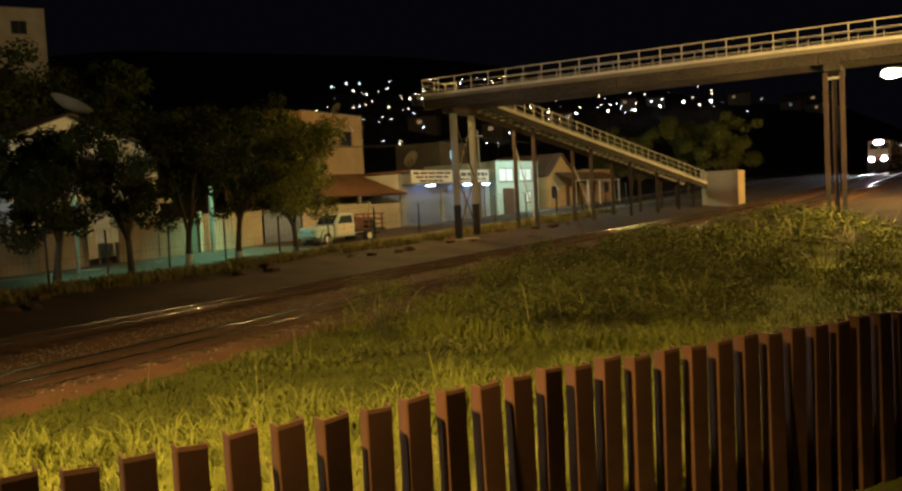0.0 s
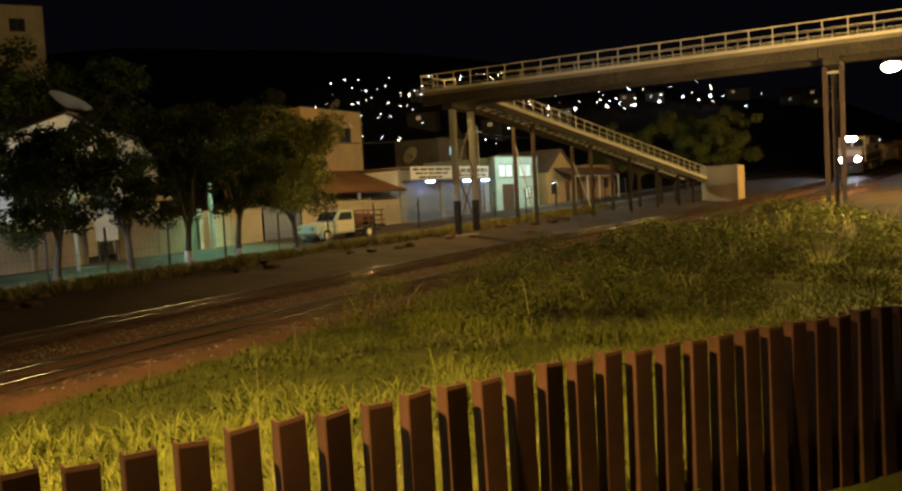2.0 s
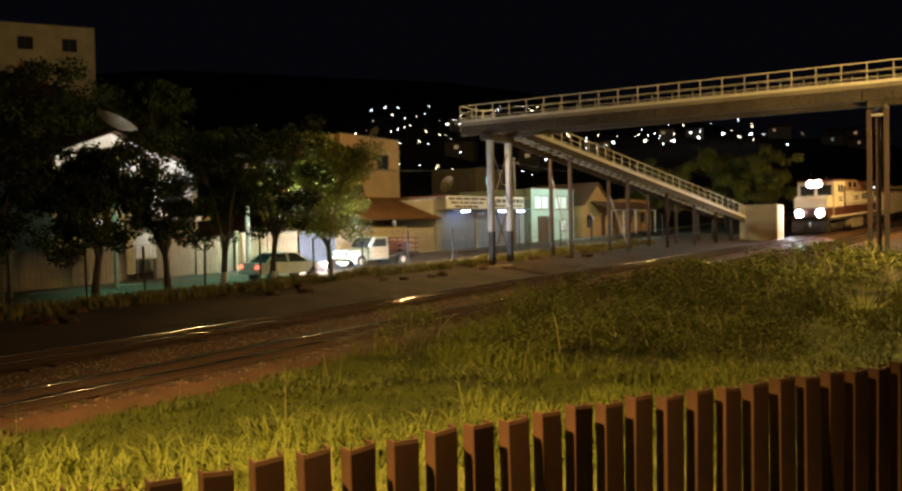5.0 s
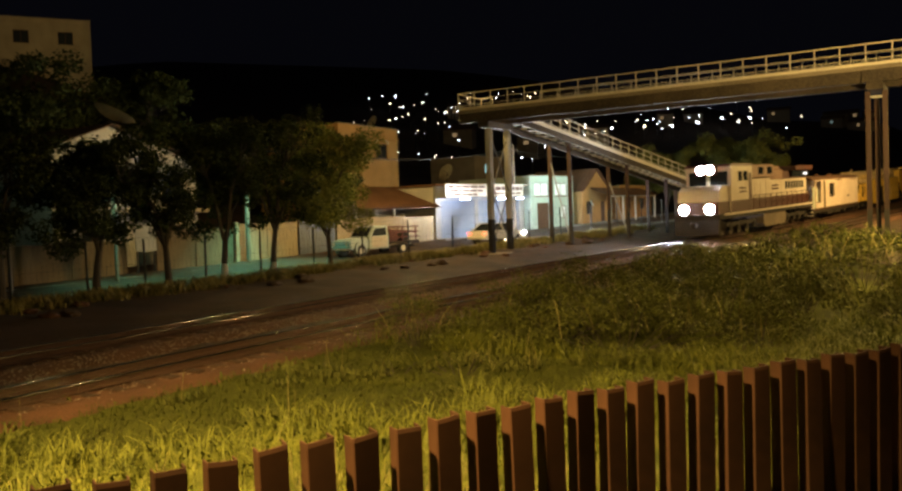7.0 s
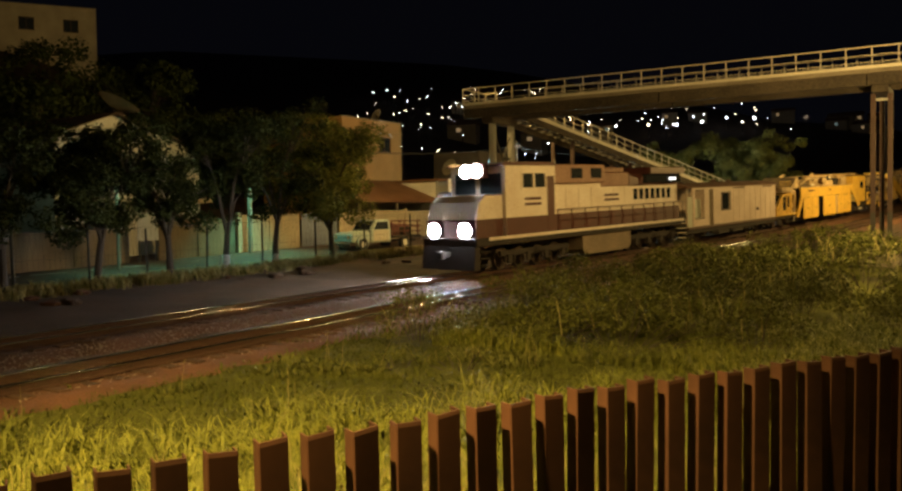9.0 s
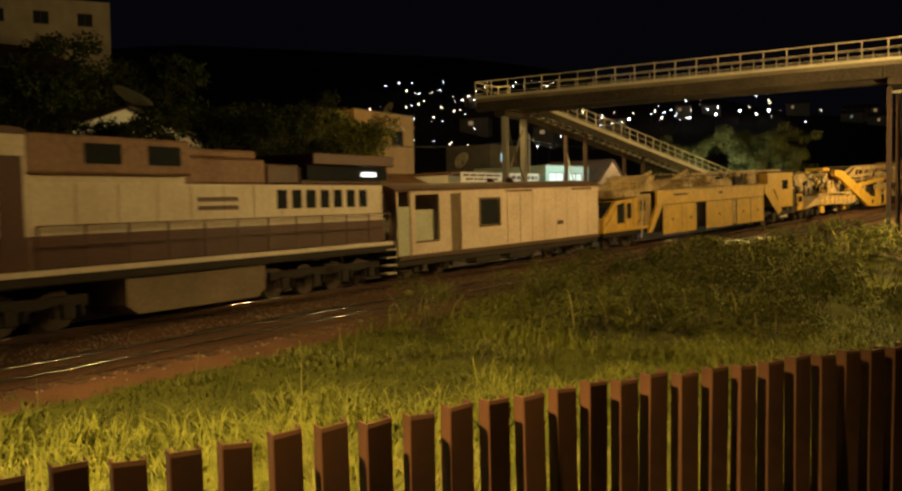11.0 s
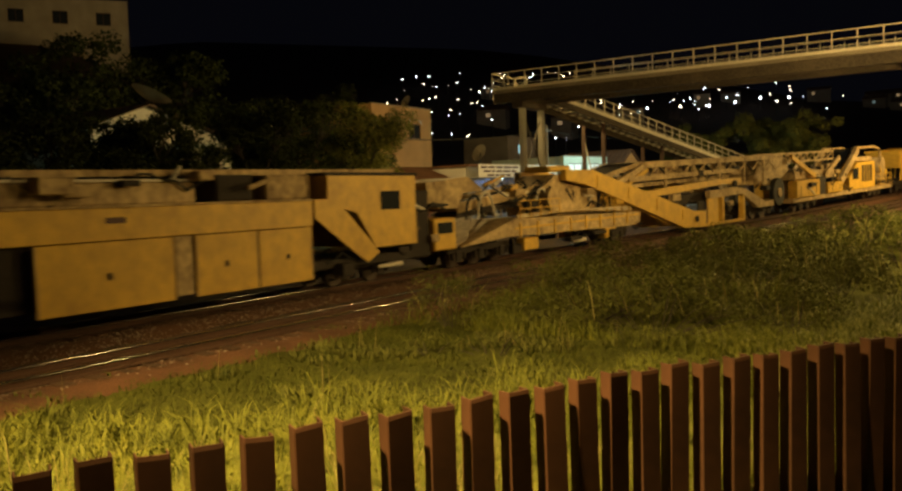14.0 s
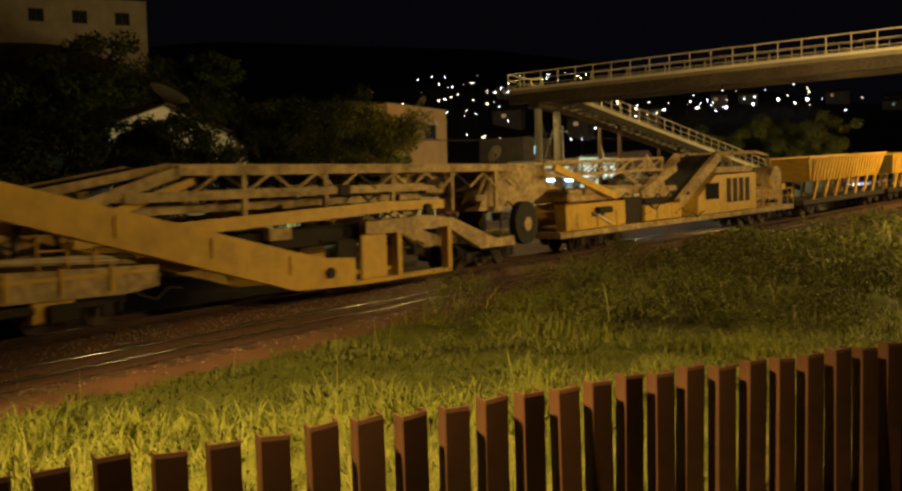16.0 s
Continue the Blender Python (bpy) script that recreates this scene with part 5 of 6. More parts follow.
    # hood in panels
    for a, b, z, x, mt in ((5.02, 9.4, 4.42, 1.38, HOODBROWN), (9.42, 12.3, 4.05, 1.05, HOODBROWN), (12.32, 13.68, 3.95, 1.05, LOCOBROWN), (13.7, 17.7, 3.88, 1.05, LOCOBROWN)):
        part("hood", box(B(), -x, x, a, b, 3.55 if a < 9 else 3.36, z, 0.05), mt, top, "sun-faded brown upper hood")
    part("hood", box(B(), -1.12, 1.12, 5.02, 9.4, 2.25, 3.545, 0.02), LOCOWHITE, top, "cream lower hood")
    part("hood", box(B(), -1.05, 1.05, 9.42, 17.7, 2.25, 3.355, 0.02), LOCOWHITE, top, "cream lower hood")
    part("hood_base", box(B(), -1.1, 1.1, 5.02, 17.7, 1.47, 2.245), LOCOBROWN, top)
    part("hood_top", box(B(), -0.9, 0.9, 9.6, 12.1, 4.052, 4.3, 0.06), HOODBROWN, top, "rusty roof hatch")
    part("radiator", box(B(), -1.5, 1.5, 13.8, 17.8, 3.95, 4.3, 0.03), LOCOBROWN, top, "overhanging maroon radiator wing")
    part("radiator_grille", box(B(), -1.25, 1.25, 13.8, 17.7, 3.5, 3.948), DARKGLASS, top)
    for s in (-1, 1):
        for i in range(11):
            a = 5.2 + i * 1.1
            x = 1.12 if a < 9.0 else 1.05
            part("hood_door", box(B(), *sorted((s * x, s * (x + 0.02))), a, a + 1.0, 2.35, 3.35, 0.008), LOCOWHITE, top)
        for a in (6.4, 8.1):
            part("vent_grille", box(B(), *sorted((s * 1.38, s * 1.395)), a, a + 0.95, 3.78, 4.25), DARKGLASS, top, "dark vent grille")
        for i in range(7):
            a = 12.7 + 0.62 * i
            part("louvre", box(B(), *sorted((s * 1.07, s * 1.09)), a, a + 0.38, 2.65, 3.2), DARKGLASS, top, "dark louvre")
        hand_rail(top, 5.2, 17.6, s * 1.42, 1.46, 0.95, 11, LOCOBROWN)
        part("walkway_line", box(B(), *sorted((s * 1.212, s * 1.224)), 4.95, y1 - 0.35, 2.20, 2.26), LOCOWHITE, top, "thin cream line")
        part("marker_lamp", box(B(), *sorted((s * 1.27, s * 1.33)), 16.3, 17.05, 3.62, 3.76, 0.02), MARKER, top, "lit white marker lamp")
        for k in range(4):
            part("step", box(B(), *sorted((s * 1.15, s * 1.47)), -0.35, 0.25, 0.35 + 0.27 * k, 0.39 + 0.27 * k), UNDERFRAME, top)
            part("step", box(B(), *sorted((s * 1.15, s * 1.47)), 17.35, 17.88, 0.35 + 0.27 * k, 0.39 + 0.27 * k), RAILING, top, "white-edged step")
        for z in (2.95, 2.72):
            part("marking_bar", box(B(), *sorted((s * 1.45, s * 1.456)), 2.7, 3.9, z - 0.06, z + 0.06), LOCOBROWN, c)
            part("marking_bar", box(B(), *sorted((s * 1.072, s * 1.078)), 9.8, 11.2, z - 0.06, z + 0.06), LOCOBROWN, top)
    part("fuel_tank", prism(B(), [(7.4, 1.1), (11.9, 1.1), (11.9, 0.45), (11.6, 0.22), (7.7, 0.22), (7.4, 0.45)], -1.3, 1.3), TANK, top, "dusty fuel tank")
    part("pilot", prism(B(), [(-0.62, 1.14), (-0.35, 1.14), (-0.35, 0.2), (-0.75, 0.2)], -1.4, 1.4), UNDERFRAME, top, "snow-plough pilot")
    bogie(top, 4.0, 4, 1.35, 0.47, 1.05)
    bogie(top, 14.9, 4, 1.35, 0.47, 1.05)
    coupler(top, -0.6, -1)
    coupler(top, 17.9, 1)
    for x in (-0.82, 0.82):
        h = part("headlamp", disc(x, -0.52, 1.78, 0.33, 0.10), WHEEL, top, "lamp housing")
        part("headlamp_lens", disc(x, -0.585, 1.78, 0.30, 0.03), HEADLAMP, h, "blazing white lens")
    h = part("headlamp", box(B(), -0.62, 0.62, 0.95, 1.36, 3.86, 4.5, 0.03), LOCOBROWN, top, "twin headlamp housing")
    # Added plate that keeps the top lenses' light off the nose.
    part("light_baffle", box(B(), -0.62, 0.62, 0.42, 0.95, 3.83, 3.855), LOCOBROWN, h)
    for x in (-0.29, 0.29):
        part("headlamp_lens", disc(x, 0.93, 4.17, 0.27, 0.03), HEADLAMP, h, "blazing white lens")
    return top


def white_car():
    """Crew van with an open end porch."""
    top = empty("crew_van", None, "dirty white railway crew van with rusty roof", "railway van", "train vehicles")
    part("underframe", box(B(), -1.3, 1.3, 0.0, 13.9, 0.50, 0.88, 0.03), UNDERFRAME, top)
    doors = [(2.95, 3.55, 0.9, 3.0)]
    wins = [(4.75, 5.95, 1.75, 2.72)]
    for s in (-1, 1):
        x0, x1 = sorted((s * 1.32, s * 1.4))
        part("side_wall", wall_with_holes(B(), 2.4, 13.8, 0.88, 3.2, x0, x1, [*doors, *wins]), CARWHITE, top, "ribbed dirty white side")
        part("porch_panel", wall_with_holes(B(), 0.75, 2.4, 0.88, 3.2, x0, x1, [(1.0, 2.3, 1.30, 3.0)]), CARWHITE, top)
        part("porch_rail", box(B(), *sorted((s * 1.33, s * 1.39)), 1.0, 2.3, 1.28, 1.36), WOOD, top)
        part("porch_panel", box(B(), *sorted((s * 1.30, s * 1.36)), 0.12, 0.78, 0.88, 2.6), PALEGREEN, top, "pale greenish porch screen")
        for i in range(9):
            y = 6.5 + 0.9 * i
            part("side_rib", box(B(), *sorted((s * 1.4, s * 1.415)), y, y + 0.04, 0.9, 3.15), CARWHITE, top)
        w = part("window", box(B(), *sorted((s * 1.34, s * 1.36)), 4.75, 5.95, 1.75, 2.72), DARKGLASS, top, "dark window")
        part("window_frame", wall_with_holes(B(), 4.67, 6.03, 1.67, 2.80, *sorted((s * 1.402, s * 1.43)), [(4.75, 5.95, 1.75, 2.72)]), WOOD, w)
        part("side_door", box(B(), *sorted((s * 1.33, s * 1.35)), 2.95, 3.55, 0.9, 3.0), TANWALL, top, "dull brown side door")
        part("hatch_plate", box(B(), *sorted((s * 1.4, s * 1.42)), 10.2, 10.7, 1.5, 1.68), WOOD, top, "small dark plate")
        part("gutter", box(B(), *sorted((s * 1.4, s * 1.44)), 0.4, 13.9, 3.12, 3.2), CARROOF, top)
        hand_rail(top, 0.1, 0.75, s * 1.3, 0.88, 1.0, 2, CARWHITE)
        part("step_plate", box(B(), *sorted((s * 1.1, s * 1.4)), 0.1, 0.7, 0.35, 0.40), UNDERFRAME, top)
    for s in (-1, 1):
        part("sill_beam", box(B(), *sorted((s * 1.3, s * 1.42)), 0.1, 13.85, 0.74, 0.90, 0.02), WOOD, top, "rust-brown sill beam")
        for a, b in ((4.6, 6.2), (6.8, 8.4)):
            part("underfloor_box", box(B(), *sorted((s * 0.7, s * 1.25)), a, b, 0.28, 0.56, 0.03), UNDERFRAME, top)
        part("brake_pipe", tube(B(), [(s * 1.2, 3.6, 0.42), (s * 1.2, 7.0, 0.38), (s * 1.2, 10.2, 0.44)], 0.03, 6), UNDERFRAME, top)
        part("roof_vent", disc(s * 0.5, 8.0, 3.42, 0.16, 0.16, "Y"), CARROOF, top)
        part("gutter_patch", box(B(), *sorted((s * 1.402, s * 1.412)), 6.4, 8.3, 2.98, 3.06), CARROOF, top, "dark rust streak plate")
        part("gutter_patch", box(B(), *sorted((s * 1.402, s * 1.412)), 11.4, 13.2, 2.98, 3.06), CARROOF, top, "dark rust streak plate")
    part("end_wall", box(B(), -1.32, 1.32, 13.72, 13.8, 0.88, 3.2), CARWHITE, top)
    part("end_wall", box(B(), -1.32, 1.32, 2.4, 2.46, 0.88, 3.2), CARWHITE, top)
    for s in (-1, 1):
        part("porch_screen", box(B(), *sorted((s * 1.12, s * 1.16)), 0.95, 2.3, 0.88, 2.45), PALEGREEN, top, "pale greenish inner screen")
    prof = [(-1.48, 3.18), (-1.0, 3.34), (0, 3.42), (1.0, 3.34), (1.48, 3.18), (1.48, 3.12), (-1.48, 3.12)]
    bm = B()
    a = [bm.verts.new((x, -0.1, z)) for x, z in prof]
    b = [bm.verts.new((x, 14.0, z)) for x, z in prof]
    bm.faces.new(a), bm.faces.new(b[::-1])
    for i in range(7):
        bm.faces.new((a[i], b[i], b[(i + 1) % 7], a[(i + 1) % 7]))
    bmesh.ops.recalc_face_normals(bm, faces=bm.faces)
    part("roof", bm, CARROOF, top, "rust-brown curved roof")
    for y in (0.15, 0.75):
        for x in (-1.3, 1.3):
            part("porch_post", bar(B(), (x, y, 0.88), (x, y, 3.15), 0.07, up=(0, 1, 0)), CARWHITE, top)
    bogie(top, 2.2, 2, 1.7, 0.42)
    bogie(top, 11.6, 2, 1.7, 0.42)
    coupler(top, 0.0, -1)
    coupler(top, 13.9, 1)
    return top


def side_panel(top, y0, y1, z0, z1, material, x=1.4, name="side_panel", label="", t=0.06, both=True):
    for s in ((-1, 1) if both else (1,)):
        part(name, box(B(), *sorted((s * (x - t), s * x)), y0, y1, z0, z1, 0.015), material, top, label)


def truss(top, a, b, depth, x, n, material):
    """A flat lattice side: two chords, uprights and diagonals, in the plane at x."""
    (y0, z0), (y1, z1) = a, b
    bm = B()
    bar(bm, (x, y0, z0), (x, y1, z1), 0.10, 0.12)
    bar(bm, (x, y0, z0 - depth), (x, y1, z1 - depth), 0.10, 0.12)
    for i in range(n + 1):
        f = i / n
        y, z = y0 + (y1 - y0) * f, z0 + (z1 - z0) * f
        bar(bm, (x, y, z), (x, y, z - depth), 0.07, up=(0, 1, 0))
        if i < n:
            g = (i + 1) / n
            bar(bm, (x, y, z - depth), (x, y0 + (y1 - y0) * g, z0 + (z1 - z0) * g), 0.06)
    return part("lattice_girder", bm, material, top)


def conveyor(top, a, b, width, depth, material, label=""):
    """A belt conveyor trough from a to b, as (y, z): two cheeks, a belt and its rollers."""
    (y0, z0), (y1, z1) = a, b
    for s in (-1, 1):
        part("conveyor_cheek", bar(B(), (s * width / 2, y0, z0), (s * width / 2, y1, z1), 0.08, depth), material, top, label)
    part("belt", bar(B(), (0, y0, z0 + 0.02), (0, y1, z1 + 0.02), width - 0.1, 0.05), RUBBER, top, "black rubber belt")
    L = math.hypot(y1 - y0, z1 - z0)
    for i in range(int(L / 1.2) + 1):
        f = i * 1.2 / L
        y, z = y0 + (y1 - y0) * f, z0 + (z1 - z0) * f - 0.06
        part("roller", tube(B(), [(-width / 2 + 0.05, y, z), (width / 2 - 0.05, y, z)], 0.06, 8), WHEEL, top)


def pipes(top, seed, y0, y1, z0, z1, n, material, x=1.2):
    """Hoses, cylinders and small boxes hung on a machine's flank."""
    rnd = random.Random(seed)
    for i in range(n):
        y, z = rnd.uniform(y0, y1), rnd.uniform(z0, z1)
        s = rnd.choice((1, 1, -1))
        xx = s * (x + rnd.uniform(-0.25, 0.1))
        k = rnd.random()
        if k < 0.4:
            e = (xx, y + rnd.uniform(-1.4, 1.4), min(z1 + 0.3, max(z0, z + rnd.uniform(-0.7, 0.7))))
            part("hydraulic_ram", tube(B(), [(xx, y, z), tuple((Vector((xx, y, z)) + Vector(e)) / 2), e], [0.075, 0.075, 0.04], 8), rnd.choice((material, material, RAILING, UNDERFRAME)), top)
        elif k < 0.7:
            a, b, c = rnd.uniform(0.12, 0.3), rnd.uniform(0.2, 0.55), rnd.uniform(0.15, 0.4)
            part("fitting_box", box(B(), xx - a, xx + a, y - b, y + b, z - c / 2, z + c / 2, 0.03), material if rnd.random() < 0.7 else UNDERFRAME, top)
        else:
            pts = [(xx, y + 0.35 * j, z + 0.16 * math.sin(j * 1.9 + i)) for j in range(5)]
            part("hose", tube(B(), pts, 0.035, 6), RUBBER, top)


def power_car():
    """Yellow machine with a driving cab, long panelled flanks and a rear cabin. Local y 0 is its front."""
    top = empty("power_wagon", None, "long yellow track machine wagon with panelled sides", "track machine", "train vehicles")
    part("underframe", box(B(), -1.2, 1.2, 0.2, 24.4, 0.62, 0.9, 0.03), UNDERFRAME, top)
    cab = prism(B(), [(0.0, 0.85), (0.0, 1.45), (1.2, 2.35), (3.3, 2.45), (3.3, 1.3), (2.6, 0.85)], -1.35, 1.35)
    c = part("driving_cab", cab, YELLOW, top, "raked yellow driving cab")
    for s in (-1, 1):
        part("side_window", prism(B(), [(1.25, 1.25), (1.25, 2.15), (1.9, 2.25), (1.9, 1.25)], *sorted((s * 1.352, s * 1.37))), DARKGLASS, c)
        part("side_window", box(B(), *sorted((s * 1.352, s * 1.37)), 2.2, 2.6, 1.45, 2.2), DARKGLASS, c)
        part("cab_rail", bar(B(), (s * 1.4, 0.2, 1.2), (s * 1.4, 1.2, 2.0), 0.04), YELLOW, c)
        for k in range(4):
            part("step", box(B(), *sorted((s * 1.1, s * 1.4)), 3.5, 4.1, 0.35 + 0.3 * k, 0.39 + 0.3 * k), UNDERFRAME, top)
        part("ladder", bar(B(), (s * 1.4, 3.5, 0.4), (s * 1.4, 3.7, 2.3), 0.05), RAILING, top)
    part("windscreen", prism(B(), [(0.12, 1.56), (1.08, 2.28), (1.06, 2.31), (0.10, 1.59)], -1.2, 1.2), DARKGLASS, c)
    part("cab_roof", box(B(), -1.4, 1.4, 0.9, 3.5, 2.46, 2.85, 0.08), YELLOWDIRT, top, "dusty roof box")
    part("feed_chute", prism(B(), [(3.2, 2.7), (5.3, 2.75), (5.3, 3.5), (5.0, 3.55)], -1.2, 1.2), YELLOWDIRT, top, "sloping dusty chute")
    part("engine_block", box(B(), -1.1, 1.1, 3.35, 5.1, 0.9, 2.6, 0.04), YELLOWDIRT, top)
    for s in (-1, 1):
        part("raked_end", prism(B(), [(4.15, 0.62), (4.55, 0.62), (5.70, 1.95), (5.70, 2.3), (5.08, 2.72), (5.08, 2.0)], *sorted((s * 1.33, s * 1.44))), YELLOW, top, "raked yellow end plate")
        part("cabin_window", box(B(), *sorted((s * 1.102, s * 1.13)), 3.75, 4.55, 1.75, 2.25, 0.01), DARKGLASS, top)
        part("cab_sill", box(B(), *sorted((s * 1.36, s * 1.42)), 0.3, 4.2, 0.86, 1.02, 0.02), YELLOW, top)
        for y in (1.95, 2.75, 3.35, 3.95):
            part("grab_rail", bar(B(), (s * 1.41, y, 1.0), (s * 1.41, y, 2.4), 0.045, up=(0, 1, 0)), YELLOW, top)
        hand_rail(top, 1.0, 3.4, s * 1.25, 2.85, 0.42, 3, YELLOW)
        hand_rail(top, 5.3, 9.0, s * 1.3, 2.78, 0.5, 4, YELLOWDIRT)
        part("roof_strut", bar(B(), (s * 1.1, 5.4, 2.8), (s * 1.1, 9.2, 3.75), 0.10, 0.16), YELLOWDIRT, top)
        for a in (6.8, 8.9, 12.6, 16.0, 18.2):
            part("latch", box(B(), *sorted((s * 1.43, s * 1.45)), a - 0.05, a + 0.05, 1.1, 1.25), UNDERFRAME, top)
        for a in (10.86, 14.36, 15.02, 17.06, 19.16):
            part("door_edge", box(B(), *sorted((s * 1.431, s * 1.445)), a, a + 0.035, 0.44, 1.94), YELLOWDIRT, top)
    # flanks
    side_panel(top, 5.1, 19.3, 1.98, 2.72, YELLOW, name="upper_side", label="plain yellow upper side")
    for a, b in ((5.75, 7.85), (7.9, 9.6), (10.85, 14.4), (15.0, 17.1), (17.15, 19.2)):
        side_panel(top, a, b, 0.42, 1.96, YELLOW, 1.43, "side_door", "yellow side door", 0.05)
    side_panel(top, 14.45, 14.95, 0.5, 1.96, YELLOWDIRT, 1.40, "door_post", "dusty door post")
    for y in (5.72, 9.62, 10.8, 17.12):
        side_panel(top, y, y + 0.03, 0.42, 1.96, UNDERFRAME, 1.42, "door_seam", "", 0.03)
    part("core", box(B(), -1.2, 1.2, 5.2, 19.2, 0.55, 2.6), UNDERFRAME, top, "dark machine core")
    side_panel(top, 7.0, 8.6, 2.42, 2.52, SIGNINK, 1.412, "lettering_bar", "", 0.01)
    side_panel(top, 12.6, 13.1, 2.36, 2.5, SIGNINK, 1.412, "lettering_bar", "", 0.01)
    part("side_edge", box(B(), -1.44, 1.44, 5.1, 19.3, 2.72, 2.78, 0.01), YELLOWDIRT, top)
    # on top
    part("top_trough", box(B(), -0.95, 0.95, 9.0, 15.5, 2.78, 3.32, 0.04), YELLOWDIRT, top, "dusty trough on the roof")
    part("trough_rim", box(B(), -1.0, 1.0, 9.0, 15.5, 3.32, 3.38), RAILING, top)
    conveyor(top, (4.8, 2.95), (9.3, 3.42), 1.3, 0.22, YELLOWDIRT)
    conveyor(top, (8.5, 3.5), (24.2, 3.62), 1.2, 0.16, YELLOWDIRT)
    part("exhaust_box", box(B(), -0.8, 0.8, 16.3, 17.6, 2.78, 3.5, 0.05), UNDERFRAME, top)
    part("roof_box", box(B(), -0.9, 0.9, 18.0, 19.8, 2.78, 3.5, 0.05), YELLOWDIRT, top)
    pipes(top, 3, 9.5, 18.0, 2.9, 3.5, 26, YELLOWDIRT, 1.05)
    pipes(top, 5, 20.0, 24.0, 0.5, 1.0, 10, UNDERFRAME, 1.2)
    # rear cabin over the bogie
    part("rear_cabin", prism(B(), [(20.0, 2.6), (20.0, 3.45), (24.4, 3.45), (24.4, 1.15), (22.2, 1.15), (21.3, 2.3)], -1.38, 1.38), YELLOW, top, "yellow rear cabin")
    for s in (-1, 1):
        part("cabin_window", box(B(), *sorted((s * 1.38, s * 1.395)), 22.5, 23.5, 2.35, 2.95), DARKGLASS, top)
        part("sloping_duct", prism(B(), [(19.35, 2.75), (20.3, 2.75), (22.3, 1.0), (21.7, 0.72), (21.2, 1.0), (19.35, 2.2)], *sorted((s * 1.385, s * 1.44))), YELLOW, top, "sloping yellow duct")
    part("cabin_roof", box(B(), -1.42, 1.42, 19.9, 24.5, 3.45, 3.55, 0.02), UNDERFRAME, top)
    bogie(top, 2.4, 2, 1.8, 0.42)
    bogie(top, 21.9, 2, 1.8, 0.42)
    coupler(top, 0.2, -1)
    return top


def excavating_car():
    """Low platform wagon with conveyors and the turret on which the long beam rests."""
    top = empty("excavating_wagon", None, "dusty yellow machine wagon with turret and conveyors", "track machine", "train vehicles")
    part("end_rack", box(B(), -1.2, 1.2, 0.0, 1.0, 0.6, 2.95, 0.05), UNDERFRAME, top, "dark machinery rack")
    pipes(top, 13, 0.0, 1.2, 0.9, 2.9, 14, YELLOWDIRT, 1.2)
    part("seat_box", box(B(), -1.3, 1.3, 1.1, 2.3, 0.75, 1.9, 0.05), YELLOW, top, "yellow operator's box")
    part("box_window", box(B(), -1.31, 1.31, 1.3, 2.1, 1.35, 1.75), DARKGLASS, top)
    part("cowl", prism(B(), [(1.0, 2.3), (1.0, 3.2), (3.3, 3.35), (4.2, 2.8), (3.0, 2.75), (2.6, 2.2)], -1.1, 1.1), YELLOWDIRT, top, "bulging dusty cowl")
    conveyor(top, (2.9, 2.2), (8.2, 2.75), 1.7, 0.36, YELLOWDIRT, "dusty conveyor cheek")
    conveyor(top, (3.2, 1.9), (9.5, 2.35), 1.1, 0.2, UNDERFRAME)
    bm = prism(B(), [(2.4, 0.78), (5.7, 1.62), (15.7, 1.35), (15.7, 0.85), (14.8, 0.74), (5.2, 0.95)], -1.38, 1.38)
    part("platform", bm, YELLOWDIRT, top, "low dusty platform")
    part("platform_edge", box(B(), -1.41, 1.41, 5.7, 15.6, 1.2, 1.28), YELLOW, top)
    for k in range(5):
        part("pipe_run", tube(B(), [(1.25, 6.0, 1.66 - 0.03 * k + 0.1), (1.25 - 0.06 * k, 10.5, 1.7), (1.2, 15.2, 1.45 + 0.05 * k)], 0.04, 6), RAILING if k % 2 else YELLOWDIRT, top)
    pipes(top, 17, 5.8, 13.5, 1.7, 2.7, 40, YELLOWDIRT, 1.0)
    pipes(top, 18, 2.4, 8.0, 2.4, 3.1, 16, YELLOW, 1.0)
    pipes(top, 19, 5.5, 15.2, 0.35, 0.7, 16, UNDERFRAME, 1.2)
    for k, y in enumerate((3.6, 4.3, 7.4, 8.0, 12.9)):
        for s in (-1, 1):
            arc = [(s * 1.1, y + 0.5 * math.cos(a), 1.75 + (0.9 + 0.1 * (k % 2)) * math.sin(a)) for a in (math.pi * j / 8 for j in range(9))]
            part("hose_loop", tube(B(), arc, 0.055, 6), RAILING if k % 2 else RUBBER, top, "looped hydraulic hose")
    for s in (-1, 1):
        for i in range(8):
            part("platform_rib", box(B(), *sorted((s * 1.38, s * 1.43)), 6.0 + 1.2 * i, 6.1 + 1.2 * i, 0.86, 1.45), YELLOW, top)
        hand_rail(top, 6.2, 9.0, s * 1.3, 1.6, 0.7, 4, YELLOW)
        hand_rail(top, 12.8, 15.5, s * 1.3, 1.4, 0.8, 4, YELLOW)
    part("motor", disc(1.0, 8.6, 2.3, 0.45, 0.6, "X"), YELLOWDIRT, top, "round drive motor")
    part("turret", prism(B(), [(8.2, 1.6), (8.2, 2.7), (9.4, 3.3), (11.5, 3.3), (12.6, 2.4), (12.9, 1.5)], -0.9, 0.9), YELLOWDIRT, top, "dusty turret")
    part("turret_cap", box(B(), -0.7, 0.7, 9.2, 10.9, 3.42, 3.68, 0.08), YELLOW, top)
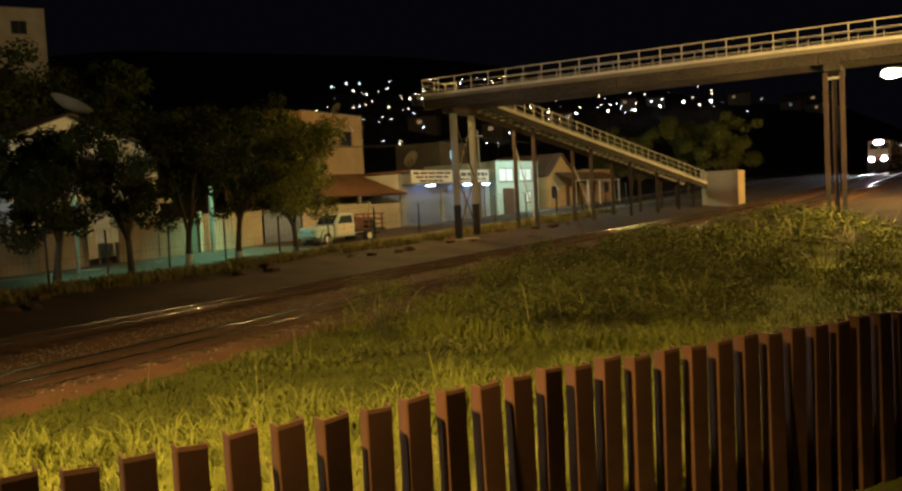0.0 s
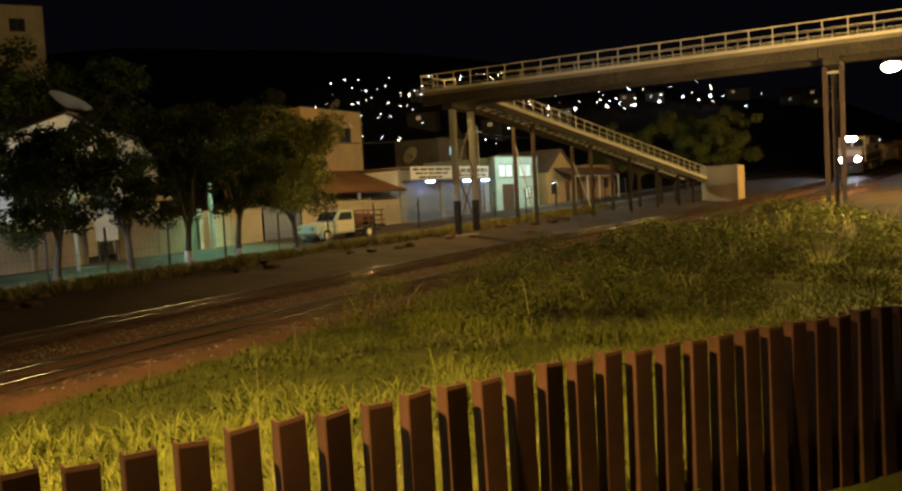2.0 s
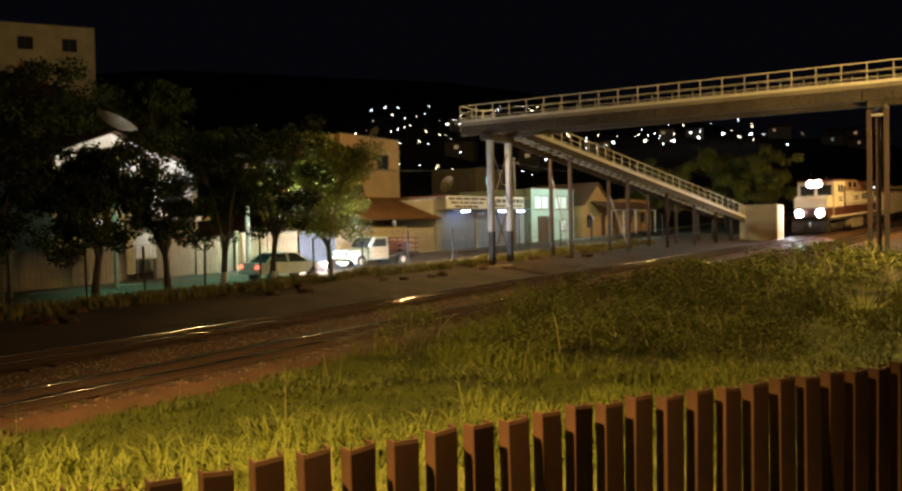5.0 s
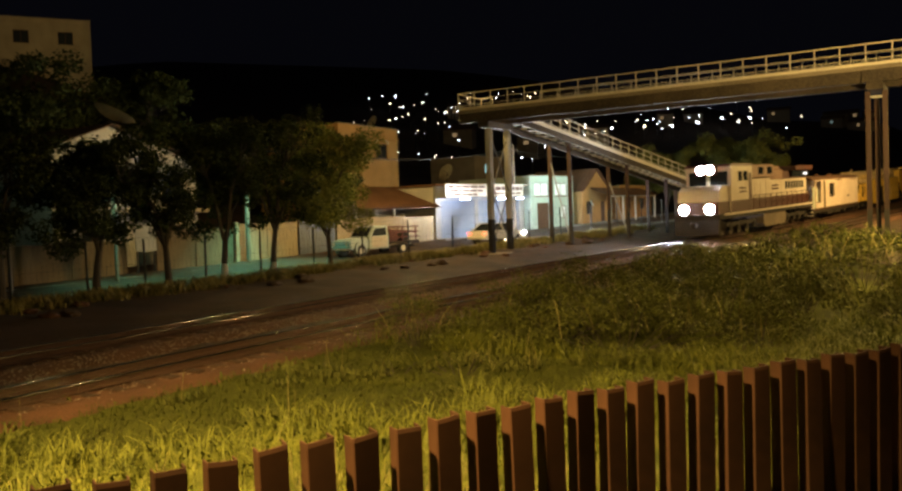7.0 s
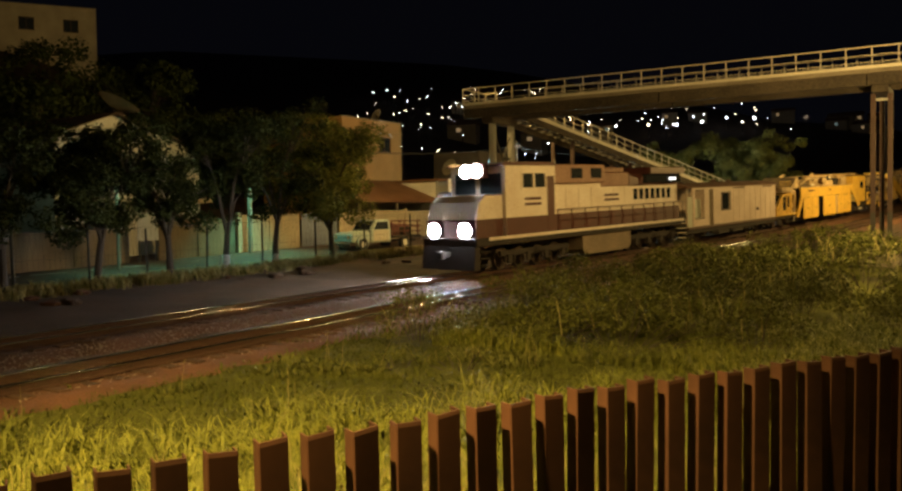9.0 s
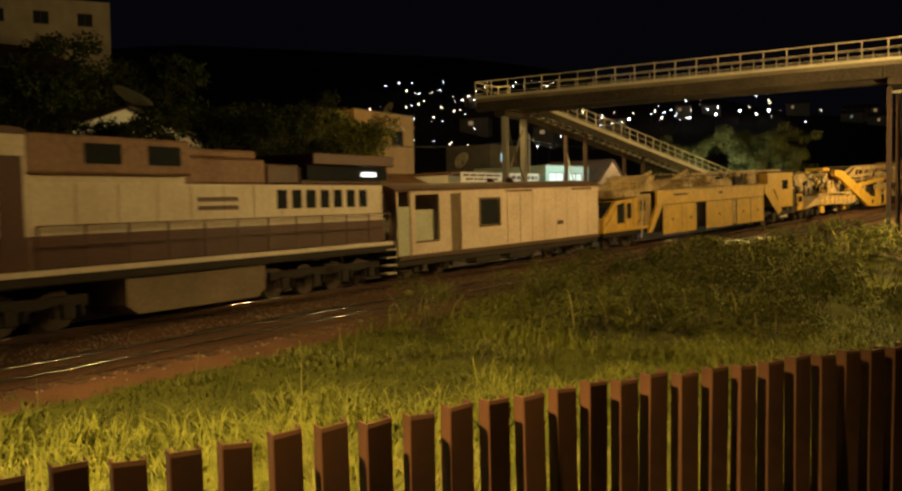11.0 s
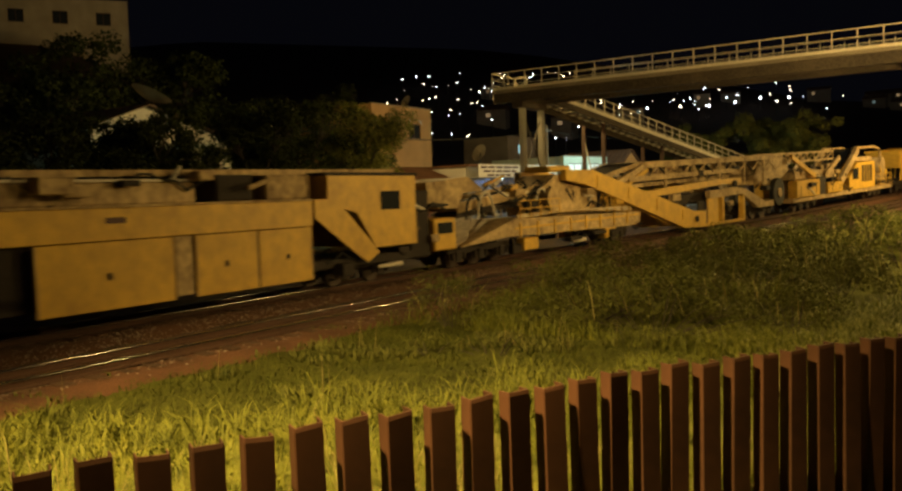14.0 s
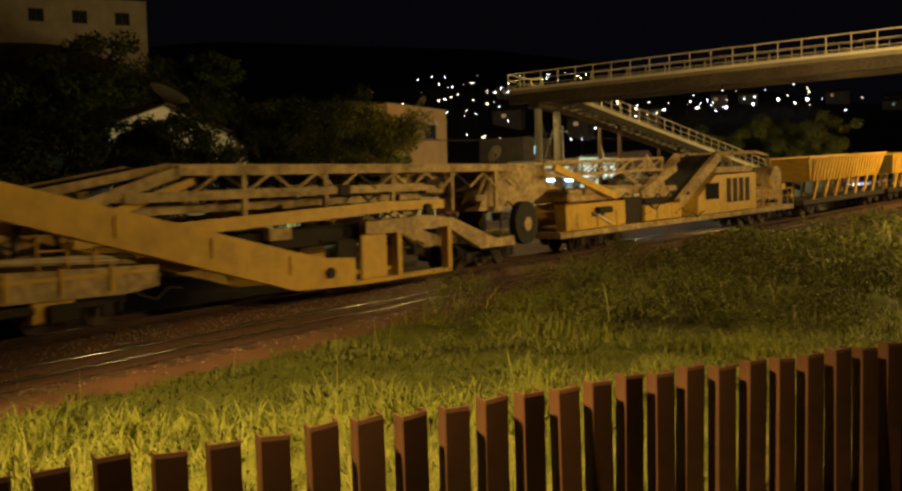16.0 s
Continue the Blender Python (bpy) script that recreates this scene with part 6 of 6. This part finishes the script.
    for y, mt in ((6.4, YELLOW), (12.6, YELLOW)):
        for s in (-1, 1):
            part("tool_box", box(B(), *sorted((s * 0.9, s * 1.3)), y, y + 1.0, 0.3, 0.8, 0.04), mt, top, "yellow under-floor box")
    bogie(top, 4.0, 3, 1.3, 0.42)
    bogie(top, 13.8, 2, 1.5, 0.42)
    return top


def beam_car():
    """The long dropped beam wagon: conveyors in tiers between an inclined front beam and an arched rear."""
    top = empty("beam_wagon", None, "long yellow beam wagon with tiered conveyors", "track machine", "train vehicles")
    for s in (-1, 1):
        x = sorted((s * 1.12, s * 1.42))
        part("main_beam", prism(B(), [(0.2, 3.05), (0.2, 3.5), (2.2, 3.45), (11.6, 1.05), (13.0, 0.95), (13.0, 0.12), (10.6, 0.22), (1.6, 2.85)], *x), YELLOW, top, "broad inclined yellow beam")
        part("lower_sill", box(B(), *x, 13.0, 17.9, 0.10, 0.24, 0.02), YELLOW, top)
        part("door_panel", box(B(), *sorted((s * 1.30, s * 1.40)), 13.3, 14.5, 0.24, 1.6, 0.03), YELLOW, top, "yellow door panel")
        part("dark_bay", box(B(), *sorted((s * 1.2, s * 1.28)), 12.4, 13.25, 0.95, 1.5), UNDERFRAME, top)
        for y in (15.1, 17.8):
            part("frame_post", box(B(), *x, y - 0.1, y + 0.1, 0.2, 1.75), YELLOW, top)
        part("arch_beam", prism(B(), [(13.5, 1.62), (13.5, 2.0), (16.6, 2.1), (18.0, 1.95), (20.8, 1.05), (22.0, 1.1), (22.0, 0.75), (19.7, 0.75), (17.6, 1.68), (14.4, 1.6)], *sorted((s * 1.15, s * 1.44))), YELLOWDIRT, top, "arched dusty beam")
        part("mid_chord", bar(B(), (s * 1.3, 4.2, 2.0), (s * 1.3, 14.8, 2.45), 0.12, 0.34), YELLOW, top)
        part("mid_chord", bar(B(), (s * 1.3, 14.8, 2.45), (s * 1.3, 17.6, 2.45), 0.12, 0.30), YELLOW, top)
        part("upper_chord", bar(B(), (s * 1.25, 5.5, 2.9), (s * 1.25, 17.0, 3.05), 0.10, 0.24), YELLOWDIRT, top)
        part("top_chord", bar(B(), (s * 1.25, 7.0, 3.55), (s * 1.25, 22.5, 3.72), 0.12, 0.26), YELLOWDIRT, top)
        part("raised_arm", bar(B(), (s * 1.2, 3.4, 2.4), (s * 1.2, 7.0, 3.5), 0.12, 0.28), YELLOWDIRT, top)
        part("raised_arm", bar(B(), (s * 1.05, 4.2, 2.2), (s * 1.05, 7.6, 3.3), 0.10, 0.2), YELLOW, top)
        for y in (9.0, 12.0, 15.0, 18.2, 21.0):
            part("upright", bar(B(), (s * 1.25, y, 2.2), (s * 1.25, y, 3.6), 0.12, 0.16, up=(0, 1, 0)), YELLOWDIRT, top)
        part("round_boss", disc(s * 1.4, 16.6, 2.3, 0.18, 0.2, "X"), UNDERFRAME, top)
        part("spare_wheel", disc(s * 1.25, 23.0, 1.55, 0.85, 0.3, "X", 28), RUBBER, top, "large black tyre")
        part("hub", disc(s * 1.42, 23.0, 1.5, 0.28, 0.1, "X"), YELLOWDIRT, top)
    conveyor(top, (2.0, 2.75), (7.0, 3.65), 1.9, 0.2, YELLOWDIRT)
    conveyor(top, (7.0, 3.66), (24.5, 3.84), 1.9, 0.12, YELLOWDIRT)
    conveyor(top, (5.0, 2.55), (17.0, 2.75), 1.7, 0.2, YELLOWDIRT)
    part("belly_tray", box(B(), -0.9, 0.9, 9.0, 15.0, 1.35, 1.9, 0.05), UNDERFRAME, top)
    pipes(top, 23, 8.0, 22.0, 1.8, 3.4, 46, YELLOWDIRT, 1.05)
    pipes(top, 24, 12.6, 21.5, 0.5, 1.6, 20, UNDERFRAME, 1.15)
    for s in (-1, 1):
        for i in range(9):
            y = 7.4 + 1.7 * i
            part("lattice_bar", bar(B(), (s * 1.27, y, 3.0), (s * 1.27, y + 0.85, 3.5), 0.07), YELLOWDIRT, top)
            part("lattice_bar", bar(B(), (s * 1.27, y + 0.85, 3.5), (s * 1.27, y + 1.7, 3.0), 0.07), UNDERFRAME if i % 3 == 0 else YELLOWDIRT, top)
        for y in (2.6, 5.2, 7.8, 10.4):
            z = 3.05 - 0.255 * (y - 2.2) if y > 2.2 else 3.1
            part("beam_stiffener", box(B(), *sorted((s * 1.42, s * 1.46)), y - 0.05, y + 0.05, z - 0.28, z + 0.25, 0.01), YELLOW, top)
        part("pivot_pin", disc(s * 1.44, 11.9, 0.6, 0.16, 0.12, "X"), UNDERFRAME, top, "dark greasy pivot pin")
    part("tower", prism(B(), [(20.2, 2.1), (21.4, 3.75), (24.8, 3.75), (25.6, 2.9), (23.6, 2.1)], -1.0, 1.0), YELLOWDIRT, top, "dusty gear tower")
    bogie(top, 20.8, 3, 1.35, 0.42)
    return top


def screening_car():
    """Rear machine wagon: truss top, low boxes, inclined arm and cabin."""
    top = empty("screening_wagon", None, "dusty yellow screening wagon with lattice top and cabin", "track machine", "train vehicles")
    part("underframe", box(B(), -1.25, 1.25, 0.0, 24.0, 0.68, 0.98, 0.03), YELLOWDIRT, top)
    for s in (-1, 1):
        truss(top, (-0.8, 3.9), (8.6, 3.98), 0.55, s * 1.1, 7, YELLOWDIRT)
        part("inclined_strut", bar(B(), (s * 1.25, -0.3, 3.7), (s * 1.25, 4.2, 2.3), 0.14, 0.3), YELLOW, top)
        part("inclined_strut", bar(B(), (s * 1.25, 6.3, 2.3), (s * 1.25, 9.6, 3.5), 0.14, 0.34), YELLOWDIRT, top)
        part("side_box", box(B(), *sorted((s * 0.8, s * 1.42)), 0.2, 4.7, 0.98, 2.1, 0.04), YELLOW, top, "pale yellow side box")
        part("side_bay", box(B(), *sorted((s * 0.8, s * 1.3)), 4.75, 6.3, 1.0, 2.2), UNDERFRAME, top)
        part("side_box", box(B(), *sorted((s * 0.8, s * 1.42)), 6.4, 9.8, 1.0, 1.75, 0.04), YELLOW, top)
        part("marking_bar", box(B(), *sorted((s * 1.42, s * 1.426)), 2.0, 3.0, 1.5, 1.7), SIGNINK, top)
        part("arm", bar(B(), (s * 1.2, 9.9, 1.7), (s * 1.2, 14.2, 4.05), 0.25, 0.55), YELLOWDIRT, top, "heavy inclined arm")
        part("cabin_window", box(B(), *sorted((s * 1.36, s * 1.375)), 12.4, 13.9, 1.75, 2.6), DARKGLASS, top)
        for k in range(4):
            part("cabin_grille", box(B(), *sorted((s * 1.36, s * 1.38)), 14.8 + 0.75 * k, 15.3 + 0.75 * k, 1.5, 2.8), UNDERFRAME, top)
        part("roof_bow", tube(B(), [(s * 1.2, 14.4, 4.15), (s * 1.2, 18.8, 4.2), (s * 1.2, 20.3, 4.0), (s * 1.2, 20.8, 3.3)], 0.1, 8), YELLOWDIRT, top)
        hand_rail(top, 19.5, 23.8, s * 1.3, 0.98, 1.0, 5, YELLOW)
    part("screen_drum", box(B(), -1.0, 1.0, 1.0, 8.6, 2.15, 2.75, 0.08), YELLOWDIRT, top)
    part("hopper_heap", prism(B(), [(6.0, 2.1), (9.4, 2.1), (8.6, 2.9), (6.8, 2.75)], -1.1, 1.1), YELLOWDIRT, top)
    conveyor(top, (9.2, 1.6), (14.6, 4.1), 1.5, 0.3, UNDERFRAME)
    part("cabin", prism(B(), [(11.6, 1.0), (11.6, 1.9), (13.6, 3.0), (18.4, 3.05), (18.4, 1.0)], -1.36, 1.36), YELLOW, top, "yellow rear cabin")
    part("roof_tray", box(B(), -1.1, 1.1, 14.2, 18.6, 3.1, 3.45, 0.05), YELLOWDIRT, top)
    part("end_drum", disc(0, 21.8, 2.6, 0.75, 2.2, "X", 24), YELLOWDIRT, top, "dusty drum")
    part("drum_saddle", box(B(), -1.1, 1.1, 21.0, 22.6, 0.98, 1.95, 0.04), YELLOWDIRT, top)
    pipes(top, 29, 0.5, 9.5, 2.2, 3.5, 38, YELLOWDIRT, 1.05)
    pipes(top, 30, 1.0, 11.0, 1.0, 2.2, 16, UNDERFRAME, 1.42)
    for s in (-1, 1):
        for y in (0.9, 2.4, 3.9, 7.4, 8.8):
            part("box_seam", box(B(), *sorted((s * 1.421, s * 1.428)), y, y + 0.04, 1.05, 1.72), UNDERFRAME, top)
    pipes(top, 31, 17.5, 23.5, 1.1, 2.6, 14, YELLOW, 1.15)
    bogie(top, 3.2, 3, 1.35, 0.42)
    bogie(top, 19.5, 3, 1.35, 0.42)
    coupler(top, 24.0, 1)
    return top


def hopper_car():
    """Ribbed yellow side-dump hopper."""
    top = empty("hopper_wagon", None, "ribbed yellow ballast hopper wagon", "railway wagon", "train vehicles")
    part("underframe", box(B(), -1.2, 1.2, 0.2, 17.6, 0.75, 1.1, 0.03), UNDERFRAME, top)
    bm = B()
    a = [bm.verts.new((x, y, z)) for y, z, x in ((0.6, 3.75, 1.42), (17.2, 3.95, 1.42), (16.2, 2.3, 1.1), (1.8, 2.25, 1.1))]
    b = [bm.verts.new((x, y, z)) for y, z, x in ((0.6, 3.75, -1.42), (17.2, 3.95, -1.42), (16.2, 2.3, -1.1), (1.8, 2.25, -1.1))]
    bm.faces.new(a), bm.faces.new(b[::-1])
    for i in (1, 2, 3):
        bm.faces.new((a[i], b[i], b[(i + 1) % 4], a[(i + 1) % 4]))
    bmesh.ops.recalc_face_normals(bm, faces=bm.faces)
    bmesh.ops.solidify(bm, geom=bm.faces[:], thickness=0.05)
    part("hopper", bm, YELLOW, top, "sloping yellow hopper body")
    for s in (-1, 1):
        for i in range(24):
            y = 1.3 + 0.65 * i
            part("hopper_rib", bar(B(), (s * 1.14, min(max(y, 2.0), 15.9), 2.3), (s * 1.44, y, 3.8), 0.09, 0.06), YELLOW, top)
        part("top_rim", bar(B(), (s * 1.45, 0.6, 3.77), (s * 1.45, 17.2, 3.97), 0.10, 0.12), YELLOW, top)
        for i in range(7):
            y = 2.2 + 2.1 * i
            part("bracket", bar(B(), (s * 1.1, y, 1.1), (s * 1.15, y + 0.7, 2.3), 0.12, 0.2), YELLOW, top)
        hand_rail(top, 17.3, 18.2, s * 1.2, 1.1, 1.2, 2, YELLOW)
    bogie(top, 2.4, 2, 1.7, 0.42)
    bogie(top, 15.4, 2, 1.7, 0.42)
    coupler(top, 17.6, 1)
    return top


# ---- road vehicles ----


def saloon_car():
    """White saloon; it drives along local +y."""
    top = empty("saloon_car", None, "pale saloon car driving with its lamps on", "car")
    prof = [(-2.2, 0.35), (2.2, 0.35), (2.25, 0.62), (2.05, 0.78), (1.0, 0.92), (-1.35, 0.98), (-2.15, 0.95), (-2.28, 0.65)]
    bm = prism(B(), prof, -0.86, 0.86)
    bmesh.ops.bevel(bm, geom=[e for e in bm.edges], offset=0.05, segments=2, affect="EDGES")
    part("body", bm, CARPAINT, top, "glossy pale body")
    bm = B()
    v = [bm.verts.new(q) for q in ((-0.8, -1.75, 0.95), (0.8, -1.75, 0.95), (0.8, 1.15, 0.9), (-0.8, 1.15, 0.9), (-0.62, -1.05, 1.42), (0.62, -1.05, 1.42), (0.62, 0.35, 1.42), (-0.62, 0.35, 1.42))]
    for q in ((0, 3, 2, 1), (4, 5, 6, 7), (0, 1, 5, 4), (1, 2, 6, 5), (2, 3, 7, 6), (3, 0, 4, 7)):
        bm.faces.new([v[i] for i in q])
    part("glasshouse", bm, DARKGLASS, top, "dark tinted windows")
    part("roof", box(B(), -0.63, 0.63, -1.08, 0.38, 1.42, 1.47, 0.02), CARPAINT, top)
    for s in (-1, 1):
        for a, b in (((s * 0.79, 1.12, 0.93), (s * 0.62, 0.35, 1.44)), ((s * 0.8, -0.3, 0.95), (s * 0.63, -0.3, 1.44)), ((s * 0.8, -1.72, 0.97), (s * 0.62, -1.05, 1.44))):
            part("window_pillar", bar(B(), a, b, 0.07), CARPAINT, top)
        for y in (-1.35, 1.35):
            w = part("tyre", disc(s * 0.78, y, 0.31, 0.31, 0.2, "X", 24), RUBBER, top)
            part("rim", disc(s * 0.885, y, 0.31, 0.19, 0.02, "X", 16), RAILHEAD, w)
        part("headlight", prism(B(), [(2.31, 0.76), (2.33, 0.75), (2.24, 0.60), (2.22, 0.61)], *sorted((s * 0.5, s * 0.8))), CARLAMP, top, "bright white headlight")
        part("tail_light", box(B(), *sorted((s * 0.55, s * 0.82)), -2.27, -2.22, 0.68, 0.84), CARTAIL, top, "red tail light")
        part("door_handle", box(B(), *sorted((s * 0.86, s * 0.88)), -0.6, -0.42, 0.8, 0.83), RAILHEAD, top)
    part("bumper", box(B(), -0.84, 0.84, -2.34, -2.24, 0.38, 0.58, 0.03), CARPAINT, top)
    part("bumper", box(B(), -0.84, 0.84, 2.22, 2.32, 0.36, 0.55, 0.03), CARPAINT, top)
    return top


def old_truck(m):
    """Old rounded pickup with a loaded rack; its bonnet looks down local -y."""
    top = empty("old_truck", m, "old pale green pickup truck with a dark rear rack", "truck")
    prof = [(-2.9, 0.5), (-2.95, 0.95), (-2.7, 1.12), (-1.35, 1.2), (-1.3, 0.5)]
    bm = prism(B(), prof, -0.8, 0.8)
    bmesh.ops.bevel(bm, geom=bm.edges[:], offset=0.07, segments=2, affect="EDGES")
    part("bonnet", bm, TRUCKPAINT, top, "rounded pale bonnet")
    cab = prism(B(), [(-1.32, 0.45), (-1.32, 1.22), (-0.85, 1.85), (0.35, 1.88), (0.5, 1.2), (0.5, 0.45)], -0.85, 0.85)
    bmesh.ops.bevel(cab, geom=cab.edges[:], offset=0.05, segments=2, affect="EDGES")
    c = part("cab", cab, TRUCKPAINT, top)
    part("windscreen", prism(B(), [(-1.30, 1.27), (-0.92, 1.78), (-0.94, 1.80), (-1.34, 1.29)], -0.7, 0.7), DARKGLASS, c)
    for s in (-1, 1):
        part("side_window", prism(B(), [(-1.05, 1.27), (-0.75, 1.74), (0.2, 1.76), (0.25, 1.27)], *sorted((s * 0.85, s * 0.862))), DARKGLASS, c)
        part("door", box(B(), *sorted((s * 0.85, s * 0.868)), -1.1, 0.3, 0.55, 1.22, 0.006), TRUCKDOOR, c, "cream door")
        f = disc(s * 0.78, -2.05, 0.55, 0.48, 0.3, "X", 20)
        part("wing", f, TRUCKPAINT, top, "rounded front wing")
        for y in (-2.05, 1.7):
            w = part("tyre", disc(s * 0.82, y, 0.38, 0.38, 0.24, "X", 24), RUBBER, top)
            part("rim", disc(s * 0.945, y, 0.38, 0.2, 0.02, "X", 16), WHITEWALL, w)
        part("headlight", disc(s * 0.55, -2.95, 0.85, 0.12, 0.06), RAILHEAD, top)
        for y in (0.6, 1.8, 3.1):
            part("rack_post", bar(B(), (s * 0.8, y, 0.8), (s * 0.8, y, 1.75), 0.06, up=(0, 1, 0)), TRUCKRED, top)
        for z in (1.1, 1.42, 1.75):
            part("rack_rail", bar(B(), (s * 0.8, 0.6, z), (s * 0.8, 3.4, z), 0.05, 0.08), TRUCKRED, top)
    part("bumper", box(B(), -0.85, 0.85, -3.08, -2.98, 0.45, 0.6, 0.03), RAILHEAD, top)
    part("load_bed", box(B(), -0.85, 0.85, 0.55, 3.4, 0.66, 0.84, 0.02), UNDERFRAME, top)
    part("chassis", box(B(), -0.4, 0.4, -2.7, 3.3, 0.42, 0.55), UNDERFRAME, top)
    part("crane_box", box(B(), -0.6, 0.6, 0.7, 1.6, 0.84, 1.6, 0.06), TRUCKRED, top, "dark red load")
    part("drum", disc(0, 2.4, 1.1, 0.3, 1.0, "X"), UNDERFRAME, top)
    part("crane_jib", bar(B(), (0, 0.9, 1.6), (0, 4.1, 1.35), 0.1, 0.14), TRUCKRED, top)
    return top


CARPAINT = mat("pale_car_paint", (0.70, 0.68, 0.62), 0.25, 0.0, 2, 0.08, 0.0, spec=0.6)
CARLAMP = glowing("car_headlight", (0.95, 0.97, 1.0), 8500.0)
CARTAIL = glowing("car_tail_light", (1.0, 0.10, 0.06), 5.0)
TRUCKPAINT = mat("faded_green_paint", (0.42, 0.50, 0.47), 0.45, 0.0, 3, 0.25, 0.03)
TRUCKDOOR = mat("faded_cream_paint", (0.55, 0.50, 0.40), 0.5, 0.0, 3, 0.25, 0.03)
TRUCKRED = mat("dark_red_rack", (0.13, 0.045, 0.035), 0.6, 0.0, 3, 0.4, 0.05)

TRAIN = [  # thing, metres behind the front lamps of its local y 0, its two bogies
    (locomotive(), 0.6, 4.0, 14.9),
    (white_car(), 18.75, 2.2, 11.6),
    (power_car(), 33.0, 2.4, 21.9),
    (excavating_car(), 57.6, 4.0, 13.8),
    (beam_car(), 67.0, 2.0, 20.8),
    (screening_car(), 92.6, 3.2, 19.5),
    (hopper_car(), 118.0, 2.4, 15.4),
]
SALOON = saloon_car()
_ty = 43.2
old_truck(Matrix.Translation((centre_x(_ty) - 16.6, _ty, level(_ty) - 0.15)) @ Matrix.Rotation(-0.14, 4, "Z"))
_second = hopper_car()
TRAIN.append((_second, 136.6, 2.4, 15.4))


def motions():
    """The train rolls in from the distance and past; the saloon drives up the street."""
    ks = [0, 1.5, 3.5, 7, 9, 12, 13, 14, 15, 16]
    kv = [135.3, 115.2, 92.0, 52.4, 28.4, -7.5, -20.9, -34.3, -47.5, -60.8]
    fit = np.polynomial.Polynomial.fit(ks, kv, 4)
    times = [0.25 * i for i in range(65)]
    for ob, behind, b0, b1 in TRAIN:
        rows = []
        for t in times:
            s = float(fit(t)) + behind
            p, _ = on_track(s + b0)
            q, _ = on_track(s + b1)
            d = (q - p).normalized()
            x = d.cross(Vector((0, 0, 1))).normalized()
            r = Matrix((x, d, x.cross(d))).transposed().to_4x4()
            rows.append((t, Matrix.Translation(p - d * b0) @ r))
        walk(ob, rows)
    ct = [0, 2.6, 3.5, 3.7, 5.8, 6.2, 6.7, 7.0, 7.5, 8.0, 11, 16]
    cy = [-13, 11.5, 19.9, 21.7, 41.7, 45.1, 49.6, 52.6, 56.4, 60.0, 82, 122]
    rows = []
    for i in range(33):
        t = 0.5 * i
        y = float(np.interp(t, ct, cy))
        h = math.atan((centre_x(y + 1) - centre_x(y - 1)) / 2)
        rows.append((t, Matrix.Translation((centre_x(y) - 14.4, y, level(y) - 0.145)) @ Matrix.Rotation(-h, 4, "Z")))
    walk(SALOON, rows)


motions()
